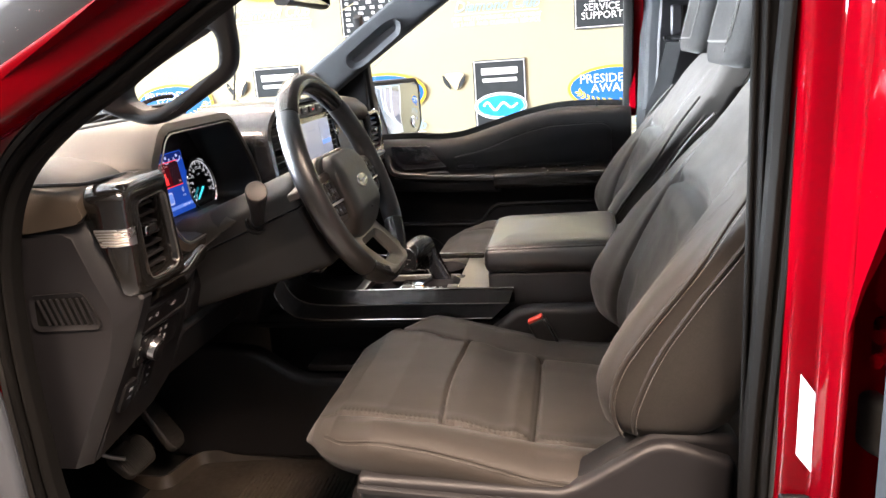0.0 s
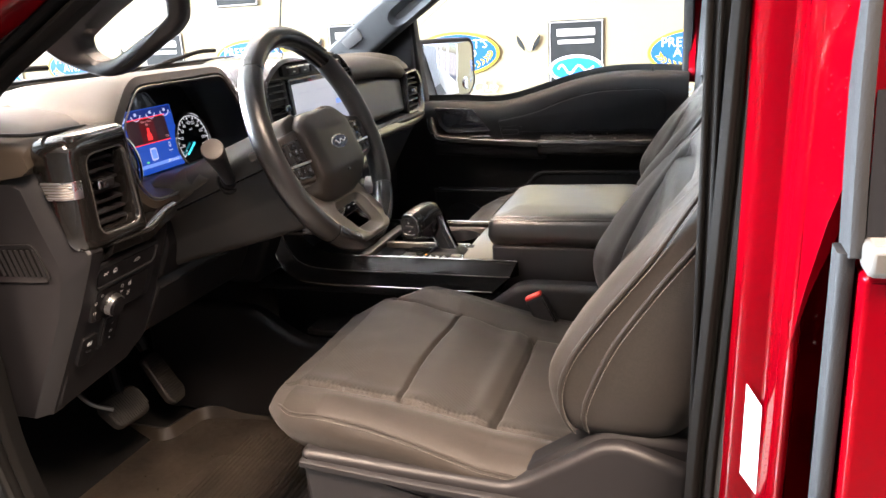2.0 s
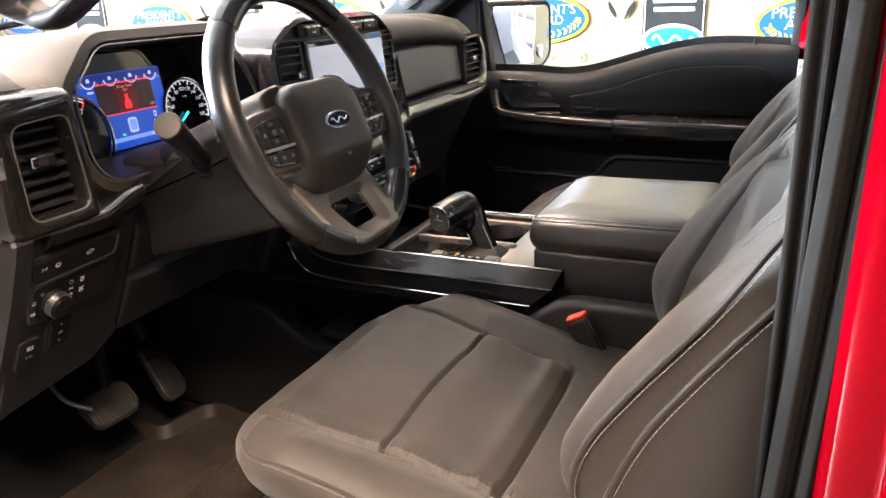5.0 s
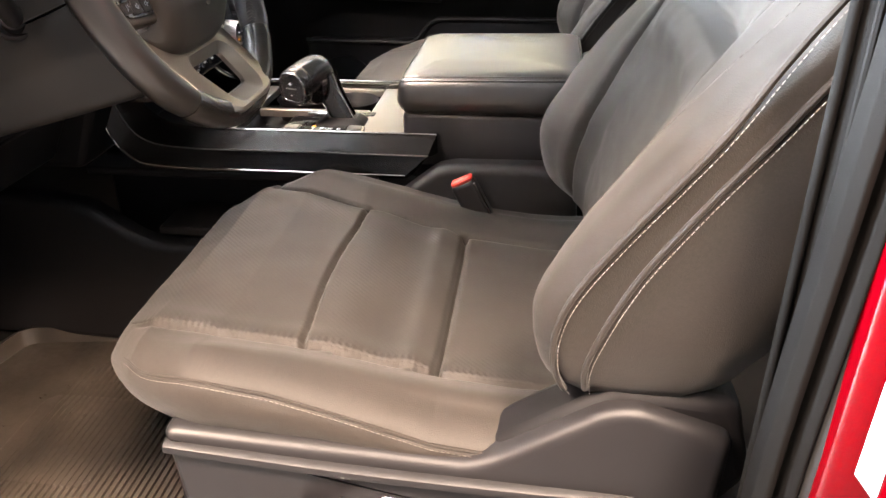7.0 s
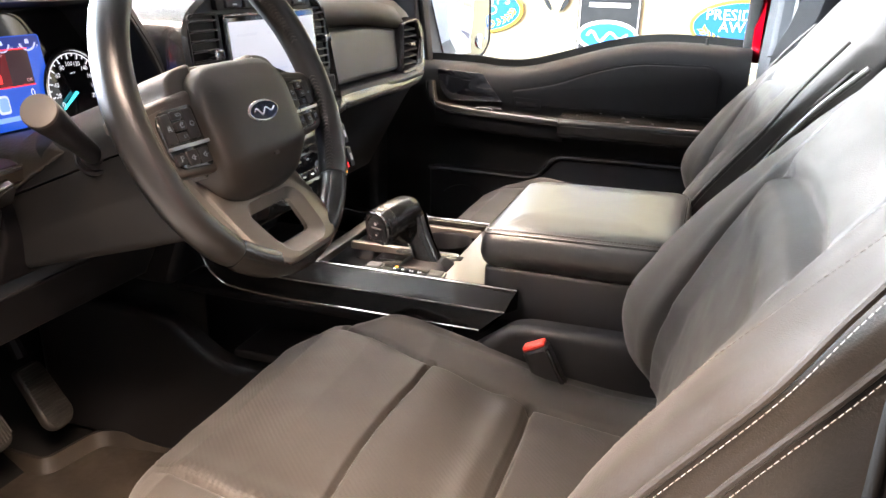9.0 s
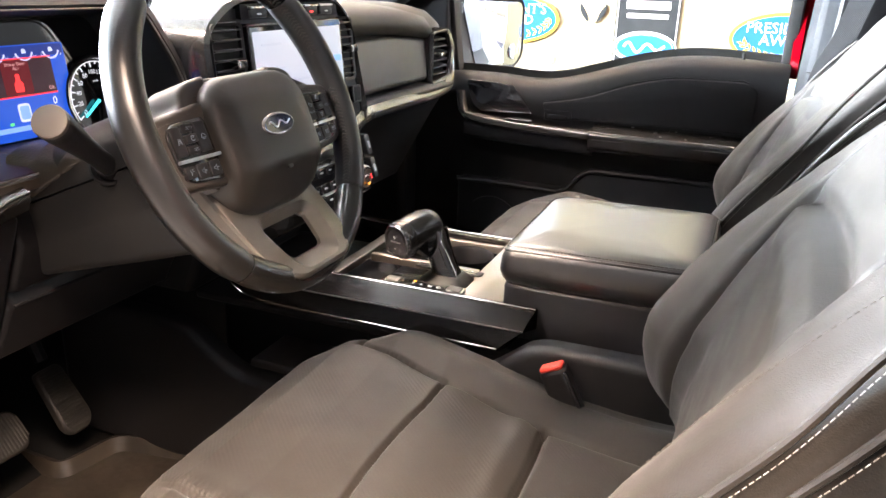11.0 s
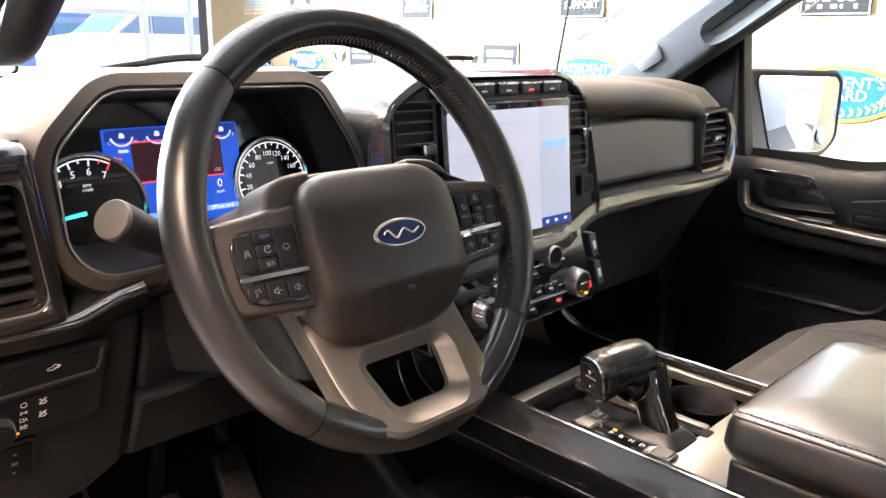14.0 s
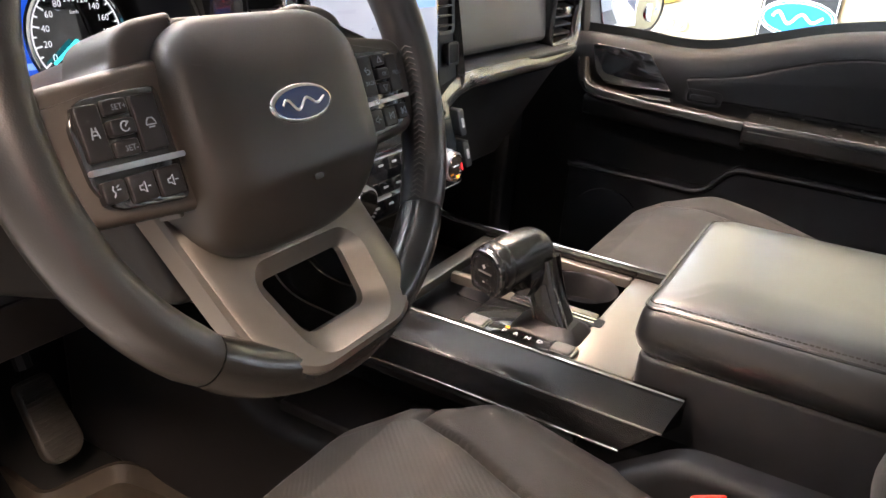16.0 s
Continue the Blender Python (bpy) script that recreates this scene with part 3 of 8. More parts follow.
def dealer_sign(x, z0, cars, mottled=False):
    """Dark upright print: two lines of bars and a blue oval, or the service words."""
    s = thing("dealer_sign", (x, WALL_Y, z0), "charcoal dealer print with a white line border and blue oval badge" if not cars else "charcoal print with a pale mottled pattern" if mottled else "charcoal print with white service lettering and border", "sign", "dealer prints on the banner")
    w, h = (0.292, 0.44)
    q = rounded([(x, z0), (x + w, z0), (x + w, z0 + h), (x, z0 + h)], 0.002, 1)
    part("backing", slab(q, WP, 0, 0.003), M_SIGNBLACK, s)
    part("border", ring_plate(offset(q, 0.006), offset(q, 0.011), WP, 0.003, 0.0042), M_INK, s)
    if not cars:
        zt = z0 + h
        # two lines of upper-case lettering become bars
        for k, (bw, bh, zc) in enumerate(((0.20, 0.036, zt - 0.062), (0.19, 0.020, zt - 0.110))):
            part("lettering_bar", slab(rounded([(x + w / 2 - bw / 2, zc - bh / 2), (x + w / 2 + bw / 2, zc - bh / 2), (x + w / 2 + bw / 2, zc + bh / 2), (x + w / 2 - bw / 2, zc + bh / 2)], 0.003, 2), WP, 0.003, 0.0045), M_SIGNWHITE, s, "white line of lettering")
        cz = zt - 0.252
        part("badge_rim", slab(ellipse(x + w / 2, cz, 0.147, 0.074), WP, 0.003, 0.005), M_SIGNWHITE, s, "white oval rim")
        bd = part("badge", slab(ellipse(x + w / 2, cz, 0.139, 0.067), WP, 0.005, 0.0065), M_SIGNBLUE, s, "bright blue oval badge")
        part("badge_line", ring_plate(ellipse(x + w / 2, cz, 0.132, 0.061), ellipse(x + w / 2, cz, 0.129, 0.058), WP, 0.0065, 0.0075), M_SIGNWHITE, bd, "thin white oval line")
        # the flowing emblem inside the oval is reduced to one plain stroke
        part("badge_stroke", ribbon([(x + w / 2 + 0.095 * t, cz + 0.017 * math.sin(t * 6.6 + 0.5) * (1.05 - 0.5 * t) + 0.004 * t) for t in [i / 30 - 1 for i in range(61)]], 0.011), M_SIGNWHITE, bd, "white flowing stroke")
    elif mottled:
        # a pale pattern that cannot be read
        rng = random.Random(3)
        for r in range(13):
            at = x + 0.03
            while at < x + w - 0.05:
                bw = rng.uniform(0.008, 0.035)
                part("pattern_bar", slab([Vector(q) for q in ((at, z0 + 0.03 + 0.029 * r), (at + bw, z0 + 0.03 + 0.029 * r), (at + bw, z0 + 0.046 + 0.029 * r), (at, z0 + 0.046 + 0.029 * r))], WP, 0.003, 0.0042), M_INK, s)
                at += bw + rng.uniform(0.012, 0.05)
    else:
        text("lettering", "SALES\nSERVICE\nSUPPORT", 0.052, wallpose(x + w / 2, z0 + 0.108, 0.0078), M_SIGNWHITE, s, "white capital letters", 0.0004, line=0.83)
    return s


def award_oval(x, z):
    """Blue and gold oval print with laurel, and small lines under it."""
    s = thing("award_oval", (x, WALL_Y, z), "royal blue oval award print with gold rim and laurel", "sign", "award prints on the banner")
    part("rim", slab(ellipse(x, z, 0.250, 0.118), WP, 0, 0.003), M_GOLD, s, "gold rim")
    part("field", slab(ellipse(x, z, 0.234, 0.104), WP, 0.003, 0.0045), M_OVALBLUE, s, "royal blue field")
    text("lettering", "PRESIDENT'S\nAWARD", 0.066, wallpose(x, z + 0.022, 0.0082), M_SIGNWHITE, s, "pale gold capital letters", 0.0004, line=0.78)
    for sg in (-1, 1):
        bm = None
        for k in range(8):
            t = k / 7
            ang = math.pi * (1.06 + 0.40 * t)
            cx, cz = x - sg * 0.20 * math.cos(ang) * -1, z + 0.085 * math.sin(ang) + 0.008
            for o in (-1, 1):
                rot = Matrix.Rotation(sg * (0.9 - 1.2 * t) + o * 0.7, 4, "Y")
                leaf = loft([[Vector((cx, WALL_Y - 0.0085, cz)) + rot @ Vector((lx, 0, lz + 0.012 * o)) for lx, lz in ((-0.016, 0), (0, 0.006), (0.017, 0), (0, -0.006))],
                             [Vector((cx, WALL_Y - 0.0092, cz)) + rot @ Vector((lx, 0, lz + 0.012 * o)) for lx, lz in ((-0.014, 0), (0, 0.005), (0.015, 0), (0, -0.005))]])
                bm = merge(bm, leaf) if bm else leaf
        part("laurel", bm, M_GOLD, s, "gold laurel leaves")
    text("script_line", "Diamond Club", 0.078, wallpose(x, z - 0.185, 0.005), M_TEAL, s, "slate blue script line", 0.0003, shear=0.35)
    part("rule", box((x, WALL_Y - 0.005, z - 0.222), (0.46, 0.0012, 0.003)), M_INK, s)
    text("small_lines", "FOR OUTSTANDING ACHIEVEMENT\nIN SALES AND CUSTOMER SERVICE", 0.030, wallpose(x, z - 0.262, 0.005), M_INK, s, "small pale grey capitals", 0.0003, line=0.95)


def horn(x, z):
    """Small tan and black print, like a folded horn."""
    s = thing("horn_print", (x, WALL_Y, z), "small tan and black wing-shaped print", "sign", "wing prints on the banner")
    part("tan_part", slab(spline([(x - 0.05, z + 0.035), (x, z + 0.045), (x + 0.055, z + 0.03), (x + 0.02, z - 0.03), (x + 0.005, z - 0.05), (x - 0.02, z - 0.02)], 4, True), WP, 0, 0.003), M_TAN, s)
    for sg in (-1, 1):
        part("dark_part", slab(spline([(x + sg * 0.062, z + 0.035), (x + sg * 0.058, z - 0.005), (x + sg * 0.022, z - 0.046), (x + sg * 0.03, z - 0.005)], 4, True), WP, 0.003, 0.0042), M_SIGNBLACK, s)


# prints are raised towards the front end to line up; the sheet stays level
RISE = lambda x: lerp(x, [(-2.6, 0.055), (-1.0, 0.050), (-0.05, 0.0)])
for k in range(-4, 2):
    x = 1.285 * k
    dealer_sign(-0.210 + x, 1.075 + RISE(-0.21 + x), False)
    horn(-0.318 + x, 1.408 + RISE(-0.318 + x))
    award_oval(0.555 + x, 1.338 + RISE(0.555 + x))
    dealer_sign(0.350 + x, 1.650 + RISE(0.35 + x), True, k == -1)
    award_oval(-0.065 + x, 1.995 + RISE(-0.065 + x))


# ---- outside ----
def parked_van(name, x, y, turn, paint, label, high=1.95, belt=1.2, size=1.0):
    v = thing(name, (x, y, -0.1), label, "van", "parked vehicles outside")
    m = pose(x, y, -0.11, 0, 0, turn) @ Matrix.Scale(size, 4)
    side = [(-2.3, 0.35), (2.3, 0.35), (2.35, belt - 0.3), (2.2, belt - 0.12), (1.35, belt), (0.55, high), (-2.2, high), (-2.32, belt)]
    poly = rounded(side, 0.12, 4)
    part("body", loft([[m @ Vector((p[0], yy * (0.94 if p[1] > belt else 1), p[1])) for p in poly] for yy in (-0.92, 0.92)]), paint, v, bevel=0.03)
    for sy in (-1, 1):
        for a, b, c, d in ((-2.1, -0.95, -2.1, -0.95), (-0.85, 0.12, -0.85, 0.12), (0.2, 1.12, 0.2, 0.50)):
            part("side_window", loft([[m @ Vector(q) for q in ((a, sy * yy, belt + 0.03), (b, sy * yy, belt + 0.03), (d, sy * yy, high - 0.14), (c, sy * yy, high - 0.14))] for yy in (0.86, 0.93)]), M_CARGLASS, v, "dark blue side window")
        for wx in (-1.45, 1.45):
            wheel = part("wheel", cyl(m @ Vector((wx, sy * 0.72, 0.33)), m @ Vector((wx, sy * 0.94, 0.33)), 0.33), M_RUBBER, v)
            part("rim", cyl(m @ Vector((wx, sy * 0.9, 0.33)), m @ Vector((wx, sy * 0.95, 0.33)), 0.2), M_SILVER, wheel)
        part("rear_lamp", box((0, 0, 0), (1, 1, 1), m @ Matrix.Translation((-2.31, sy * 0.75, 1.0)) @ Matrix.Diagonal((0.06, 0.16, 0.35, 1))), M_TAIL, v)
    part("windscreen", loft([[m @ Vector(q) for q in ((1.30 + k, -0.8, belt + 0.04), (1.30 + k, 0.8, belt + 0.04), (0.62 + k, 0.74, high - 0.08), (0.62 + k, -0.74, high - 0.08))] for k in (0, 0.05)]), M_CARGLASS, v)
    return v


parked_van("parked_van", -25.8, 10.9, -80, M_VANWHITE, "white passenger van parked outside the showroom glass", 2.08, 1.45, 1.25)
parked_van("parked_van", -36.5, 11.9, -98, M_CARBLUE, "blue people carrier parked behind the white van", 1.95, 1.25, 1.4)
parked_van("parked_van", -17.6, 12.2, -80, M_VANWHITE, "white people carrier parked beside the showroom", 1.85)

# ---- truck cab shell ----
cab = thing("pickup_truck", (0.1, 0.0, 0.75), "red pickup truck cab with the driver's door open", "truck")
# floor, firewall, roof, rear wall and far side close the cab
part("floor_pan", loft([[(x, -0.78, z) for x, z in q] + [] for q in ([(-0.95, 1.05), (-0.62, 0.80), (-0.50, 0.755), (1.6, 0.755), (1.6, 0.70), (-0.5, 0.70), (-0.65, 0.74), (-1.0, 1.0)],)] +
                       [[(x, 0.82, z) for x, z in ((-0.95, 1.05), (-0.62, 0.80), (-0.50, 0.755), (1.6, 0.755), (1.6, 0.70), (-0.5, 0.70), (-0.65, 0.74), (-1.0, 1.0))]]), M_CARPET, cab)
part("firewall", box((-0.98, 0, 1.22), (0.06, 1.7, 0.55)), M_LOWER, cab)
part("rear_wall", box((1.62, 0, 1.05), (0.06, 1.7, 0.66)), M_PLASTIC, cab)
# Unseen; made opaque to keep the rear lamp's light off the floor.
part("rear_window", box((1.62, 0, 1.6), (0.006, 1.45, 0.44)), M_TINT, cab, "unseen rear window, opaque to block light")
# roof with headliner
roofx = [(-0.08, 1.845), (0.05, 1.885), (0.35, 1.915), (0.9, 1.915), (1.5, 1.885), (1.62, 1.84)]
part("roof", loft([[(x, y, z + 0.035 - 0.10 * abs(y / 0.78) ** 4) for y in [-0.76 + 1.52 * i / 14 for i in range(15)]] + [(x, y, z - 0.005 - 0.10 * abs(y / 0.78) ** 4) for y in [0.76 - 1.52 * i / 14 for i in range(15)]] for x, z in roofx]), M_RED, cab)
part("headliner", loft([[(x, y, z - 0.015 - 0.09 * abs(y / 0.78) ** 4) for y in [-0.73 + 1.46 * i / 14 for i in range(15)]] + [(x, y, z - 0.035 - 0.09 * abs(y / 0.78) ** 4) for y in [0.73 - 1.46 * i / 14 for i in range(15)]] for x, z in roofx]), M_HEAD, cab)
# windscreen
ws = []
for t in [i / 8 for i in range(9)]:
    x, z = -0.93 + 0.86 * t, 1.43 + 0.42 * t + 0.02 * math.sin(math.pi * t)
    ws.append([(x - 0.05 * (1 - (y / 0.8) ** 2), y * (1.0 - 0.10 * t), z) for y in [-0.80 + 1.6 * i / 12 for i in range(13)]])
bm = loft(ws, False, False)
bm.normal_update()
bmesh.ops.solidify(bm, geom=bm.faces[:], thickness=0.005)
g = part("windscreen", bm, M_GLASS, cab, "clear windscreen")
g.visible_shadow = False
# hood and cowl ahead of the glass
part("hood", loft([[(-0.98, y, 1.385 - 0.03 * (y / 0.9) ** 2) for y in [-0.92 + 1.84 * i / 12 for i in range(13)]], [(-1.4, y, 1.365 - 0.04 * (y / 0.9) ** 2) for y in [-0.92 + 1.84 * i / 12 for i in range(13)]],
                   [(-2.3, y, 1.26 - 0.06 * (y / 0.9) ** 2) for y in [-0.92 + 1.84 * i / 12 for i in range(13)]], [(-2.4, y, 1.15) for y in [-0.92 + 1.84 * i / 12 for i in range(13)]]], False, False), M_RED, cab)
part("cowl", box((-0.95, 0, 1.405), (0.16, 1.66, 0.05)), M_RUBBER, cab, "black plastic cowl", bevel=0.01)
for dy in (0.0, 0.66):
    wp = part("wiper", tube([(-0.945, -0.70 + dy, 1.440), (-0.915, -0.46 + dy, 1.468), (-0.86, -0.29 + dy, 1.505), (-0.845, -0.17 + dy, 1.524), (-0.845, -0.08 + dy, 1.524)], 0.006, 6), M_RUBBER, cab, "black wiper arm")
    part("wiper_blade", tube([(-0.93, -0.62 + dy, 1.440), (-0.90, -0.40 + dy, 1.466), (-0.88, -0.12 + dy, 1.488), (-0.90, 0.08 + dy, 1.478)], 0.005, 6), M_RUBBER, wp)
part("antenna", cyl((-0.745, 0.76, 1.40), (-0.66, 0.765, 1.95), 0.004, 0.0016, 8), M_RUBBER, cab, "thin black antenna mast")
for sy in (-1, 1):
    part("fender", loft([[(x, sy * y, z) for y, z in ((0.92, 1.40), (0.985, 1.36), (1.0, 1.2), (0.99, 0.8), (0.94, 0.8), (0.93, 1.2), (0.90, 1.34))] for x in (-2.3, -1.5, -0.62)]), M_RED, cab)

# what carries the cab: nose, sills, load bed and wheels
part("nose", loft([[(-2.30, y, z) for y, z in ((-0.92, 0.55), (0.92, 0.55), (0.92, 1.20), (-0.92, 1.20))], [(-2.43, y, z) for y, z in ((-0.90, 0.58), (0.90, 0.58), (0.90, 1.15), (-0.90, 1.15))]]), M_RED, cab, bevel=0.02)
part("chassis", box((0.55, 0, 0.56), (5.6, 1.50, 0.26)), M_LOWER, cab, "dark underside")
for sy in (-1, 1):
    part("bed_side", loft([[(x, sy * y, z) for y, z in ((0.86, 0.72), (0.96, 0.72), (0.97, 1.10), (0.93, 1.36), (0.86, 1.36))] for x in (1.72, 3.45)]), M_RED, cab, bevel=0.01)
    for wx in (-1.52, 2.55):
        tyre = part("wheel", cyl((wx, sy * 0.66, 0.395), (wx, sy * 0.93, 0.395), 0.395, n=40), M_RUBBER, cab, "black rubber tyre", bevel=0.03)
        part("rim", cyl((wx, sy * 0.90, 0.395), (wx, sy * 0.94, 0.395), 0.24, n=32), M_SILVER, tyre, bevel=0.006)
part("bed_floor", box((2.58, 0, 0.72), (1.74, 1.74, 0.05)), M_LOWER, cab)
part("tailgate", box((3.48, 0, 1.04), (0.06, 1.86, 0.64)), M_RED, cab, bevel=0.01)
part("headboard", box((1.75, 0, 1.04), (0.05, 1.74, 0.64)), M_RED, cab, bevel=0.01)

# driver side: A-pillar, its seal, trim with grab handle
SEAL = [(-0.372, 1.00), (-0.385, 1.15), (-0.384, 1.30), (-0.368, 1.41), (-0.330, 1.49), (-0.262, 1.548), (-0.165, 1.604), (-0.03, 1.682), (0.10, 1.745), (0.25, 1.785), (0.43, 1.790), (0.525, 1.755), (0.562, 1.67), (0.560, 1.55), (0.553, 1.38), (0.542, 1.17), (0.530, 0.95), (0.48, 0.80), (0.30, 0.765), (-0.10, 0.765), (-0.30, 0.82)]
seal_path = [(p.x, -0.765, p.y) for p in spline([Vector(q) for q in SEAL], 8, True)]
part("door_seal", sweep(seal_path, rounded([(-0.014, -0.012), (0.014, -0.012), (0.015, 0.010), (0.008, 0.017), (0.003, 0.015), (0.001, 0.004), (-0.002, 0.004), (-0.004, 0.016), (-0.010, 0.020), (-0.014, 0.014)], 0.0018, 3), (0, -1, 0), True), M_SEAL, cab, "grey rubber door seal")
part("seal_lip", sweep([(p[0] , -0.772, p[2]) for p in [(x + 0.0, y, z) for x, y, z in seal_path]], [(-0.024, -0.010), (-0.013, -0.010), (-0.013, 0.010), (-0.018, 0.014), (-0.024, 0.006)], (0, -1, 0), True), M_RUBBER, cab, "black rubber seal lip")
# red body frame around the opening
def body_ring(d0, d1, y0, y1):
    a = [(p.x, p.y) for p in spline([Vector(q) for q in SEAL], 8, True)]
    o0, o1 = offset(a, -d0)[:95], offset(a, -d1)[:95]
    return loft([[Vector((p[0], y0, p[1])) for p in o0], [Vector((p[0], y1, p[1])) for p in o1], [Vector((p[0], y1 + 0.02, p[1])) for p in o1], [Vector((p[0], y0 + 0.02, p[1])) for p in o0]], False, False, True)
part("door_frame", body_ring(0.010, 0.038, -0.770, -0.785), M_RED, cab, "red painted door frame")
part("outer_frame", body_ring(0.038, 0.054, -0.785, -0.835), M_RED, cab, "red painted outer frame")
# outer A-pillar and roof rail
part("outer_pillar", sweep(spline([(-0.95, -0.86, 1.30), (-0.62, -0.845, 1.425), (-0.40, -0.83, 1.532), (-0.20, -0.80, 1.638), (0.0, -0.77, 1.742), (0.2, -0.75, 1.82), (0.5, -0.745, 1.86), (1.5, -0.745, 1.85)], 8), rounded([(-0.030, -0.03), (0.035, -0.03), (0.03, 0.02), (-0.02, 0.025)], 0.012, 3), (0, -1, 0)), M_RED, cab, "red painted windscreen pillar")


def a_pillar_trim(sy, parent):
    """Windscreen pillar cover with a grab handle."""
    ys = lambda y: sy * y
    w = 0.0 if sy < 0 else 0.05
    if sy > 0:
        path = spline([(-0.66, 0.775, 1.382), (-0.56, 0.765, 1.446), (-0.432, 0.75, 1.532), (-0.16, 0.74, 1.711), (0.02, 0.72, 1.825)], 6)
        part("pillar_cover", sweep(path, rounded([(-0.054, -0.03), (0.056, -0.03), (0.050, 0.014), (-0.046, 0.020)], 0.012, 3), (0, -1, 0)), M_PILLAR, parent, "grey pillar cover")
        slot = rounded([(-0.318, 1.590), (-0.20, 1.672), (-0.172, 1.684), (-0.176, 1.664), (-0.285, 1.588), (-0.31, 1.578)], 0.006, 3)
        hd = part("grab_handle", ring_plate(offset(slot, -0.018), slot, py(0.728), 0, 0.022, 0.012), M_PILLAR, parent, "moulded grab handle")
        # Flat dark patch in the slot, standing in for a shaded recess.
        part("slot_shade", slab(slot, py(0.726), 0, 0.004), M_LOWER, hd, "dark patch for the shade behind the handle")
        part("speaker_cover", slab(rounded([(-0.50, 1.525), (-0.44, 1.565), (-0.425, 1.53), (-0.475, 1.50)], 0.01, 4), py(0.735), 0, 0.006, 0.002), M_PLASTIC2, parent, "small grille on the pillar")
        return
    path = spline([(-0.66, ys(0.775), 1.455), (-0.52, ys(0.765), 1.535), (-0.35, ys(0.75), 1.625), (-0.16, ys(0.735), 1.725), (0.02, ys(0.72), 1.81)], 6)
    part("pillar_cover", sweep(path, rounded([(-0.042 - w, -0.03), (0.042, -0.03), (0.036, 0.022), (-0.03 - w, 0.03)] if sy < 0 else [(-0.042, -0.03), (0.042 + w, -0.03), (0.036 + w, 0.022), (-0.03, 0.03)], 0.014, 3), (0, -sy, 0)), M_PLASTIC2 if sy < 0 else M_PILLAR, parent, "dark pillar cover" if sy < 0 else "grey pillar cover")
    # grab handle: a flat loop that stands in from the pillar
    HO = rounded([(-0.300, 1.590), (-0.272, 1.556), (-0.240, 1.538), (-0.206, 1.531), (-0.176, 1.540), (-0.086, 1.590), (-0.070, 1.620), (-0.058, 1.700), (-0.050, 1.770), (-0.14, 1.742), (-0.29, 1.655)], [0.02, 0.012, 0.02, 0.02, 0.02, 0.02, 0.02, 0.02, 0.03, 0.03, 0.03], 4)
    HI = rounded([(-0.241, 1.584), (-0.239, 1.567), (-0.216, 1.553), (-0.190, 1.556), (-0.100, 1.602), (-0.093, 1.620), (-0.089, 1.642), (-0.097, 1.652), (-0.150, 1.630), (-0.200, 1.608), (-0.226, 1.594)], [0.006, 0.006, 0.008, 0.01, 0.008, 0.006, 0.006, 0.006, 0.02, 0.02, 0.006], 4)
    hy = lambda poly, y, k=0.0: [Vector((p[0] - 0.014, y - 0.45 * max(p[1] - 1.60, 0.0) - 0.5 * max(-0.24 - p[0], 0.0), p[1])) for p in offset(poly, k)]
    part("grab_handle", loft([hy(HO, -0.602, 0.004), hy(HO, -0.610), hy(HO, -0.625), hy(HO, -0.632, 0.005), hy(HI, -0.634, -0.007), hy(HI, -0.630, -0.001), hy(HI, -0.602), hy(HO, -0.602, 0.004)], True, False), M_PLASTIC, parent, "moulded grab handle", sharp=50)


a_pillar_trim(-1, cab)
# inner lower A-post beside the dash end
part("kick_panel", loft([[(x, y, z) for x, z in ((-0.60, 1.50), (-0.395, 1.44), (-0.405, 1.25), (-0.40, 1.0), (-0.37, 0.77), (-0.60, 0.77))] for y in (-0.775, -0.735)]), M_LOWER, cab, bevel=0.01)
part("jamb_cover", loft([[(x, y, z) for x, z in ((-0.47, 1.215), (-0.437, 1.243), (-0.411, 1.262), (-0.402, 1.254), (-0.393, 1.202), (-0.389, 1.10), (-0.389, 1.00), (-0.47, 1.00))] for y in (-0.795, -0.812)]), M_JAMB, cab, "blue-grey plastic cover on the door jamb", bevel=0.008)
part("far_kick_panel", box((-0.60, 0.83, 1.05), (0.40, 0.10, 0.80)), M_LOWER, cab, bevel=0.02)
part("sill_cover", loft([[(x, y, z) for y, z in ((-0.80, 0.74), (-0.78, 0.775), (-0.70, 0.785), (-0.68, 0.765), (-0.68, 0.74))] for x in (-0.40, 0.55)]), M_PLASTIC, cab, "dark plastic sill cover", bevel=0.004)

# driver side B-post: painted, stepped, with label and striker
prof = [(0.552, -0.755), (0.555, -0.774), (0.560, -0.790), (0.566, -0.796), (0.572, -0.799), (0.589, -0.804), (0.592, -0.812), (0.593, -0.832), (0.597, -0.846), (0.603, -0.851), (0.608, -0.846), (0.611, -0.800), (0.68, -0.795), (0.70, -0.905), (0.72, -0.905), (0.72, -0.70), (0.56, -0.70)]
part("door_post", loft([[(x + dx, y, z) for x, y in prof] for z, dx in ((0.76, -0.012), (0.95, -0.006), (1.15, 0.0), (1.4, 0.004), (1.6, 0.008), (1.8, 0.008))]), M_RED, cab, "red painted door post", bevel=0.003)
part("post_cover", loft([[(x, y, z) for x, y in ((0.53, -0.74), (0.545, -0.755), (0.62, -0.755), (0.62, -0.68), (0.56, -0.68))] for z in (0.76, 1.8)]), M_SEAL, cab, bevel=0.01)
pseal = part("post_seal", tube([(0.5300, -0.7430, 0.80), (0.5302, -0.7430, 1.3), (0.5304, -0.7430, 1.79)], 0.0034, 10), M_SEAL, cab, "black rubber roll along the post")
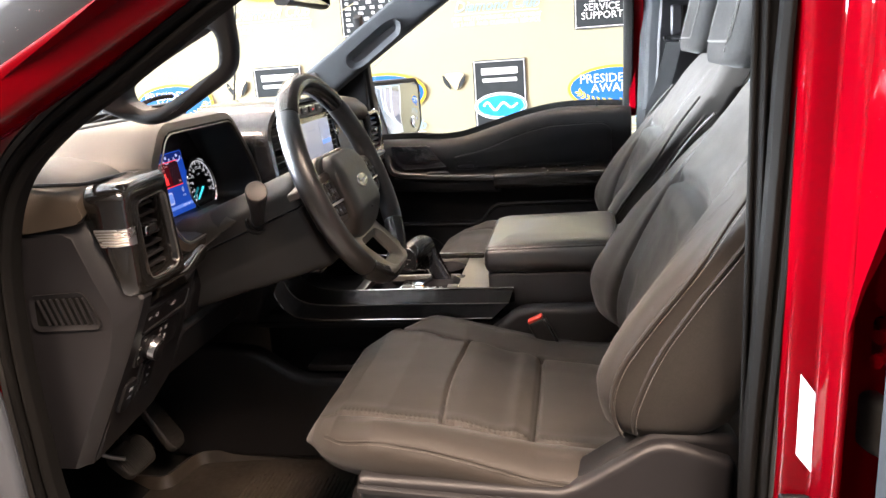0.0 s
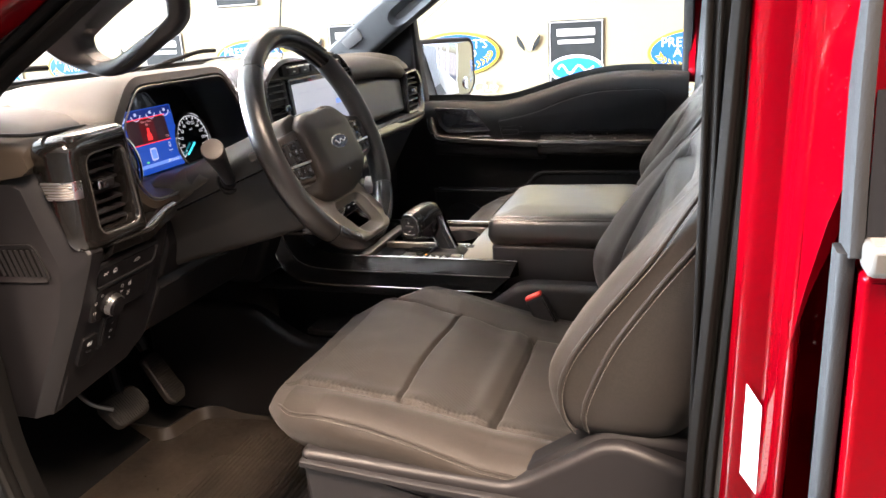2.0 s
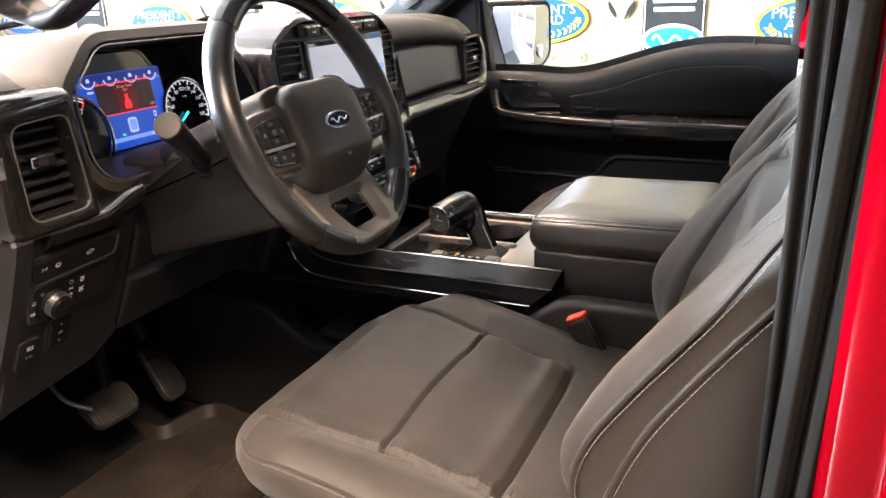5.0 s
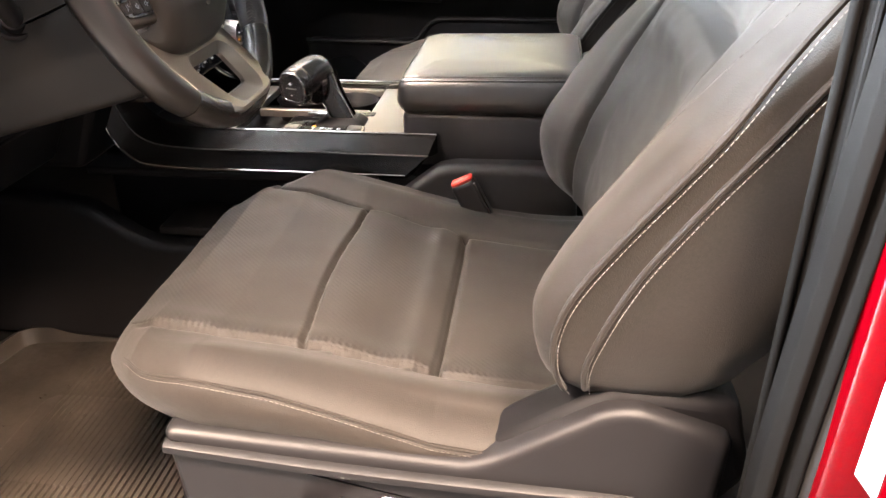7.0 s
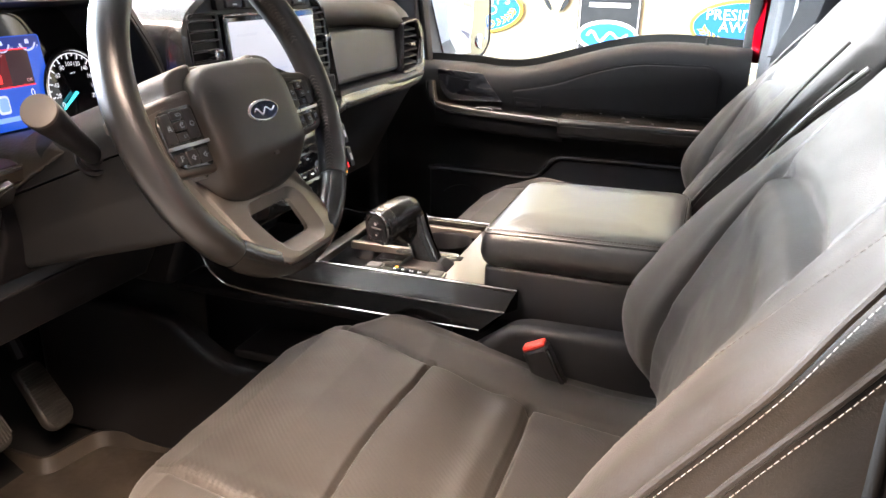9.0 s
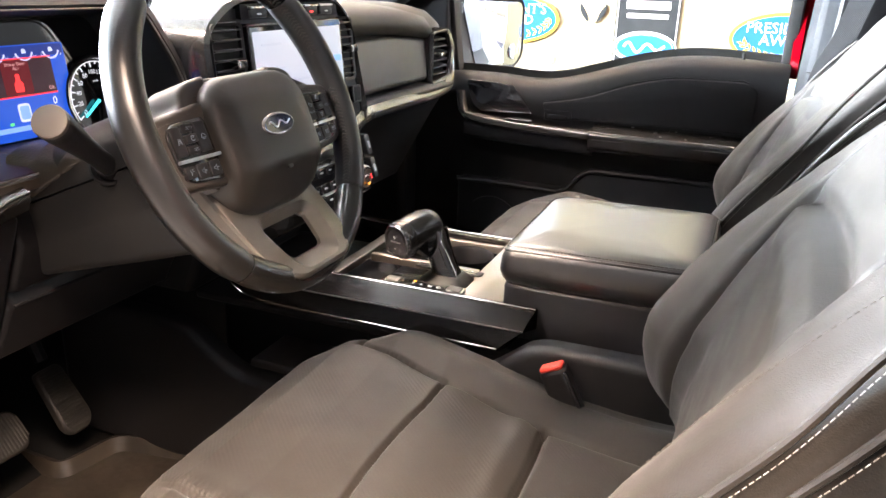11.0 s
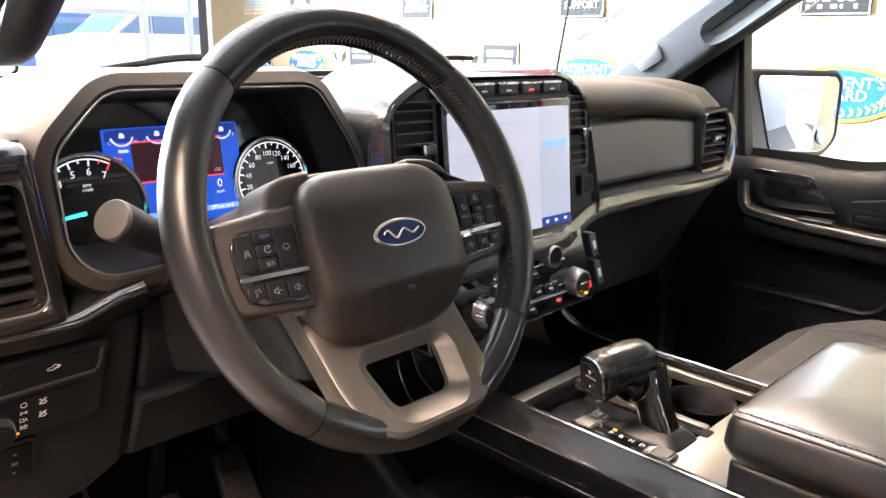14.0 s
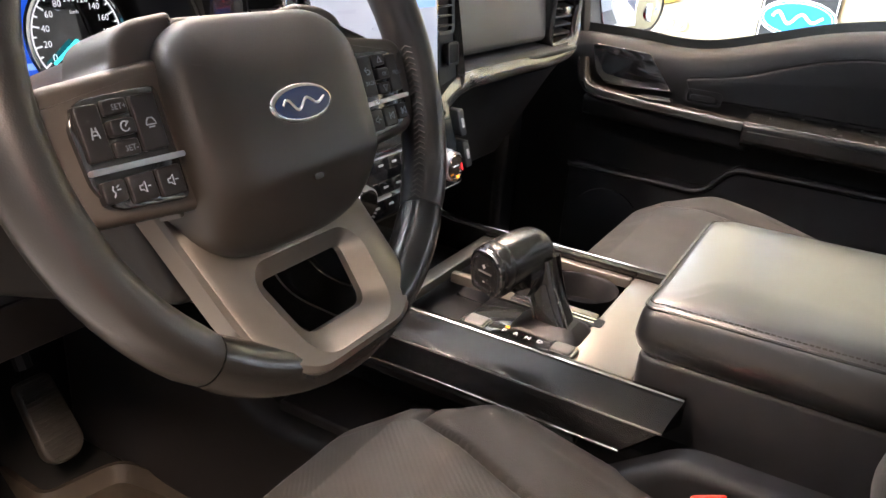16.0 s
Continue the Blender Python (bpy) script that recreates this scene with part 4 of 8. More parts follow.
part("seal_bead", tube([(0.5395, -0.7528, 0.80), (0.5397, -0.7528, 1.3), (0.5399, -0.7528, 1.79)], 0.0026, 8), M_SEAL, pseal)
lab = part("label", loft([[(x, -0.8052 - 0.006 * (x - 0.588) / 0.02 - d, z) for x, z in ((0.575, 1.246), (0.589, 1.226), (0.589, 1.132), (0.574, 1.151))] for d in (0, 0.0006)]), M_LABEL, cab, "white paper information label")
for k in range(9):
    part("label_line", box((0.582, -0.8042, 1.215 - 0.0075 * k), (0.007, 0.0008, 0.0014)), M_INK, lab)
st = part("striker", box((0.582, -0.805, 1.085), (0.05, 0.012, 0.035)), M_LOWER, cab, "black door striker", bevel=0.004)
part("striker_loop", tube([(0.575, -0.80, 1.085), (0.572, -0.83, 1.085), (0.598, -0.83, 1.083), (0.602, -0.80, 1.082)], 0.004, 8), M_LOWER, st)
part("upper_panel", loft([[(0.600 + (x - 0.600) * f + dx, -0.846 + (y + 0.846) * f, z) for x, y in ((0.600, -0.848), (0.606, -0.856), (0.622, -0.900), (0.640, -0.900), (0.64, -0.84))] for z, dx, f in ((1.30, 0.001, 0.03), (1.36, 0.003, 0.25), (1.42, 0.004, 0.6), (1.46, 0.005, 0.9), (1.50, 0.006, 1.0), (1.6, 0.008, 1.0), (1.8, 0.008, 1.0))]), M_RED, cab, "red painted upper post panel", bevel=0.002)
hg = part("hinge", box((0.655, -0.812, 1.285), (0.024, 0.04, 0.050)), M_RED, cab, "red painted door hinge", bevel=0.008)
for k in (-1, 1):
    part("hinge_bolt", cyl((0.644, -0.825, 1.285 + 0.013 * k), (0.638, -0.829, 1.285 + 0.013 * k), 0.008, n=8), M_RED, hg)
part("wiring_boot", sweep(spline([(0.645, -0.800, 1.195), (0.648, -0.815, 1.195), (0.66, -0.835, 1.195)], 5), rounded([(-0.012, -0.032), (0.012, -0.032), (0.012, 0.032), (-0.012, 0.032)], 0.010, 3), (0, 0, 1)), M_RUBBER, cab, "black rubber wiring boot")

# rain drops left on the paint
rng = random.Random(5)
drops = thing("water_drops", (0.6, -0.86, 1.3), "tiny clear water drops on the red paint", "water drops", kind="stuff")
dv, df = [], []
for k in range(150):
    if k < 80:
        f = rng.random()
        c = Vector((0.606 + 0.016 * f, -0.8585 - 0.0445 * f, rng.uniform(1.44, 1.70)))
        c.x += lerp(c.z, [(1.44, 0.004), (1.6, 0.008), (1.8, 0.008)])
        n = Vector((-0.93, -0.37, 0))
    else:
        f = rng.random()
        c = Vector((-0.46, -0.865, 1.565)).lerp(Vector((-0.05, -0.803, 1.775)), f) + Vector((0, 0, rng.uniform(-0.030, -0.002)))
        n = Vector((-0.35, -0.85, 0.4)).normalized()
    r = rng.uniform(0.0004, 0.0010)
    t1 = n.orthogonal().normalized()
    t2 = n.cross(t1)
    b0 = len(dv)
    for ring, h in ((1.0, 0.0), (0.75, 0.45), (0.0, 0.65)):
        if ring:
            dv += [tuple(c + (t1 * math.cos(a) + t2 * math.sin(a)) * (r * ring) + n * (r * h)) for a in [math.pi / 3 * i for i in range(6)]]
        else:
            dv.append(tuple(c + n * (r * h)))
    for i in range(6):
        j = (i + 1) % 6
        df += [(b0 + i, b0 + j, b0 + 6 + j, b0 + 6 + i), (b0 + 6 + i, b0 + 6 + j, b0 + 12)]
dm_ = bmesh.new()
bv = [dm_.verts.new(v) for v in dv]
for q in df:
    dm_.faces.new([bv[i] for i in q])
part("drops", dm_, M_DROP, drops)

# rear door, closed
rd = thing("rear_door", (1.1, -0.95, 0.78), "red closed rear door with grey edge seal", "door")
poly = rounded([(0.630, 1.405), (0.632, 0.80), (1.55, 0.80), (1.60, 1.405)], [0.006, 0.03, 0.03, 0.006], 4)
part("skin", slab(poly, py(-0.905), 0.0, 0.045, 0.006, 4), M_RED, rd, "glossy red door skin")
part("edge_seal", sweep(spline([(0.622, -0.920, 0.82), (0.622, -0.922, 1.1), (0.622, -0.924, 1.30), (0.622, -0.924, 1.415)], 6), rounded([(-0.006, -0.016), (0.006, -0.016), (0.006, 0.012), (-0.006, 0.012)], 0.004, 3), (0, -1, 0)), M_PILLAR, rd, "pale grey rubber edge seal")
part("belt_moulding", box((1.115, -0.945, 1.416), (0.97, 0.030, 0.022)), M_SATINDARK, rd, "dark belt moulding", bevel=0.005)
part("window_frame", sweep(spline([(0.627, -0.920, 1.41), (0.628, -0.895, 1.55), (0.640, -0.83, 1.80)], 6), rounded([(-0.005, -0.02), (0.005, -0.02), (0.005, 0.02), (-0.005, 0.02)], 0.003, 2), (0, -1, 0)), M_PILLAR, rd, "dark window frame strip")
part("window_glass", loft([[(0.634, -0.930 + d, 1.41), (1.55, -0.930 + d, 1.41), (1.5, -0.825 + d, 1.80), (0.645, -0.825 + d, 1.80)] for d in (0, 0.005)]), M_TINT, rd, "dark tinted window glass")

# far side: B-post, belt, quarter
part("far_post", loft([[(x + dx, y, z) for x, y in ((0.53, 0.86), (0.545, 0.80), (0.60, 0.78), (0.72, 0.78), (0.74, 0.90), (0.54, 0.93))] for z, dx in ((0.76, 0), (1.35, 0.0), (1.6, 0.012), (1.85, 0.03))]), M_PILLAR, cab, "grey far door post cover", bevel=0.01)
part("far_post_paint", loft([[(x, y, z) for x, y in ((0.512, 0.90), (0.53, 0.885), (0.54, 0.95), (0.515, 0.95))] for z in (1.36, 1.85)]), M_RED, cab, "red painted far door post edge")
GZ = lambda z: 0.885 - 0.3 * (z - 1.543)
part("far_window_post", loft([[(x, GZ(z) + y, z) for x, y in ((0.494, 0.015), (0.494, -0.012), (0.500, -0.016), (0.519, -0.016), (0.523, -0.010), (0.523, 0.015))] for z in (1.36, 1.6, 1.85)]), M_RUBBER, cab, "black far window post")
part("far_frame_paint", loft([[(x, GZ(z) + y, z) for x, y in ((0.5235, 0.02), (0.5235, -0.004), (0.550, -0.010), (0.56, 0.02))] for z in (1.36, 1.6, 1.85)]), M_RED, cab, "red painted far frame edge")
# Flat dark plate laid over the rear part of the grey post.
part("far_post_backing", loft([[(x + dx, y, z) for x, y in ((0.574, 0.7785), (0.580, 0.772), (0.745, 0.772), (0.745, 0.7785))] for z, dx in ((1.1, 0), (1.35, 0.0), (1.6, 0.012), (1.85, 0.03))]), M_LOWER, cab, "dark plate over the rear of the far post")
part("post_joint", box((0.568, 0.7905, 1.385), (0.05, 0.006, 0.0022)), M_LOWER, cab)
part("far_side", box((1.1, 0.9, 1.05), (1.0, 0.05, 0.65)), M_PLASTIC, cab)
part("far_rear_frame", box((1.57, 0.84, 1.60), (0.14, 0.05, 0.5)), M_PLASTIC, cab)
a_pillar_trim(1, cab)
part("far_pillar_outer", sweep(spline([(-0.95, 0.88, 1.30), (-0.62, 0.86, 1.43), (-0.36, 0.85, 1.59), (-0.1, 0.80, 1.76), (0.2, 0.75, 1.88), (1.5, 0.745, 1.87)], 8), rounded([(-0.03, -0.03), (0.03, -0.03), (0.03, 0.03), (-0.03, 0.03)], 0.012, 3), (0, 1, 0)), M_RED, cab)
rm = part("rear_view_mirror", sweep(spline([(-0.20, -0.125, 1.742), (-0.205, 0, 1.745), (-0.20, 0.125, 1.742)], 5), rounded([(-0.02, -0.035), (0.012, -0.035), (0.02, 0.0), (0.012, 0.035), (-0.02, 0.035)], 0.012, 3), (0, 0, 1)), M_PLASTIC, cab, "black rear-view mirror")
part("mirror_glass", box((-0.184, 0, 1.743), (0.003, 0.235, 0.058)), M_MIRROR, rm)
part("mirror_stalk", tube([(-0.21, 0, 1.75), (-0.26, 0, 1.785), (-0.26, 0, 1.80)], 0.012, 8), M_PLASTIC, rm)
# seat belts at the posts
for sy, nm in ((-1, "seat_belt"), (1, "seat_belt")):
    sb = thing(nm, (0.62, sy * 0.76, 0.9), "black seat belt hanging on the door post", "seat belt", "front seat belts")
    if sy > 0:
        part("webbing", sweep(spline([(0.633, 0.758, 1.588), (0.600, 0.754, 1.46), (0.565, 0.745, 1.345), (0.56, 0.72, 1.0)], 6), [(-0.022, -0.001), (0.022, -0.001), (0.022, 0.001), (-0.022, 0.001)], (0, -1, 0)), M_BELT, sb)
        part("anchor", box((0.637, 0.764, 1.637), (0.034, 0.018, 0.085)), M_PLASTIC, sb, bevel=0.007)
        part("guide_ring", tube([(0.602, 0.757, 1.593), (0.606, 0.754, 1.583), (0.635, 0.752, 1.580), (0.664, 0.754, 1.584), (0.668, 0.757, 1.592)], 0.0045, 8), M_GLOSS, sb, "black belt guide ring")
    else:
        part("webbing", sweep(spline([(0.615, -0.70, 1.60), (0.60, -0.715, 1.35), (0.585, -0.72, 1.05), (0.58, -0.71, 0.85)], 6), [(-0.022, -0.001), (0.022, -0.001), (0.022, 0.001), (-0.022, 0.001)], (0, -1, 0)), M_BELT, sb)
        part("anchor", box((0.615, -0.69, 1.63), (0.045, 0.02, 0.085)), M_PLASTIC, sb, bevel=0.008)

# floor mat with ribs
mat_ob = thing("floor_mat", (-0.25, -0.45, 0.76), "dusty dark rubber floor mat with ribbed panel", "floor mat")
part("tray", slab(rounded([(-0.66, -0.66), (0.02, -0.66), (0.05, -0.185), (-0.30, -0.170), (-0.49, -0.200), (-0.51, -0.305), (-0.66, -0.300)], [0.05, 0.05, 0.05, 0.04, 0.03, 0.02, 0.05], 5), pz(0.757), 0, 0.012, 0.004), M_MAT, mat_ob)
for k in range(38):
    x = -0.335 + 0.0095 * k
    part("rib", loft([[(x - 0.0022, y, 0.769), (x + 0.0022, y, 0.769), (x + 0.0012, y, 0.7722), (x - 0.0012, y, 0.7722)] for y in (-0.60 + 0.02 * math.sin(k * 2.1), -0.26 - 0.015 * math.sin(k * 1.3))]), M_MAT, mat_ob)
part("raised_edge", sweep([(p[0], p[1], 0.771) for p in rounded([(-0.655, -0.655), (0.02, -0.655), (0.05, -0.19), (-0.30, -0.175), (-0.485, -0.205), (-0.505, -0.310), (-0.655, -0.305)], [0.05, 0.05, 0.05, 0.04, 0.03, 0.02, 0.05], 5)], [(-0.014, -0.004), (0.012, -0.004), (0.006, 0.020), (-0.003, 0.022)], (0, 0, 1), True), M_MAT, mat_ob)
part("heel_pad", slab(rounded([(-0.36, -0.52), (-0.20, -0.52), (-0.20, -0.34), (-0.36, -0.34)], 0.03, 5), pz(0.768), 0, 0.003, 0.002), M_MAT, mat_ob)
crumbs = thing("floor_crumbs", (-0.3, -0.4, 0.77), "scattered pale crumbs and leaf bits on the floor mat", "debris", kind="stuff")
cr = random.Random(11)
bms = []
for k in range(70):
    c_ = Vector((cr.gauss(-0.24, 0.10), cr.uniform(-0.58, -0.26), 0.7735))
    r_ = cr.uniform(0.0006, 0.0018)
    bms.append(cyl(c_, c_ + Vector((cr.uniform(-2, 2) * r_, cr.uniform(-2, 2) * r_, 0.0008)), r_, r_ * 0.6, 5))
part("crumbs", merge(*bms), M_SLEEVE, crumbs)

# pedals
def pad_shape(poly, m, thick, mat, parent, ribs, along):
    """A dished pedal pad with raised ribs, in the plane of m."""
    lift = lambda u, v, d: m @ Vector((d - 1.6 * (u * u + v * v), u, v))
    pad = part("pad", slab(poly, lift, 0, thick, 0.005, 3), mat, parent, "worn rubber pad")
    us, vs = [p[0] for p in poly], [p[1] for p in poly]
    for k in range(ribs):
        f = (k + 0.7) / (ribs + 0.4)
        if along:
            u = min(us) + (max(us) - min(us)) * f
            h = 0.40 * (max(vs) - min(vs)) * (1 - 0.5 * (2 * f - 1) ** 4)
            q = [(u, -h), (u, 0.0), (u, h)]
        else:
            v = min(vs) + (max(vs) - min(vs)) * f
            h = 0.40 * (max(us) - min(us)) * (1 - 0.5 * (2 * f - 1) ** 4)
            q = [(-h, v), (0.0, v), (h, v)]
        part("pad_rib", sweep([lift(a, b, thick + 0.0006) for a, b in q], circle(0.0011, 5), m.to_3x3() @ Vector((1, 0, 0))), mat, pad)
    return pad


bp = thing("brake_pedal", (-0.44, -0.42, 0.78), "dark brake pedal with ribbed rubber pad", "pedal")
pm = Matrix.Translation((-0.490, -0.428, 0.905)) @ Matrix.Rotation(radians(-38), 4, "Y")
pad_shape(rounded([(-0.050, 0.020), (-0.042, -0.030), (0.042, -0.034), (0.052, 0.0), (0.046, 0.032), (-0.040, 0.034)], 0.018, 5), pm, 0.014, M_PAD, bp, 17, True)
part("arm", tube([(-0.50, -0.42, 0.915), (-0.54, -0.39, 1.0), (-0.59, -0.38, 1.15)], 0.011, 8), M_LOWER, bp)
part("arm_edge", tube([(-0.47, -0.475, 0.93), (-0.50, -0.50, 0.955), (-0.54, -0.50, 1.0)], 0.004, 6), M_SATIN, bp, "bright worn steel edge")
gp = thing("accelerator_pedal", (-0.44, -0.26, 0.78), "long dark accelerator pedal with a ribbed pad", "pedal")
pm = Matrix.Translation((-0.510, -0.286, 0.897)) @ Matrix.Rotation(radians(-32), 4, "Y")
pad_shape(rounded([(-0.024, 0.056), (-0.028, -0.044), (-0.014, -0.060), (0.016, -0.060), (0.030, -0.044), (0.024, 0.056)], 0.012, 5), pm, 0.013, M_PAD, gp, 19, False)
part("arm", tube([(-0.54, -0.288, 0.96), (-0.58, -0.288, 1.06), (-0.60, -0.288, 1.15)], 0.011, 8), M_LOWER, gp)

# ---- dashboard ----
dash = thing("dashboard", (-0.5, 0.0, 1.0), "charcoal grained truck dashboard with gloss trim", "dashboard")


def dash_section(y):
    """Upper dash profile (x, z) at y: the soft top from the glass to the rear brow."""
    h = 1.495 + 0.012 * max(0.0, 1 - ((y - 0.15) / 0.5) ** 2)
    a = abs(y)
    end = step(0.60, 0.745, a)
    drop = 0.022 * max((a - 0.690) / 0.045, 0.0) ** 2
    rx = -0.262 - 0.02 * step(0.15, 0.25, a) * (y > 0)
    lip = 0.03 * step(0.2, 0.3, y)
    if -0.612 < y < -0.225:
        rx = -0.40
    elif y < -0.6:
        rx = -0.277
    low = lambda s: [(x, max(z - drop, 1.428) if z > 1.43 else z) for x, z in s]
    return low([(-0.90, 1.432), (-0.72, 1.466 - 0.01 * end), (-0.50, h - 0.004 - 0.006 * end), (min(-0.36, rx - 0.05), h - 0.008 * end), (rx - 0.03, h - 0.012 - 0.006 * end), (rx - 0.005, h - 0.028 - lip * 0.3), (rx, h - 0.05 - lip * 0.5),
            (rx - 0.012, h - 0.075 - lip * 0.5), (min(-0.36, rx - 0.03), h - 0.085), (-0.90, 1.40)])


ys = [-0.735 + 1.47 * i / 90 for i in range(91)]
part("dash_top", loft([[(x, y, z) for x, z in dash_section(y)] for y in ys]), M_DASHTOP, dash, "brown-grey grained soft dash top", sharp=55)
part("core", box((-0.62, 0.0, 1.28), (0.50, 1.42, 0.30)), M_LOWER, dash)

# instrument hood: eight-sided brow with a deep dark recess
CL = [(-0.581, 1.372), (-0.583, 1.457), (-0.529, 1.511), (-0.300, 1.510), (-0.258, 1.440), (-0.240, 1.385), (-0.255, 1.352), (-0.555, 1.345)]
cl_in = rounded(CL, [0.03, 0.02, 0.02, 0.02, 0.02, 0.02, 0.02, 0.03], 5)
cl_out = [Vector((p[0], p[1] - 0.007 * step(1.48, 1.52, p[1]))) for p in offset(cl_in, -0.025)]
cl_mid = offset(cl_in, -0.014)
lean = lambda d: (lambda p: Vector((d - 0.14 * (p[1] - 1.43), p[0], p[1])))


def ringx(poly, d):
    return [lean(d)(p) for p in poly]


hood = part("instrument_hood", loft([[Vector((-0.62, p[0], min(p[1], 1.486))) for p in cl_out], [Vector((-0.45, p[0], min(p[1], 1.518))) for p in cl_out], ringx(cl_out, -0.275), ringx(cl_mid, -0.252), ringx(offset(cl_in, -0.003), -0.248), ringx(cl_in, -0.252), ringx(offset(cl_in, 0.012), -0.34)], True, False), M_DASHTOP, dash, "brown-grey hood around the gauges")
part("hood_line", sweep(ringx(offset(cl_in, 0.0015), -0.2475), circle(0.0012, 8), (1, 0, 0), True), M_SATIN, hood, "thin satin edge line")
part("recess", loft([ringx(offset(cl_in, 0.002), -0.254), ringx(offset(cl_in, 0.014), -0.338), [Vector((-0.352, -0.42, 1.43))] * len(cl_in)], True, False), M_PLASTIC, hood, "dark gauge recess")
FX = -0.333
FP = lambda u, v, d: Vector((FX + d - 0.14 * (v - 1.43), u, v))
FM = lambda u, v, d=0.006: facing(FP(u, v, d), (0, 1, 0), (-0.14, 0, 1))
cluster = part("gauge_face", slab(offset(cl_in, 0.016), FP, -0.004, 0.0), M_SCREENFRAME, dash, "black gauge face")


def rect(u0, v0, u1, v1, r=0.002, n=2):
    return rounded([(u0, v0), (u1, v0), (u1, v1), (u0, v1)], r, n)


disp = part("info_display", slab(rect(-0.506, 1.364, -0.357, 1.467, 0.003), FP, 0, 0.003), M_BLUELIT, cluster, "blue lit information display")
part("top_band", slab(rect(-0.504, 1.4535, -0.359, 1.466, 0.002), FP, 0.003, 0.0033), M_NAVYLIT, disp, "dark navy band")
msg = part("message_panel", slab(rect(-0.479, 1.412, -0.379, 1.452), FP, 0.003, 0.004), M_MSGDARK, disp, "dark warning panel")
part("panel_glow", slab(rect(-0.448, 1.413, -0.411, 1.451, 0.003), FP, 0.004, 0.0042), M_REDDARK, msg, "dark red glow")
for a in (1.411, 1.452):
    part("panel_line", slab(rect(-0.479, a, -0.379, a + 0.0012, 0.0003, 1), FP, 0.004, 0.0046), M_REDLIT, disp)
part("warning_mark", slab(rounded([(-0.435, 1.4165), (-0.424, 1.4165), (-0.424, 1.426), (-0.427, 1.4285), (-0.427, 1.436), (-0.432, 1.436), (-0.432, 1.4285), (-0.435, 1.426)], 0.001, 2), FP, 0.0042, 0.0048), M_REDLIT, disp)
text("message_word", "Driver Door\nAjar", 0.0052, FM(-0.429, 1.4445, 0.0048), M_PINKLIT, disp, line=0.9)
text("ok_word", "OK", 0.006, FM(-0.386, 1.417, 0.0046), M_PINKLIT, disp)
for k, (l, r) in enumerate((("C", "H"), ("L", "H"), ("C", "H"), ("E", "F"))):
    cx = -0.487 + 0.037 * k
    part("mini_gauge", sweep([FP(cx + 0.0115 * math.cos(t), 1.4605 + 0.0105 * math.sin(t), 0.0036) for t in [math.pi * (1.08 + 0.84 * i / 12) for i in range(13)]], circle(0.0011, 5), (1, 0, 0)), M_PALELIT, disp, "pale arc gauge")
    part("gauge_mark", slab(rounded([(cx - 0.003, 1.4575), (cx + 0.003, 1.4575), (cx + 0.002, 1.4625), (cx - 0.002, 1.4625)], 0.0008, 1), FP, 0.0033, 0.004), M_PALELIT, disp)
    for u, wd in ((-0.0135, l), (0.0135, r)):
        text("gauge_letter", wd, 0.0052, FM(cx + u, 1.4535, 0.0042), M_PALELIT, disp)
truck = part("truck_mark", slab(rect(-0.4375, 1.383, -0.4215, 1.4035, 0.004, 3), FP, 0.003, 0.0038), M_PALELIT, disp, "pale truck outline")
part("truck_inside", slab(rect(-0.4355, 1.386, -0.4235, 1.401, 0.003, 3), FP, 0.0038, 0.0042), M_BLUELIT2, truck)
part("heading_word_bar", slab(rect(-0.492, 1.443, -0.482, 1.446, 0.0005, 1), FP, 0.003, 0.0038), M_PALELIT, disp)
part("belt_lamp", slab(rect(-0.4955, 1.430, -0.490, 1.438, 0.0015, 2), FP, 0.003, 0.0038), M_REDLIT, disp, "small red warning lamp")
part("green_lamp", slab(rect(-0.452, 1.381, -0.447, 1.384, 0.0006, 1), FP, 0.003, 0.0038), M_GREENLIT, disp, "small green lamp")
part("status_bar", slab(rect(-0.50, 1.3735, -0.36, 1.379, 0.001, 1), FP, 0.003, 0.0036), M_BLUELIT2, disp)
text("speed_word", "0", 0.013, FM(-0.386, 1.402, 0.0046), M_WHITE, disp)
text("unit_word", "km/h", 0.005, FM(-0.386, 1.393, 0.0046), M_WHITE, disp)
text("range_word", "273 km to E", 0.0055, FM(-0.386, 1.3765, 0.0046), M_WHITE, disp)


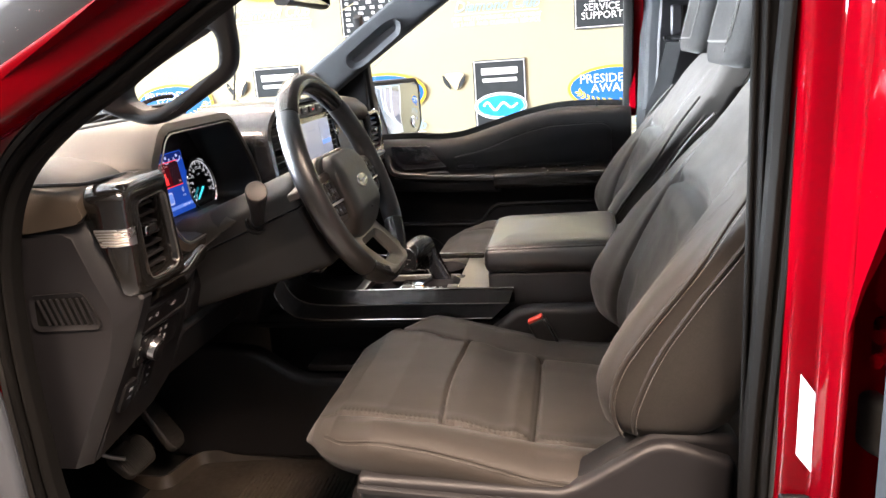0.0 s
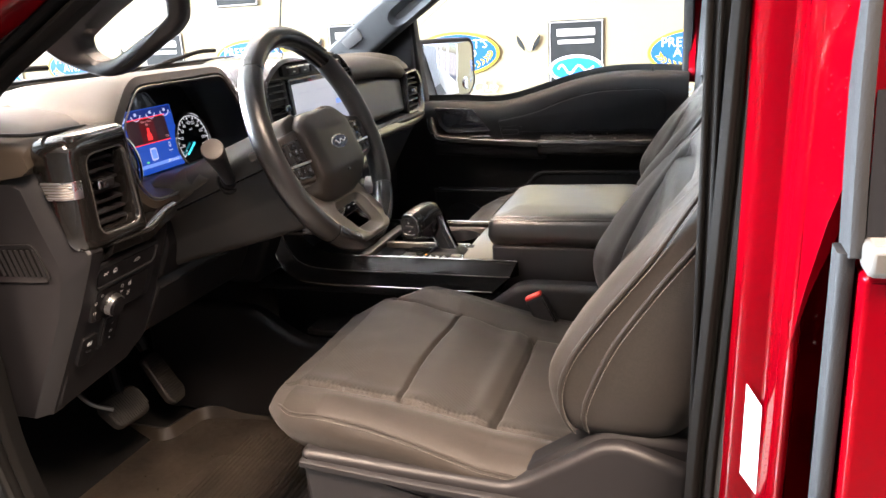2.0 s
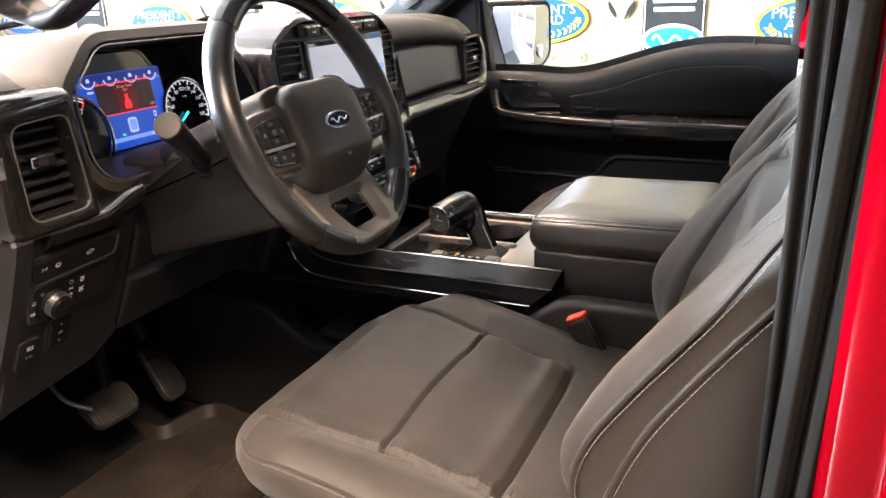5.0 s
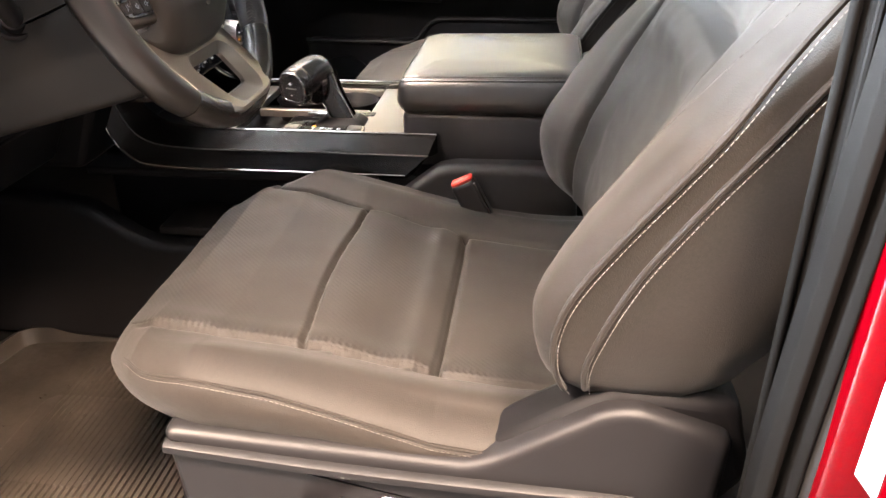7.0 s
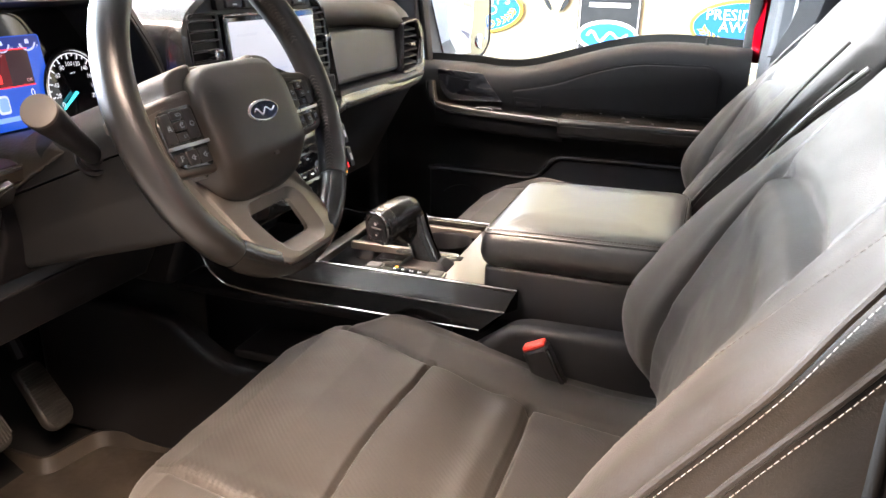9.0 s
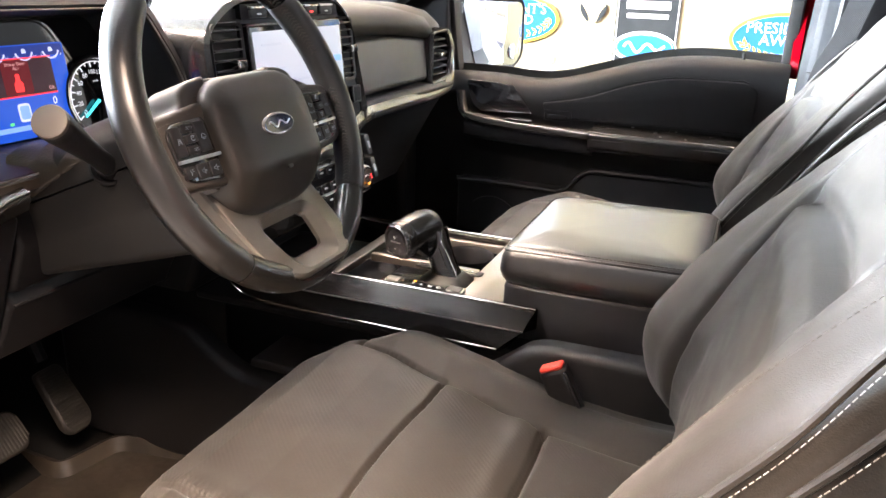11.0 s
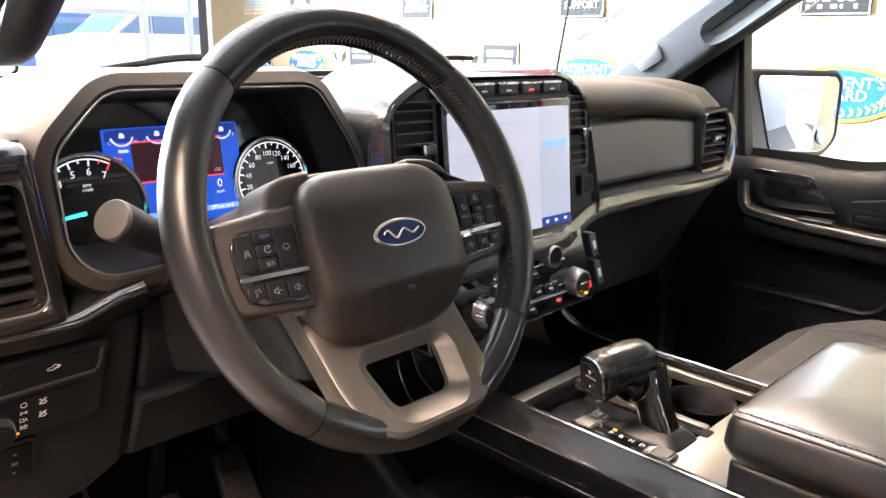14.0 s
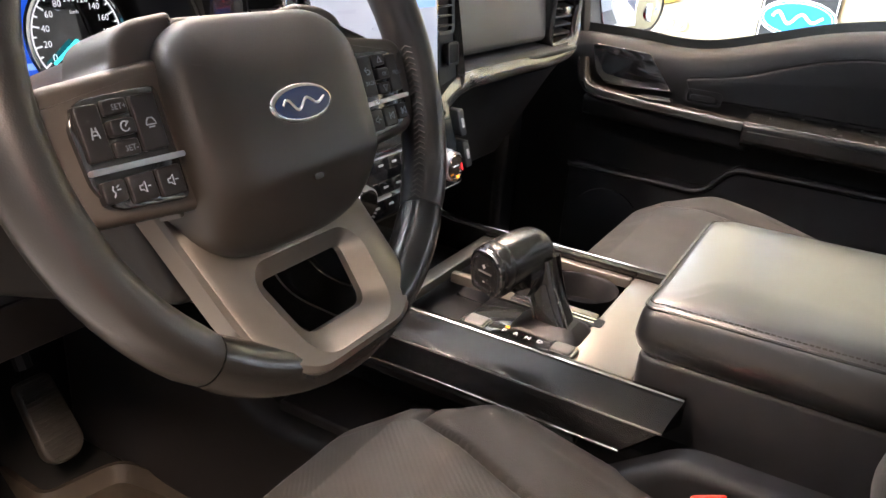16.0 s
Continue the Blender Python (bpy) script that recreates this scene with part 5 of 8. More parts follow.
def gauge(cy, cz, r, names, a0, a1, red_from, needle, word):
    g = part("gauge", slab(ellipse(cy, cz, r, r, 40), FP, 0, 0.004), M_SCREENFRAME, cluster, "round black gauge")
    part("gauge_rim", sweep([FP(p[0], p[1], 0.006) for p in ellipse(cy, cz, r + 0.002, r + 0.002, 48)], circle(0.0028, 6), (1, 0, 0), True), M_CHROME, g, "chrome gauge rim")
    part("scale_line", sweep([FP(cy + (r - 0.0035) * math.cos(radians(q)), cz + (r - 0.0035) * math.sin(radians(q)), 0.0050) for q in [a0 + (a1 - a0) * i / 40 for i in range(41)]], circle(0.0007, 5), (1, 0, 0)), M_WHITE, g)
    n = len(names)
    for i in range(2 * n - 1):
        t = radians(a0 + (a1 - a0) * i / (2 * n - 2))
        l = 0.007 if i % 2 == 0 else 0.004
        q = [FP(cy + k * math.cos(t), cz + k * math.sin(t), 0.0052) for k in (r - 0.003 - l, r - 0.003)]
        part("tick", cyl(q[0], q[1], 0.0008, n=4), M_REDLIT if i / 2 >= red_from - 0.6 else M_WHITE, g)
    for i, s in enumerate(names):
        t = radians(a0 + (a1 - a0) * i / (n - 1))
        text("numeral", s, 0.0080 if len(s) > 1 else 0.0100, FM(cy + (r - 0.016) * math.cos(t), cz + (r - 0.016) * math.sin(t), 0.0046), M_WHITE, g)
    t = radians(needle)
    part("needle", cyl(FP(cy + 0.006 * math.cos(t), cz + 0.006 * math.sin(t), 0.009), FP(cy + (r - 0.010) * math.cos(t), cz + (r - 0.010) * math.sin(t), 0.009), 0.0022, 0.0014, 6), M_CYAN, g, "cyan needle")
    text("unit", word, 0.0042, FM(cy, cz + 0.42 * r, 0.0046), M_WHITE, g)


gauge(-0.319, 1.398, 0.047, ["0", "20", "40", "60", "80", "100", "120", "140", "160", "180", "200"], 213, -21, 99, 214, "km/h")
gauge(-0.528, 1.390, 0.054, ["0", "1", "2", "3", "4", "5", "6", "7"], 226, 61, 7, 187, "RPM\nx1000")

part("pad_gap", sweep(spline([(-0.52, -0.7362, 1.474), (-0.33, -0.7362, 1.473), (-0.290, -0.733, 1.472), (-0.276, -0.715, 1.470), (-0.2735, -0.66, 1.469), (-0.2735, -0.60, 1.468)], 6), circle(0.0028, 6), (0, 0, 1)), M_LOWER, dash, "dark gap under the soft top")
# driver side vent pod with gloss surround
pod_o = rounded([(-0.7265, 1.306), (-0.7265, 1.466), (-0.602, 1.472), (-0.584, 1.308)], [0.035, 0.030, 0.012, 0.02], 6)
pod_h = rounded([(-0.681, 1.334), (-0.686, 1.434), (-0.619, 1.438), (-0.607, 1.334)], [0.012, 0.012, 0.010, 0.014], 6)


def pod_back(p):
    """The pod's rear edge leans with the dash end."""
    return lerp(p[1], [(1.306, -0.226), (1.330, -0.238), (1.360, -0.254), (1.410, -0.273), (1.466, -0.282)]) if p[0] < -0.69 else -0.284


prs = [[Vector((pod_back(p) - 0.012, q[0], q[1])) for p, q in zip(pod_o, offset(pod_o, 0.007))], [Vector((pod_back(p), q[0], q[1])) for p, q in zip(pod_o, offset(pod_o, 0.002))], [Vector((min(pod_back(p) + 0.003, -0.246), p[0], p[1])) for p in pod_o]]
for k in range(7):
    t = math.pi / 2 * k / 6
    prs.append([Vector((-0.244 + 0.020 * math.sin(t), p[0], p[1])) for p in offset(pod_o, 0.017 * (1 - math.cos(t)))])
prs += [[Vector((-0.2250, p[0], p[1])) for p in offset(pod_h, -0.007)], [Vector((-0.230, p[0], p[1])) for p in offset(pod_h, -0.003)], [Vector((-0.244, p[0], p[1])) for p in pod_h], [Vector((-0.30, p[0], p[1])) for p in pod_h]]
pod = part("vent_pod", loft(prs, True, False), M_POD, dash, "gloss dark grey vent surround", sharp=50)
part("inner_line", sweep([Vector((-0.2275, p[0], p[1])) for p in offset(pod_h, -0.0045)], circle(0.0013, 6), (1, 0, 0), True), M_SATINDARK, pod)
part("side_body", loft([[(x, y, z) for x, z in ((-0.56, 1.478), (-0.35, 1.470), (-0.287, 1.455), (-0.280, 1.40), (-0.262, 1.335), (-0.30, 1.290), (-0.56, 1.29))] for y in (-0.712, -0.60)]), M_PLASTIC, dash, "grained dash end", bevel=0.008)
part("thumb_wheel", cyl((-0.246, -0.655, 1.326), (-0.246, -0.630, 1.326), 0.008, n=20), M_PLASTIC, pod, "ribbed vent wheel")
lf0 = px(-0.246)
for k in range(7):
    vz = 1.340 + 0.0145 * k
    u1 = -0.606 - 0.014 * step(1.33, 1.44, vz)
    part("slat", loft([[lf0(uu, vz + 0.003, -0.018), lf0(uu, vz + 0.006, -0.018), lf0(uu, vz + 0.0018, 0.0), lf0(uu, vz - 0.0018, 0.0)] for uu in (-0.678, u1)]), M_PLASTIC, pod)
part("vent_back", slab(pod_h, px(-0.295), 0, 0.004), M_LOWER, pod)
tb = part("tab", slab(rect(-0.662, 1.387, -0.634, 1.401, 0.003), px(-0.246), -0.004, 0.012, 0.003), M_GLOSS, pod)
part("tab_end", slab(rect(-0.668, 1.387, -0.658, 1.401, 0.003), px(-0.246), -0.003, 0.0135, 0.003), M_CHROME, tb, "chrome tab end")
# ribbed bright patch on the pod's flank
wrap = [(-0.270, -0.7275), (-0.246, -0.7275)] + [(-0.244 + 0.0205 * math.sin(t), -0.7095 - 0.0180 * math.cos(t)) for t in [math.pi / 2 * i / 5 for i in range(1, 6)]]
rp = part("flank_patch", loft([[(x + (0.008 if i == 0 else 0.0) * (z < 1.40), y - d, z) for i, (x, y) in enumerate(wrap)] for z, d in ((1.387, -0.002), (1.387, 0.0006), (1.410, 0.0006), (1.410, -0.002))], False, False, True), M_SILVER, pod, "ribbed silver flank patch", sharp=60)
for k in range(6):
    zz = 1.407 - 0.0036 * k
    part("patch_rib", sweep([(x + (0.0014 * k if i == 0 else 0.0), y - 0.0008, zz) for i, (x, y) in enumerate(wrap[:5])], circle(0.0010, 5), (0, 0, 1)), M_SATIN, rp)

# dash end panel by the door: a flat face with a sloping border, and its grille
EPO = [(-0.43, 1.437), (-0.290, 1.437), (-0.274, 1.408), (-0.252, 1.355), (-0.226, 1.312), (-0.234, 1.292), (-0.264, 1.228), (-0.352, 1.062), (-0.43, 1.062)]
EPI = [(-0.43, 1.408), (-0.318, 1.408), (-0.302, 1.400), (-0.283, 1.345), (-0.265, 1.300), (-0.268, 1.275), (-0.282, 1.227), (-0.366, 1.066), (-0.43, 1.066)]
epl = lambda poly, y, k=0.0: [Vector((x, y, z)) for x, z in offset([Vector(p) for p in poly], k)]
endp = part("end_panel", loft([epl(EPO, -0.690), epl(EPO, -0.711), epl(EPO, -0.715, 0.003), epl(EPI, -0.7285, -0.003), epl(EPI, -0.7305), epl(EPI, -0.7310, 0.006)]), M_PLASTIC, dash, "grained end panel", sharp=28)
EG = rounded([(-0.374, 1.318), (-0.303, 1.322), (-0.286, 1.284), (-0.376, 1.281)], 0.005, 3)
part("grille_frame", ring_plate(offset(EG, -0.007), EG, py(-0.7285), 0, 0.0055, 0.003), M_PLASTIC, endp)
part("grille_back", slab(EG, py(-0.7312), 0, 0.0003), M_SEAL, endp)
for k in range(8):
    x = -0.366 + 0.0098 * k
    part("grille_bar", loft([[(x + dx, -0.7312, z), (x + 0.0030 + dx, -0.7312, z), (x + 0.0026 + dx, -0.7350, z), (x + 0.0010 + dx, -0.7352, z)] for z, dx in ((1.283, 0.008), (1.319 + 0.0003 * k, -0.004))]), M_PLASTIC, endp)

# lower left: knee panel, switch bezel
KN = lambda s, lo: ((-0.255 + s, 1.315), (-0.243 + s, 1.300), (-0.283 + s, 1.20), (-0.346 + s + (lo - 1.065) * 0.47, lo), (-0.41, lo - 0.004), (-0.42, 1.30))
KR = ((-0.335, 1.315), (-0.330, 1.300), (-0.296, 1.186), (-0.336, 1.110), (-0.41, 1.104), (-0.42, 1.30))
knee = part("knee_panel", loft([[(x, y, z) for x, z in q] for y, q in ((-0.705, KN(0.0, 1.065)), (-0.56, KN(-0.003, 1.085)), (-0.522, KN(-0.005, 1.112)), (-0.514, KN(-0.014, 1.112)), (-0.508, KR), (-0.22, KR), (-0.205, [(x - 0.02, z) for x, z in KR]))]), M_PLASTIC, dash, "dark knee panel", bevel=0.005)
part("knee_line", sweep([(-0.2965, y, 1.1865) for y in (-0.505, -0.40, -0.30, -0.22)], circle(0.0022, 6), (1, 0, 0)), M_PLASTIC2, knee)
# Added panel, covers a lit face where the recess should be in shade.
part("column_shade_panel", loft([[(x, y, z) for x, z in ((-0.300, 1.322), (-0.268, 1.300), (-0.262, 1.262), (-0.288, 1.205), (-0.36, 1.200), (-0.36, 1.322))] for y in (-0.512, -0.345, -0.215)]), M_LOWER, dash, "added dark panel for the shaded recess under the column", bevel=0.006)


def KP(u, v, d):
    """Onto the knee panel: u is y, v the height."""
    x = lerp(v, [(1.065, -0.346), (1.20, -0.283), (1.30, -0.243)])
    return Vector((x + 0.93 * d, u, v - 0.38 * d))


KM = lambda u, v, d=0.0: facing(KP(u, v, d), (0, 1, 0), (0.42, 0, 1))
sw = part("switch_bezel", slab(rounded([(-0.682, 1.196), (-0.694, 1.286), (-0.55, 1.288), (-0.555, 1.20)], 0.010, 4), KP, -0.004, 0.004, 0.003), M_PLASTIC2, dash, "switch bezel")
part("upper_inset", slab(rounded([(-0.680, 1.252), (-0.684, 1.279), (-0.560, 1.281), (-0.562, 1.256)], 0.006, 3), KP, 0.004, 0.0052), M_LOWER, sw)
part("inset_lip", sweep([KP(a, b, 0.0056) for a, b in ((-0.680, 1.2515), (-0.62, 1.2535), (-0.564, 1.2555), (-0.5595, 1.262), (-0.5585, 1.280))], circle(0.0022, 6), (1, 0, 0)), M_PLASTIC2, sw)
part("lower_inset", slab(rounded([(-0.674, 1.200), (-0.678, 1.244), (-0.568, 1.246), (-0.572, 1.204)], 0.006, 3), KP, 0.004, 0.0052), M_LOWER, sw)
kn = part("light_knob", cyl(KP(-0.652, 1.222, 0.004), KP(-0.652, 1.222, 0.022), 0.0165, 0.015, 28), M_LOWER, sw, "black headlight knob")
part("knob_ring", cyl(KP(-0.652, 1.222, 0.012), KP(-0.652, 1.222, 0.0205), 0.0170, 0.0160, 28), M_SILVER, kn, "silver knob ring")
part("knob_cap", cyl(KP(-0.652, 1.222, 0.020), KP(-0.652, 1.222, 0.0232), 0.0125, 0.0120, 24), M_LOWER, kn)
KN_ = Vector((0.93, 0, -0.38))
for kind, u, v, z_ in (("side", -0.667, 1.270, 0.0036), ("car", -0.648, 1.270, 0.0036), ("boot", -0.601, 1.271, 0.0046), ("circle", -0.6255, 1.2375, 0.0026), ("side", -0.6255, 1.2290, 0.0030), ("auto", -0.6255, 1.2205, 0.0030), ("lamp", -0.6255, 1.2120, 0.0030), ("dim", -0.609, 1.236, 0.0036), ("dim", -0.609, 1.221, 0.0036), ("circle", -0.667, 1.237, 0.0020), ("car", -0.678, 1.229, 0.0028), ("auto", -0.678, 1.214, 0.0028)):
    line_icon(sw, kind, u, v, z_, lambda a, b: KP(a, b, 0.0054), KN_, M_INK)
part("amber_mark", slab(rect(-0.632, 1.2055, -0.629, 1.2075, 0.0005, 1), KP, 0.0052, 0.0058), M_AMBER, sw)
pb = part("brake_switch", slab(rounded([(-0.695, 1.135), (-0.693, 1.178), (-0.662, 1.178), (-0.660, 1.145), (-0.675, 1.130)], 0.006, 3), KP, -0.003, 0.006, 0.002), M_LOWER, dash, "black parking brake switch")
line_icon(pb, "brake", -0.677, 1.166, 0.0042, lambda a, b: KP(a, b, 0.0062), KN_, M_INK)
text("switch_word", "PULL", 0.0050, KM(-0.677, 1.154, 0.0066), M_INK, pb)
dms = part("dimmer_switch", slab(rect(-0.648, 1.146, -0.616, 1.190, 0.005), KP, -0.003, 0.0045, 0.002), M_LOWER, dash, "black dimmer switch")
for kind, v, z_ in (("arrow", 1.180, 0.0022), ("lamp", 1.168, 0.0026), ("arrow", 1.156, 0.0022)):
    line_icon(dms, kind, -0.632, v, z_, lambda a, b: KP(a, b, 0.0048), KN_, M_INK)
part("dimmer_frame", ring_plate(rect(-0.652, 1.142, -0.612, 1.194, 0.006), rect(-0.648, 1.146, -0.616, 1.190, 0.005), KP, -0.002, 0.003), M_PLASTIC2, dms)
LED = [(-0.668, 1.318), (-0.588, 1.316), (-0.576, 1.319), (-0.546, 1.330), (-0.520, 1.334)]
ledge = part("trim_ledge", loft([[Vector((x, y, z + dz)) for x, dz in ((-0.300, 0.012), (-0.236, 0.004), (-0.229, 0.0), (-0.226, -0.006), (-0.232, -0.020), (-0.245, -0.028), (-0.30, -0.028))] for y, z in LED]), M_POD, dash, "dark metallic trim ledge", sharp=35)
part("ledge_line", sweep([Vector((-0.2275, y, z)) for y, z in LED], circle(0.0010, 6), (1, 0, 0)), M_SATIN, ledge, "fine bright edge line")
part("pull_lever", sweep(spline([(-0.300, -0.445, 1.250), (-0.270, -0.44, 1.244), (-0.238, -0.425, 1.236), (-0.232, -0.410, 1.238)], 5), rounded([(-0.012, -0.004), (0.012, -0.004), (0.012, 0.004), (-0.012, 0.004)], 0.003, 2), (0, 1, 0)), M_LOWER, dash, "black release lever")

# centre stack: glossy frame, screen, vents
SX = -0.214
ST = [(-0.236, 1.305), (-0.240, 1.480), (-0.165, 1.523), (0.105, 1.523), (0.163, 1.480), (0.194, 1.315), (0.165, 1.290), (-0.20, 1.285)]
st_o = rounded(ST, [0.02, 0.03, 0.04, 0.04, 0.03, 0.02, 0.02, 0.02], 6)
LS = 0.10
SP = lambda u, v, d: Vector((SX + d - LS * (v - 1.40), u, v))
stack = part("stack_frame", loft([[SP(p[0] * 1.0, p[1], -0.16) for p in offset(st_o, -0.004)], [SP(p[0], p[1], -0.02) for p in offset(st_o, -0.004)], [SP(p[0], p[1], 0.0) for p in st_o], [SP(p[0], p[1], 0.004) for p in offset(st_o, 0.007)], [SP(p[0], p[1], -0.004) for p in offset(st_o, 0.014)], [SP(p[0], p[1], -0.05) for p in offset(st_o, 0.016)]], True, False), M_SMOKE, dash, "glossy dark grey centre frame")
part("stack_face", slab(offset(st_o, 0.015), SP, -0.06, -0.006), M_PLASTIC, stack)
screen = part("touchscreen", slab(rect(-0.150, 1.298, 0.108, 1.485, 0.006, 3), SP, -0.006, 0.008, 0.003), M_SCREENFRAME, dash, "large touchscreen showing a pale page")
part("page", slab(rect(-0.143, 1.309, 0.101, 1.474, 0.002), SP, 0.008, 0.0086), M_SCREEN, screen, "pale lit page")
part("page_panel", slab(rect(0.034, 1.32, 0.101, 1.474, 0.001, 1), SP, 0.0086, 0.0089), M_SCREEN2, screen)
part("page_bar", slab(rect(0.038, 1.418, 0.097, 1.428, 0.001, 1), SP, 0.0089, 0.0092), M_BLUELIT2, screen)
part("page_foot", slab(rect(0.034, 1.309, 0.101, 1.322, 0.001, 1), SP, 0.0089, 0.0092), M_SCREENBLUE, screen)
for u, v, w in ((-0.10, 1.455, 0.05), (-0.10, 1.42, 0.06), (-0.10, 1.385, 0.045), (-0.02, 1.455, 0.05), (-0.02, 1.40, 0.04), (0.066, 1.445, 0.03), (0.066, 1.37, 0.03)):
    part("page_line", slab(rect(u - w / 2, v - 0.0018, u + w / 2, v + 0.0018, 0.0006, 1), SP, 0.0089, 0.0092), M_SCREEN2, screen)
for u in (0.046, 0.066, 0.088):
    part("page_icon", slab(rect(u - 0.003, 1.3135, u + 0.003, 1.3175, 0.0008, 1), SP, 0.0092, 0.0095), M_WHITE, screen)


def stack_vent(u0, u1, v0, v1, ku, slats):
    q = rect(u0, v0, u1, v1, 0.005, 3)
    v = part("stack_vent", ring_plate(offset(q, -0.004), q, SP, -0.006, 0.003, 0.002), M_PLASTIC, dash, "upright air vent with slats")
    part("vent_back", slab(q, SP, -0.0055, -0.004), M_LOWER, v)
    for k in range(slats):
        vz = v0 + (v1 - v0) * (k + 0.5) / slats
        part("slat", loft([[SP(uu, vz - 0.002, -0.005), SP(uu, vz + 0.0015, -0.005), SP(uu, vz + 0.0022, 0.003), SP(uu, vz + 0.0006, 0.0035)] for uu in (u0 + 0.001, u1 - 0.001)]), M_PLASTIC2, v)
    tb = part("tab", slab(rect(ku - 0.010, 1.428, ku + 0.010, 1.440, 0.002), SP, 0.0, 0.012, 0.002), M_GLOSS, v)
    part("tab_end", slab(rect(ku - 0.012, 1.428, ku - 0.007, 1.440, 0.002), SP, 0.0, 0.0135, 0.002), M_CHROME, tb, "chrome tab end")


stack_vent(-0.222, -0.160, 1.380, 1.484, -0.176, 8)
stack_vent(0.117, 0.153, 1.385, 1.482, 0.146, 8)
part("hazard_panel", slab(rect(-0.155, 1.490, 0.110, 1.511, 0.004), SP, -0.006, 0.002), M_LOWER, dash)
for k, u in enumerate((-0.118, -0.072, -0.025, 0.022, 0.068)):
    b = part("stack_button", slab(rect(u - 0.019, 1.492, u + 0.019, 1.506, 0.003), SP, 0.0, 0.007, 0.002), M_PLASTIC, dash, "slim black button with silver top line")
    part("button_line", slab(rect(u - 0.019, 1.5055, u + 0.019, 1.508, 0.0008, 1), SP, 0.0, 0.0085), M_SILVER, b)
    part("button_mark", slab(rect(u - 0.005, 1.4965, u + 0.005, 1.4985, 0.0008, 1), SP, 0.007, 0.0076), M_REDLIT if k == 3 else M_INK, b)
ab = part("airbag_lamp", slab(rect(0.142, 1.342, 0.166, 1.368, 0.003), SP, -0.006, 0.002, 0.001), M_LOWER, dash, "small square button")
part("lamp_frame", ring_plate(rect(0.140, 1.340, 0.168, 1.370, 0.003), rect(0.143, 1.343, 0.165, 1.367, 0.003), SP, 0.0, 0.003), M_PLASTIC2, ab)

# climate panel under the screen
CPY = lambda u, v, d: Vector((-0.176 + d - 0.30 * (v - 1.25), u + 0.004, v + 0.010))
CM = lambda u, v, d=0.0: facing(CPY(u, v, d), (0, 1, 0), (-0.30, 0, 1))
clim = part("climate_panel", slab(rounded([(-0.225, 1.185), (-0.225, 1.292), (0.108, 1.292), (0.112, 1.188)], 0.010, 3), CPY, -0.10, 0.004, 0.004), M_GLOSS, dash, "gloss black climate panel")
part("stack_neck", loft([[(x, y, z) for x, z in ((-0.26, 1.30), (-0.26, 1.19), (-0.30, 1.09), (-0.40, 1.09), (-0.40, 1.30))] for y in (-0.215, 0.10)]), M_LOWER, dash, bevel=0.01)
for (u, v, r) in ((0.012, 1.268, 0.0155), (0.062, 1.222, 0.0195), (-0.128, 1.222, 0.0195), (-0.128, 1.268, 0.0155)):
    k = part("round_knob", cyl(CPY(u, v, 0.004), CPY(u, v, 0.024), r, r * 0.93, 32), M_SILVER, clim, "chrome ringed knob")
    part("knob_face", cyl(CPY(u, v, 0.023), CPY(u, v, 0.0255), r * 0.84, r * 0.82, 28), M_GLOSS, k)
    for j in range(24):
        t = 2 * math.pi * j / 24
        part("knurl", cyl(CPY(u + r * math.cos(t), v + r * math.sin(t), 0.008), CPY(u + r * 0.95 * math.cos(t), v + r * 0.95 * math.sin(t), 0.022), 0.0011, n=4), M_SILVER, k)
text("temperature", "27.1", 0.009, CM(0.062, 1.225, 0.0262), M_WHITE, clim)
part("heat_mark", slab(rect(0.0755, 1.215, 0.0772, 1.228, 0.0006, 1), CPY, 0.0256, 0.0262), M_REDLIT, clim)
part("fan_mark", slab(rect(0.058, 1.2085, 0.066, 1.2115, 0.001, 1), CPY, 0.0256, 0.0262), M_AMBER, clim)
for r, (v, us) in enumerate(((1.266, (-0.095, -0.068, -0.041, -0.015)), (1.246, (-0.095, -0.068, -0.041, -0.015)), (1.222, (-0.092, -0.066, -0.040, -0.014, 0.012, 0.034)), (1.203, (-0.09, -0.062, -0.034, 0.024)))):
    for u in us:
        b = part("panel_button", slab(rect(u - 0.0115, v - 0.007, u + 0.0115, v + 0.007, 0.002), CPY, 0.0035, 0.0052, 0.0006), M_GLOSS, clim, "small black button")
        part("button_mark", slab(rect(u - 0.0045, v - 0.0012, u + 0.0045, v + 0.0012, 0.0006, 1), CPY, 0.005, 0.0056), M_INK, b)
for v in (1.256, 1.213):
    part("panel_line", slab(rect(-0.108, v - 0.001, 0.05, v + 0.001, 0.0006, 1), CPY, 0.004, 0.009), M_SILVER, clim)
part("red_mark", slab(rect(0.020, 1.2012, 0.0285, 1.2052, 0.001, 1), CPY, 0.005, 0.0058), M_REDLIT, clim)
for v in (1.262, 1.222):
    t = part("rocker", slab(rect(0.118, v - 0.017, 0.134, v + 0.017, 0.003), CPY, -0.02, 0.008, 0.002), M_PLASTIC, dash, "black upright switch")
    part("rocker_mark", slab(rect(0.123, v - 0.006, 0.129, v + 0.006, 0.001, 1), CPY, 0.008, 0.0086), M_INK, t)
mk = part("mode_knob", cyl(CPY(-0.195, 1.212, 0.0), CPY(-0.195, 1.212, 0.02), 0.019, 0.018, 28), M_GLOSS, dash, "black drive mode knob")
text("mode_word", "DRIVE MODE", 0.0052, CM(-0.195, 1.222, 0.0205), M_INK, mk)

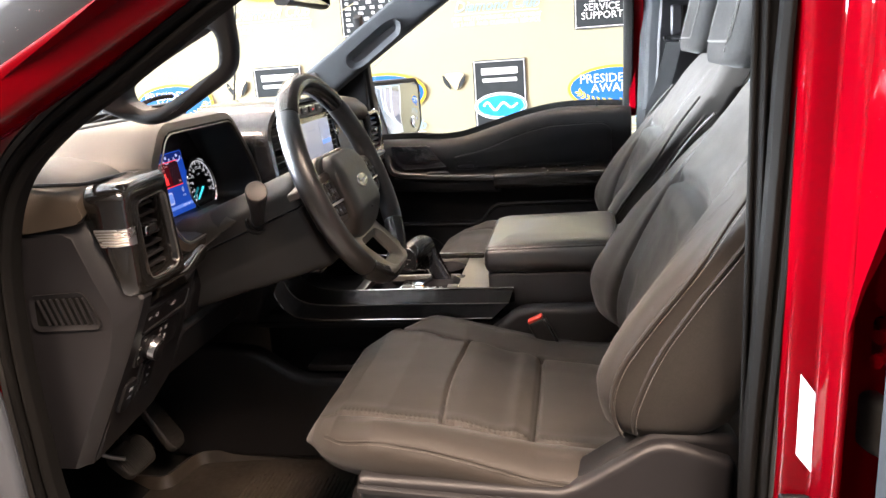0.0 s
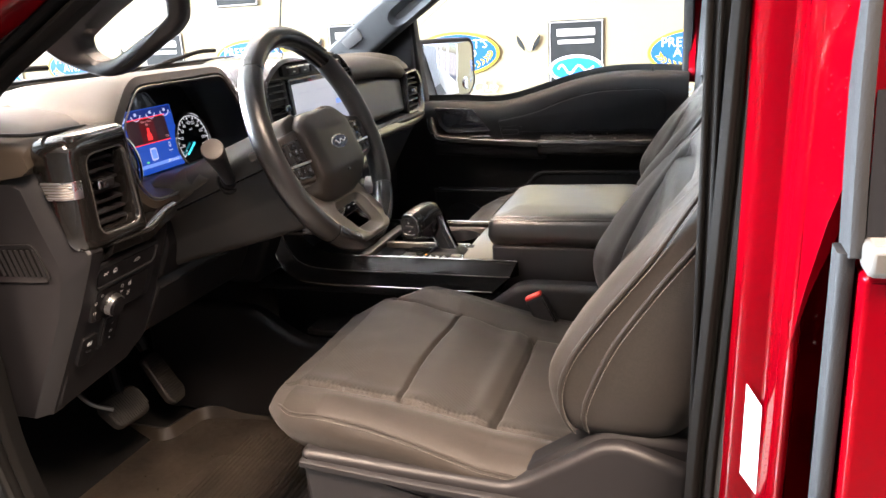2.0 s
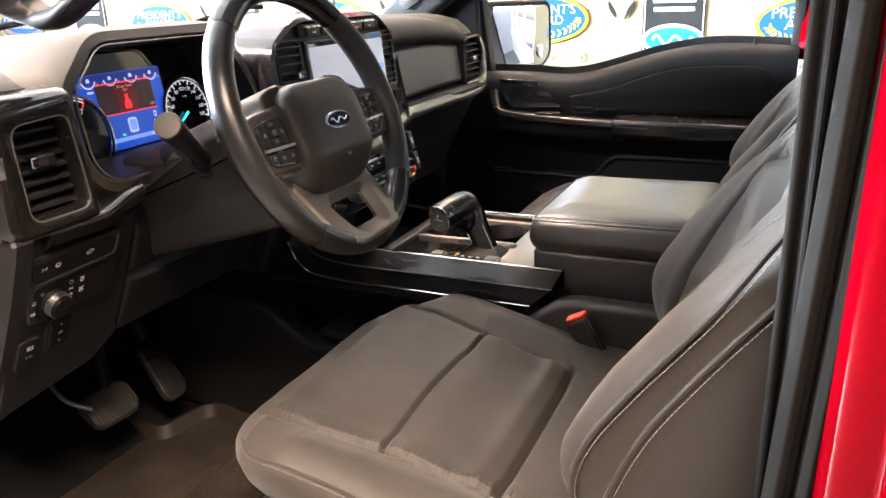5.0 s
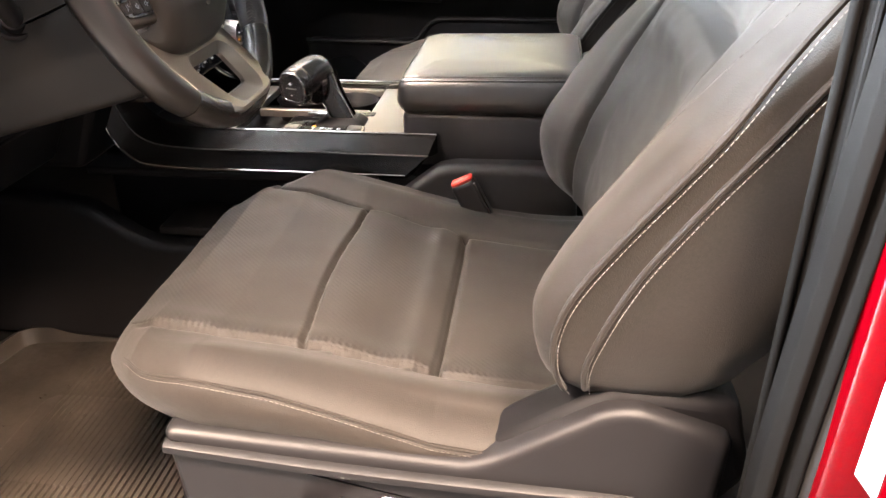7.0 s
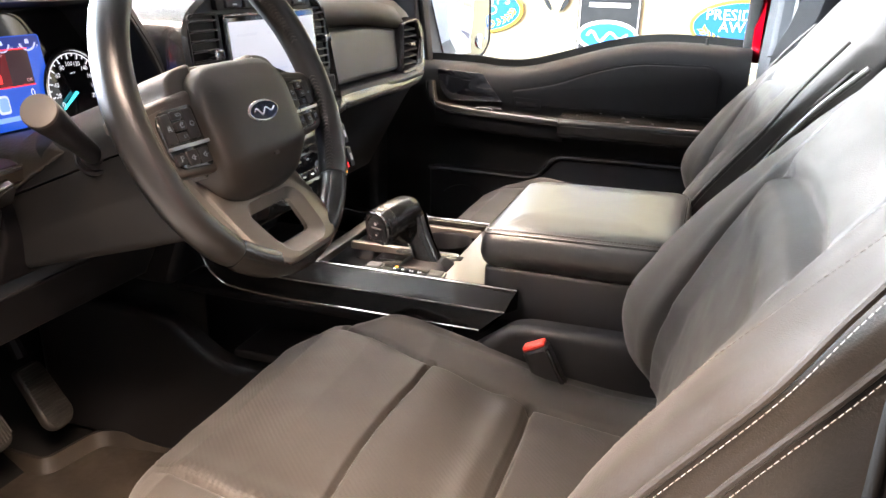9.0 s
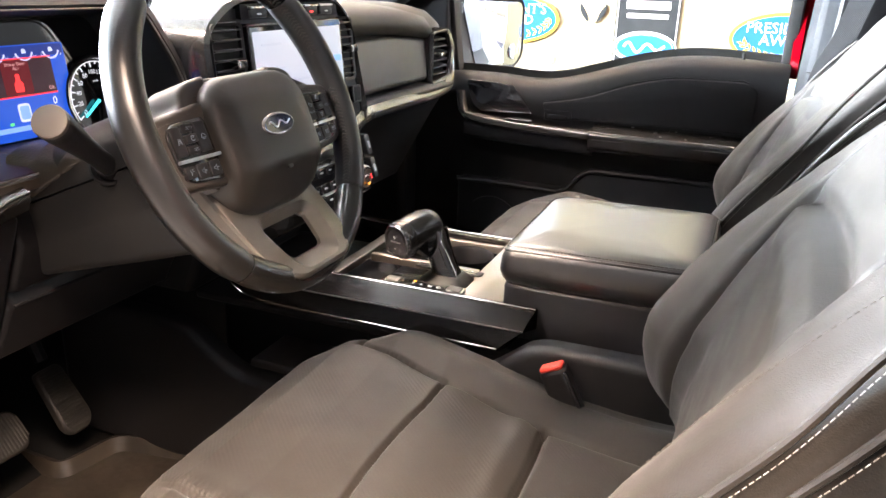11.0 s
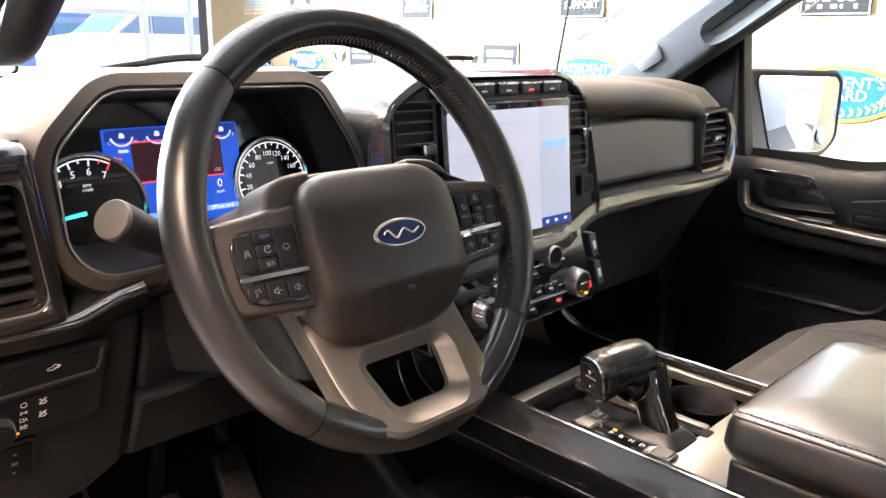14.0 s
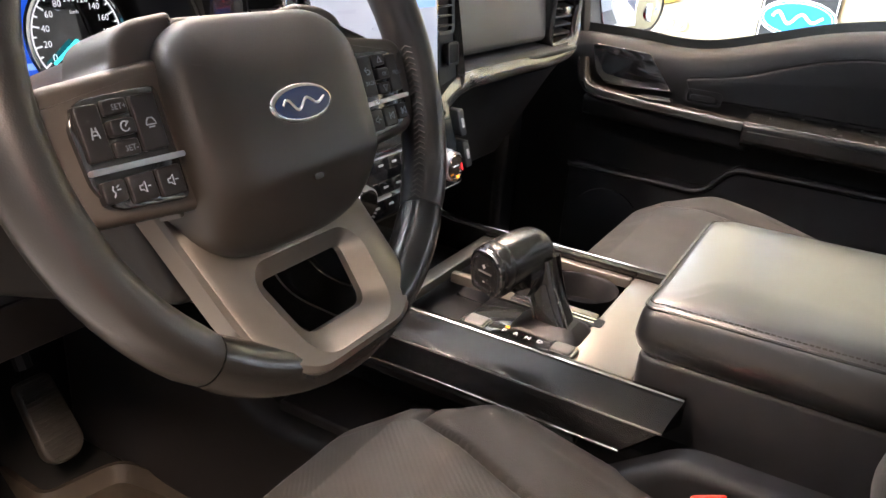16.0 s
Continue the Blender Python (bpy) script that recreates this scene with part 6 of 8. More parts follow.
# passenger side: padded brow, panel, vent, trim sweep, glovebox
part("brow_pad", loft([[(x, y, z) for x, z in ((-0.55, 1.492), (-0.32, 1.500 - e), (-0.262, 1.488 - e), (-0.245, 1.466 - e), (-0.252, 1.446 - e), (-0.285, 1.436 - e), (-0.45, 1.44))] for y, e in ((0.195, -0.008), (0.26, -0.006), (0.40, 0.0), (0.52, 0.010), (0.575, 0.018), (0.59, 0.03))]), M_DASHTOP, dash, "brown-grey padded brow", sharp=70)
part("upper_panel", loft([[(x, y, z) for x, z in ((-0.290, 1.440 - e), (-0.262, 1.434 - e), (-0.254, 1.338), (-0.262, 1.330), (-0.40, 1.322), (-0.40, 1.44 - e))] for y, e in ((0.190, 0.0), (0.42, 0.0), (0.585, 0.014))]), M_SATINDARK, dash, "satin dark grey panel", bevel=0.004)
pv_o = rounded([(0.582, 1.318), (0.578, 1.440), (0.68, 1.445), (0.722, 1.40), (0.705, 1.322)], [0.012, 0.01, 0.02, 0.02, 0.02], 5)
pv_h = rounded([(0.592, 1.330), (0.590, 1.430), (0.668, 1.434), (0.700, 1.395), (0.690, 1.334)], [0.008, 0.008, 0.012, 0.012, 0.012], 5)
pvt = part("passenger_vent", loft([[Vector((-0.40, p[0], p[1])) for p in pv_o], [Vector((-0.25, p[0], p[1])) for p in pv_o], [Vector((-0.24, p[0], p[1])) for p in offset(pv_o, 0.004)], [Vector((-0.242, p[0], p[1])) for p in offset(pv_h, -0.003)], [Vector((-0.25, p[0], p[1])) for p in pv_h], [Vector((-0.31, p[0], p[1])) for p in pv_h]], True, False), M_SMOKE, dash, "metallic vent surround")
part("vent_back", slab(pv_h, px(-0.30), 0, 0.004), M_LOWER, pvt)
for k in range(6):
    vz = 1.340 + 0.0155 * k
    u1 = 0.693 - 0.02 * step(1.39, 1.43, vz)
    part("slat", loft([[Vector((-0.27, uu, vz + 0.003)), Vector((-0.27, uu, vz + 0.006)), Vector((-0.250, uu, vz + 0.0018)), Vector((-0.250, uu, vz - 0.0018))] for uu in (0.592, u1)]), M_PLASTIC, pvt)
tb = part("tab", slab(rect(0.628, 1.378, 0.652, 1.390, 0.003), px(-0.25), -0.004, 0.012, 0.003), M_GLOSS, pvt)
part("tab_end", slab(rect(0.626, 1.378, 0.634, 1.390, 0.003), px(-0.25), -0.003, 0.0135, 0.003), M_CHROME, tb, "chrome tab end")
part("trim_sweep", sweep(spline([(-0.160, -0.20, 1.290), (-0.168, 0.02, 1.292), (-0.186, 0.085, 1.295), (-0.204, 0.15, 1.306), (-0.212, 0.20, 1.311), (-0.222, 0.26, 1.309), (-0.232, 0.40, 1.305), (-0.239, 0.52, 1.301), (-0.240, 0.58, 1.301), (-0.241, 0.65, 1.305), (-0.243, 0.695, 1.318), (-0.25, 0.722, 1.345), (-0.255, 0.728, 1.375)], 8), rounded([(-0.015, -0.012), (0.015, -0.012), (0.013, 0.004), (-0.011, 0.008)], 0.002, 2), (1, 0, 0.5)), M_STRIP, dash, "glossy metallic trim sweep")
part("trim_shelf", loft([[(x, y, z) for x, z in ((-0.30, 1.328), (-0.245, 1.324), (-0.232, 1.314), (-0.24, 1.296), (-0.30, 1.296))] for y in (0.20, 0.70)]), M_PLASTIC, dash, "dark shelf above the trim", bevel=0.004)
part("glovebox", loft([[(x, y, z) for x, z in ((-0.275, 1.315), (-0.262, 1.30), (-0.30, 1.24), (-0.40, 1.06), (-0.50, 1.04), (-0.50, 1.31))] for y in (0.115, 0.74)]), M_LOWER, dash, "dark glovebox lid", bevel=0.012)
part("glovebox_latch", box((-0.268, 0.20, 1.262), (0.02, 0.06, 0.018)), M_PLASTIC, dash, bevel=0.004)
part("speaker_grille", slab(rect(-0.16, 0.0, 0.16, 0.11, 0.03, 5), lambda u, v, d: Vector((-0.80 + v, u, 1.478 + 0.06 * v + d)), 0, 0.012, 0.004), M_PLASTIC, dash)

# ---- steering wheel and column ----
sw_loc = (-0.022, -0.415, 1.417)
steer = thing("steering_wheel", sw_loc, "black leather steering wheel with satin grey spokes", "steering wheel")
TA = radians(21.7)
WN, WU, WC = Vector((math.cos(TA), 0, math.sin(TA))), Vector((-math.sin(TA), 0, math.cos(TA))), Vector(sw_loc)
WL = lambda u, v, d: WC + Vector((0, u, 0)) + WU * v + WN * d
WMT = lambda u, v, d=0.0: facing(WL(u, v, d), (0, 1, 0), WU)
RM, RT = 0.1628, 0.0165


def rim_piece(a0, a1, name, mat, label, k=1.0):
    rings = []
    n = max(int(abs(a1 - a0) / 4), 3)
    for i in range(n + 1):
        a = radians(a0 + (a1 - a0) * i / n)
        e = min(i, n - i)
        s = k * (0.93 if e == 0 else 1.0)
        rad = Vector((0, math.cos(a), 0)) + WU * math.sin(a)
        c = WC + rad * (RM + 0.007 * max(-math.sin(a), 0.0) ** 2)
        rings.append([c + rad * (RT * s * 0.95 * math.cos(t)) + WN * (RT * s * 1.08 * math.sin(t)) for t in [2 * math.pi * j / 20 for j in range(20)]])
    return part(name, loft(rings), mat, steer, label, sharp=60)


# the rim is covered in four pieces that meet in fine seams
rim_piece(46, 134, "rim_top", M_LEATHER2, "smooth black leather rim top")
rim_piece(134.4, 232, "rim_side", M_LEATHER, "grained leather rim side")
rim_piece(232.4, 318, "rim_bottom", M_LEATHER2, "smooth black leather rim bottom")
rim_piece(318.4, 405.6, "rim_side", M_LEATHER, "grained leather rim side")
for (a0, a1) in ((20, 132), (-42, 4)):
    rows_ = []
    n = int((a1 - a0) / 1.6)
    for i in range(n):
        a = radians(a0 + (a1 - a0) * i / n)
        b = radians(a0 + (a1 - a0) * (i + 0.55) / n)
        for sgn in (-1, 1):
            f0 = lambda q, tt: WC + (Vector((0, math.cos(q), 0)) + WU * math.sin(q)) * (RM - RT * 0.98 * math.cos(tt)) + WN * (RT * 1.1 * math.sin(tt))
            p, q = f0(a, 0.18 if sgn > 0 else 0.62), f0(b, 0.40)
            c = cyl(p, q, 0.0006, n=4)
            rows_.append(c)
    part("stitching", merge(*rows_), M_THREADDARK, steer, "cross-stitched dark grey thread")

HUB = [(-0.050, 0.042), (0.050, 0.042), (0.073, 0.030), (0.079, 0.004), (0.078, -0.056), (0.066, -0.086), (0.036, -0.097), (-0.036, -0.097), (-0.066, -0.086), (-0.078, -0.056), (-0.079, 0.004), (-0.073, 0.030)]
hp = rounded(HUB, [0.02, 0.02, 0.016, 0.03, 0.02, 0.014, 0.02, 0.02, 0.014, 0.02, 0.03, 0.016], 4)


def hub_face(u, v):
    """Depth of the airbag cover: a flat face that folds back at its head, its foot and a little at its sides."""
    fold = lambda x, r: (math.sqrt(x * x + r * r) + x) / 2 - r / 2 if r else max(x, 0.0)
    return 0.019 - 0.42 * fold(v - 0.014, 0.006) - 0.66 * fold(-0.054 - v, 0.003) - 0.30 * fold(abs(u) - 0.056, 0.006)


hr = [[WL(p[0], p[1], -0.045) for p in hp]]
for s_, d in ((0.0, -0.012), (0.0004, -0.007), (0.0018, -0.0035), (0.0042, -0.0012), (0.008, -0.0002), (0.014, 0.0)):
    hr.append([WL(p[0], p[1], hub_face(p[0], p[1]) + d) for p in offset(hp, s_)])
hin = offset(hp, 0.014)
for k in (0.93, 0.86, 0.79, 0.72, 0.65, 0.58, 0.51, 0.44, 0.37, 0.30, 0.2, 0.1, 0.02):
    hr.append([WL(p[0] * k, -0.025 + (p[1] + 0.025) * k, hub_face(p[0] * k, -0.025 + (p[1] + 0.025) * k)) for p in hin])
part("airbag_cover", loft(hr), M_HUB, steer, "grained black airbag cover", sharp=50)
lg = part("badge", slab(ellipse(0.002, -0.016, 0.0275, 0.0118, 40), WL, 0.016, 0.0232, 0.002), M_CHROME, steer, "chrome rimmed oval badge")
part("badge_field", slab(ellipse(0.002, -0.016, 0.0242, 0.0092, 40), WL, 0.0232, 0.0238), M_BLUE, lg, "dark blue badge field")
part("badge_stroke", sweep([WL(0.002 + 0.0185 * t, -0.0162 + 0.0026 * math.sin(t * 6.6 + 0.5) * (1.05 - 0.5 * t) + 0.0006 * t, 0.0240) for t in [i / 24 - 1 for i in range(49)]], circle(0.0008, 6), WN), M_SILVER, lg, "silver flowing stroke")
for k, (u, v, w) in enumerate(((0.002, -0.047, 0.009), (0.002, -0.060, 0.004))):
    part("embossed_bar", slab(rect(u - w, v - 0.0018, u + w, v + 0.0018, 0.001, 1), WL, 0.012, 0.0193), M_HUB, steer, "faint embossed lettering line")
part("hub_back", loft([[WL(p[0] * k, max(p[1], -0.07) * k - 0.02 * (1 - k), d) for p in hp] for k, d in ((0.95, -0.035), (0.8, -0.07), (0.6, -0.10))]), M_LOWER, steer)

for sg in (-1, 1):
    # side spokes with their button pads
    sp = rounded([(sg * 0.070, 0.024), (sg * 0.145, 0.016), (sg * 0.154, 0.004), (sg * 0.152, -0.040), (sg * 0.136, -0.052), (sg * 0.070, -0.058)], 0.008, 4)
    spk = part("spoke", slab(sp, WL, -0.014, 0.002, 0.006, 4), M_BEZEL, steer, "dark satin grey spoke")
    # the spoke's head sweeps up behind the airbag cover
    shd = rounded([(sg * 0.050, 0.0475), (sg * 0.078, 0.0445), (sg * 0.0925, 0.037), (sg * 0.0975, 0.021), (sg * 0.142, 0.0155), (sg * 0.142, 0.004), (sg * 0.050, 0.004)], [0.004, 0.010, 0.008, 0.006, 0.004, 0.004, 0.004], 4)
    part("spoke_shoulder", slab(shd, WL, -0.046, -0.003, 0.005, 4), M_BEZEL, spk, "curved satin shoulder", sharp=50)
    pad = rounded([(sg * 0.081, 0.010), (sg * 0.128, 0.008), (sg * 0.136, -0.002), (sg * 0.134, -0.034), (sg * 0.124, -0.046), (sg * 0.081, -0.050)], 0.006, 3)
    part("button_pad", slab(pad, WL, 0.0, 0.0045, 0.001), M_GLOSS, spk, "black button pad")
    part("pad_line", slab(rounded([(sg * 0.080, -0.0285), (sg * 0.080, -0.0255), (sg * 0.134, -0.0245), (sg * 0.134, -0.0275)], 0.0008, 1), WL, 0.0, 0.0085), M_SILVER, spk, "silver bar")
    cells = [(0.086, -0.022, 0.101, 0.006, ""), (0.103, -0.002, 0.117, 0.006, "SET+" if sg < 0 else ""), (0.103, -0.012, 0.117, -0.004, "OK" if sg > 0 else ""), (0.103, -0.022, 0.117, -0.014, "SET-" if sg < 0 else ""), (0.119, -0.022, 0.132, 0.005, "MENU" if sg > 0 else ""),
             (0.084, -0.046, 0.099, -0.031, ""), (0.101, -0.045, 0.116, -0.031, ""), (0.118, -0.042, 0.131, -0.031, "")]
    for u0, v0, u1, v1, wd in cells:
        ua, ub = (u0, u1) if sg > 0 else (-u1, -u0)
        b = part("button", slab(rect(ua, v0, ub, v1, 0.0018), WL, 0.0, 0.0065 if (u0, v0) != (0.103, -0.012) else 0.0085, 0.001), M_PLASTIC, spk, "small black button")
        um, vm = (ua + ub) / 2, (v0 + v1) / 2
        key = (u0, v0)
        if wd:
            text("button_word", wd, 0.0040, WMT(um, vm - 0.0005, 0.0092), M_MARK, b)
        elif sg > 0 and key == (0.086, -0.022):
            text("button_word", "BACK", 0.0040, WMT(um, vm - 0.005, 0.0072), M_MARK, b)
            line_icon(b, "back", um, vm + 0.003, 0.0030, lambda u, v: WL(u, v, 0.0070), WN, M_MARK)
        else:
            kind = {(0.086, -0.022): "car", (0.103, -0.002): "up", (0.103, -0.012): "dial", (0.103, -0.022): "down", (0.119, -0.022): "lane", (0.084, -0.046): "speaker", (0.101, -0.045): "skip" if sg > 0 else "speaker", (0.118, -0.042): "skip" if sg > 0 else "voice"}[key]
            line_icon(b, kind, um, vm, 0.0030, lambda u, v: WL(u, v, 0.0072 if key != (0.103, -0.012) else 0.0092), WN, M_MARK)
# lower spoke: a wide satin U with an opening, rising from behind the hub to the rim
DV = lambda v: lerp(v, [(-0.172, 0.0200), (-0.165, 0.0190), (-0.158, 0.0160), (-0.150, 0.0125), (-0.140, 0.0080), (-0.115, -0.004), (-0.10, -0.011), (-0.05, -0.034)])
low_o = rounded([(-0.080, -0.050), (-0.076, -0.132), (-0.069, -0.155), (-0.045, -0.1715), (0.045, -0.1715), (0.069, -0.155), (0.076, -0.132), (0.080, -0.050)], [0.004, 0.02, 0.014, 0.02, 0.02, 0.014, 0.02, 0.004], 6)
low_i = rounded([(-0.0385, -0.111), (-0.030, -0.150), (0.030, -0.150), (0.0385, -0.111)], [0.006, 0.010, 0.010, 0.006], 13)
LO = lambda poly, dd: [WL(p[0], p[1], DV(p[1]) + dd) for p in poly]
LI = lambda poly, dd: [WL(p[0], p[1], -0.014 + 0.46 * (-0.111 - p[1]) + dd) for p in poly]
part("lower_spoke", loft([LO(low_o, -0.020), LO(low_o, -0.004), LO(offset(low_o, 0.002), 0.0), LO(offset(low_o, 0.006), 0.002), LO(offset(low_i, -0.0125), 0.002), LO(offset(low_i, -0.0108), 0.0004), LI(low_i, 0.0), LI(low_i, -0.005)], True, False, False), M_SATIN, steer, "satin grey lower spoke with an opening", sharp=26)
part("collar", slab([Vector((p[0], max(p[1], -0.06))) for p in offset(hp, -0.0035)], WL, -0.03, -0.012, 0.003), M_SATINDARK, steer, "satin collar around the airbag cover")

# column shroud, stalks
col = thing("steering_column", (-0.2, -0.415, 1.36), "dark plastic steering column shroud", "steering column")


def colring(s, poly, k=1.0):
    """Section across the column, s metres ahead of the wheel."""
    c = WC - WN * s
    return [c + Vector((0, p[0] * k, 0)) + WU * p[1] for p in poly]


UP = rounded([(-0.0755, -0.009), (0.0755, -0.009), (0.0755, 0.022), (0.050, 0.046), (-0.050, 0.046), (-0.0755, 0.022)], [0.001, 0.001, 0.010, 0.014, 0.014, 0.010], 4)
LOWER_SIDE = lambda d: rounded([(-0.0745, -0.011), (-0.0745, -0.056), (-0.058, d), (0.058, d), (0.0745, -0.056), (0.0745, -0.011)], [0.001, 0.006, 0.012, 0.012, 0.006, 0.001], 4)
part("upper_shroud", loft([colring(s, UP, k) for s, k in ((0.062, 0.9), (0.066, 0.97), (0.074, 1.0), (0.20, 1.0), (0.34, 1.0))]), M_COLUMN, col, "grey plastic upper shroud", sharp=40)
part("lower_shroud", loft([colring(s, LOWER_SIDE(d), k) for s, d, k in ((0.062, -0.106, 0.9), (0.066, -0.113, 0.97), (0.074, -0.117, 1.0), (0.15, -0.110, 1.0), (0.26, -0.098, 1.0), (0.34, -0.09, 1.0))]), M_COLUMN, col, "grey plastic lower shroud", sharp=40)
# crinkled sleeve between the shroud and the dash
slv = []
for i in range(9):
    f = i / 8
    j = 0.0028 * (1 if i % 2 else -1)
    w, top, bot = 0.0765 + 0.030 * f * f + j, 0.034 + 0.026 * f + j, 0.012 - 0.030 * f
    slv.append(colring(0.165 + 0.155 * f, rounded([(-w, bot), (w, bot), (w, top - 0.02), (w - 0.03, top), (-w + 0.03, top), (-w, top - 0.02)], [0.004, 0.004, 0.012, 0.014, 0.014, 0.012], 4)))
part("sleeve", loft(slv), M_SLEEVE, col, "crinkled brown-black sleeve", sharp=60)
SA, SB = Vector((-0.152, -0.484, 1.362)), Vector((-0.0985, -0.597, 1.4305))
SD = (SB - SA).normalized()
SE = SD.cross(Vector((0, 0, 1))).normalized()
SF = SE.cross(SD).normalized()
sring = lambda q, r, n=20: [q + SE * (r * math.cos(2 * math.pi * j / n)) + SF * (r * math.sin(2 * math.pi * j / n)) for j in range(n)]
sl = (SB - SA).length
stk = part("stalk", loft([sring(SA + SD * (sl * f), r) for f, r in ((0.0, 0.0100), (0.25, 0.0102), (0.5, 0.0115), (0.7, 0.0135), (0.85, 0.0150), (0.965, 0.0156), (0.975, 0.0150))]), M_PLASTIC, col, "black turn signal stalk")
part("stalk_cap", loft([sring(SA + SD * (sl * f), r, 24) for f, r in ((0.972, 0.0154), (0.990, 0.0154), (1.0, 0.0147), (1.004, 0.0130))]), M_CAP, stk, "satin grey stalk end")
part("stalk_mark", slab(rect(-0.004, -0.003, 0.004, 0.003, 0.001), lambda u, v, d: SA + SD * (sl * 0.62 + u) + SE * v - SF * 0.0 + Vector((0.0, 0.0, 0.0128 + d)), 0, 0.0008), M_INK, stk, "pale wiper symbol")
part("stalk_boot", loft([sring(SA + SD * f, r) for f, r in ((-0.012, 0.021), (0.002, 0.0205), (0.004, 0.018), (0.001, 0.0145), (0.008, 0.0125))]), M_LOWER, col, "round black stalk socket")

# ---- centre console ----
con = thing("center_console", (0.1, 0.0, 0.78), "dark centre console with satin top plate and gloss rails", "console")
# body under the plates
part("body", loft([[(x, y, z) for y, z in ((n, 0.775), (n, 1.072), (-0.10, 1.085), (0.12, 1.085), (0.172, 1.075), (0.18, 0.775))] for x, n in ((-0.34, -0.085), (0.105, -0.085), (0.125, -0.150), (0.46, -0.150))]), M_LOWER, con, bevel=0.006)
part("pocket_roof", box((-0.10, -0.125, 1.067), (0.46, 0.075, 0.014)), M_LOWER, con, bevel=0.004)
# near rail: gloss panel between bright lines, sweeping up to the dash at its front
NR = spline([(-0.266, 1.300), (-0.260, 1.235), (-0.247, 1.180), (-0.215, 1.143), (-0.16, 1.130), (0.0, 1.130), (0.215, 1.130)], 8)
NC = spline([(-0.280, 1.300), (-0.272, 1.235), (-0.258, 1.162), (-0.228, 1.121), (-0.16, 1.109), (0.0, 1.109), (0.206, 1.109)], 8)
NL = spline([(-0.294, 1.300), (-0.290, 1.235), (-0.282, 1.140), (-0.252, 1.092), (-0.19, 1.079), (0.0, 1.078), (0.172, 1.078)], 8)
for sy, yt in ((-1, 0.128), (1, 0.146)):
    L = lambda c, y: [Vector((p[0], sy * y, p[1])) for p in c]
    top, crease, low = L(NR, yt), L(NC, yt + 0.029), L(NL, yt + 0.033)
    inn = [p + Vector((0, -sy * 0.010, -0.001)) for p in top]
    und = [p + Vector((0, -sy * 0.02, -0.016)) for p in low]
    rings = [[a, b, b.lerp(c, 0.5) + Vector((0, sy * 0.002, 0.002)), c, c + Vector((0, -sy * 0.006, -0.004)), Vector((a.x, a.y, a.z - 0.03))] for a, b, c in zip(inn, top, crease)]
    r = part("side_rail", loft(rings), M_RAIL, con, "glossy dark side rail", sharp=30)
    part("crease_line", sweep([p + Vector((0, sy * 0.0008, -0.0006)) for p in crease], circle(0.0011, 6), (0, 0.3, 1)), M_SATINDARK, r, "thin satin edge line")
    part("lower_band", loft([[c + Vector((0, -sy * 0.004, -0.001)), d, e, Vector((c.x, e.y, c.z - 0.004))] for c, d, e in zip(crease, low, und)]), M_RAIL, r, "black band under the rail", sharp=30)
    part("top_line", sweep([p + Vector((0, sy * 0.0005, 0.001)) for p in top], circle(0.0018, 6), (0, 0.3, 1)), M_CHROME, r, "thin chrome line")
    part("low_line", sweep([p + Vector((0, sy * 0.001, 0.0)) for p in low], circle(0.0014, 6), (0, 0.3, 1)), M_CHROME, r, "thin chrome line")
# top plate with openings for the tray, the selector and the cup holders
PZ = pz(1.122)
def plate_strip(x0, y0, x1, y1, name="top_plate", mat=M_SATIN, r=0.004, d0=-0.012, d1=0.0, label=""):
    return part(name, slab(rounded([(x0, y0), (x1, y0), (x1, y1), (x0, y1)], r, 3), PZ, d0, d1, 0.0015, 2), mat, con, label)
plate_strip(-0.125, -0.116, -0.105, 0.134)
plate_strip(0.090, -0.116, 0.160, 0.134)
plate_strip(-0.10, 0.122, 0.088, 0.134)
plate_strip(-0.03, -0.116, 0.088, -0.030, "dark_plate", M_GLOSS)
plate_strip(-0.10, -0.004, 0.088, 0.008)
plate_strip(-0.105, -0.116, -0.032, -0.108)
part("tray_floor", slab(rounded([(-0.105, -0.11), (-0.032, -0.11), (-0.032, 0.0), (-0.105, 0.0)], 0.01, 3), pz(1.088), 0, 0.004), M_LOWER, con, "black rubber tray")
part("cup_floor", slab(rounded([(-0.10, 0.008), (0.088, 0.008), (0.088, 0.122), (-0.10, 0.122)], 0.02, 4), pz(1.087), 0, 0.002), M_LOWER, con)
for cx in (-0.045, 0.045):
    t0 = [(0.041 * math.cos(a), 0.041 * math.sin(a)) for a in [2 * math.pi * i / 28 for i in range(28)]]
    part("cup_holder", loft([[(cx + p[0] * k, 0.066 + p[1] * k, z) for p in t0] for k, z in ((1.08, 1.121), (1.0, 1.117), (0.92, 1.06), (0.0, 1.058))], True, False), M_LOWER, con, "black cup holder")
for y in (-0.020, -0.012):
    part("rail_line", box((0.04, y, 1.1225), (0.10, 0.003, 0.003)), M_CHROME, con, "bright slot edge")
part("slot", slab(rounded([(-0.01, -0.026), (0.10, -0.026), (0.10, -0.006), (-0.01, -0.006)], 0.004, 3), pz(1.1225), 0, 0.0006), M_LOWER, con)
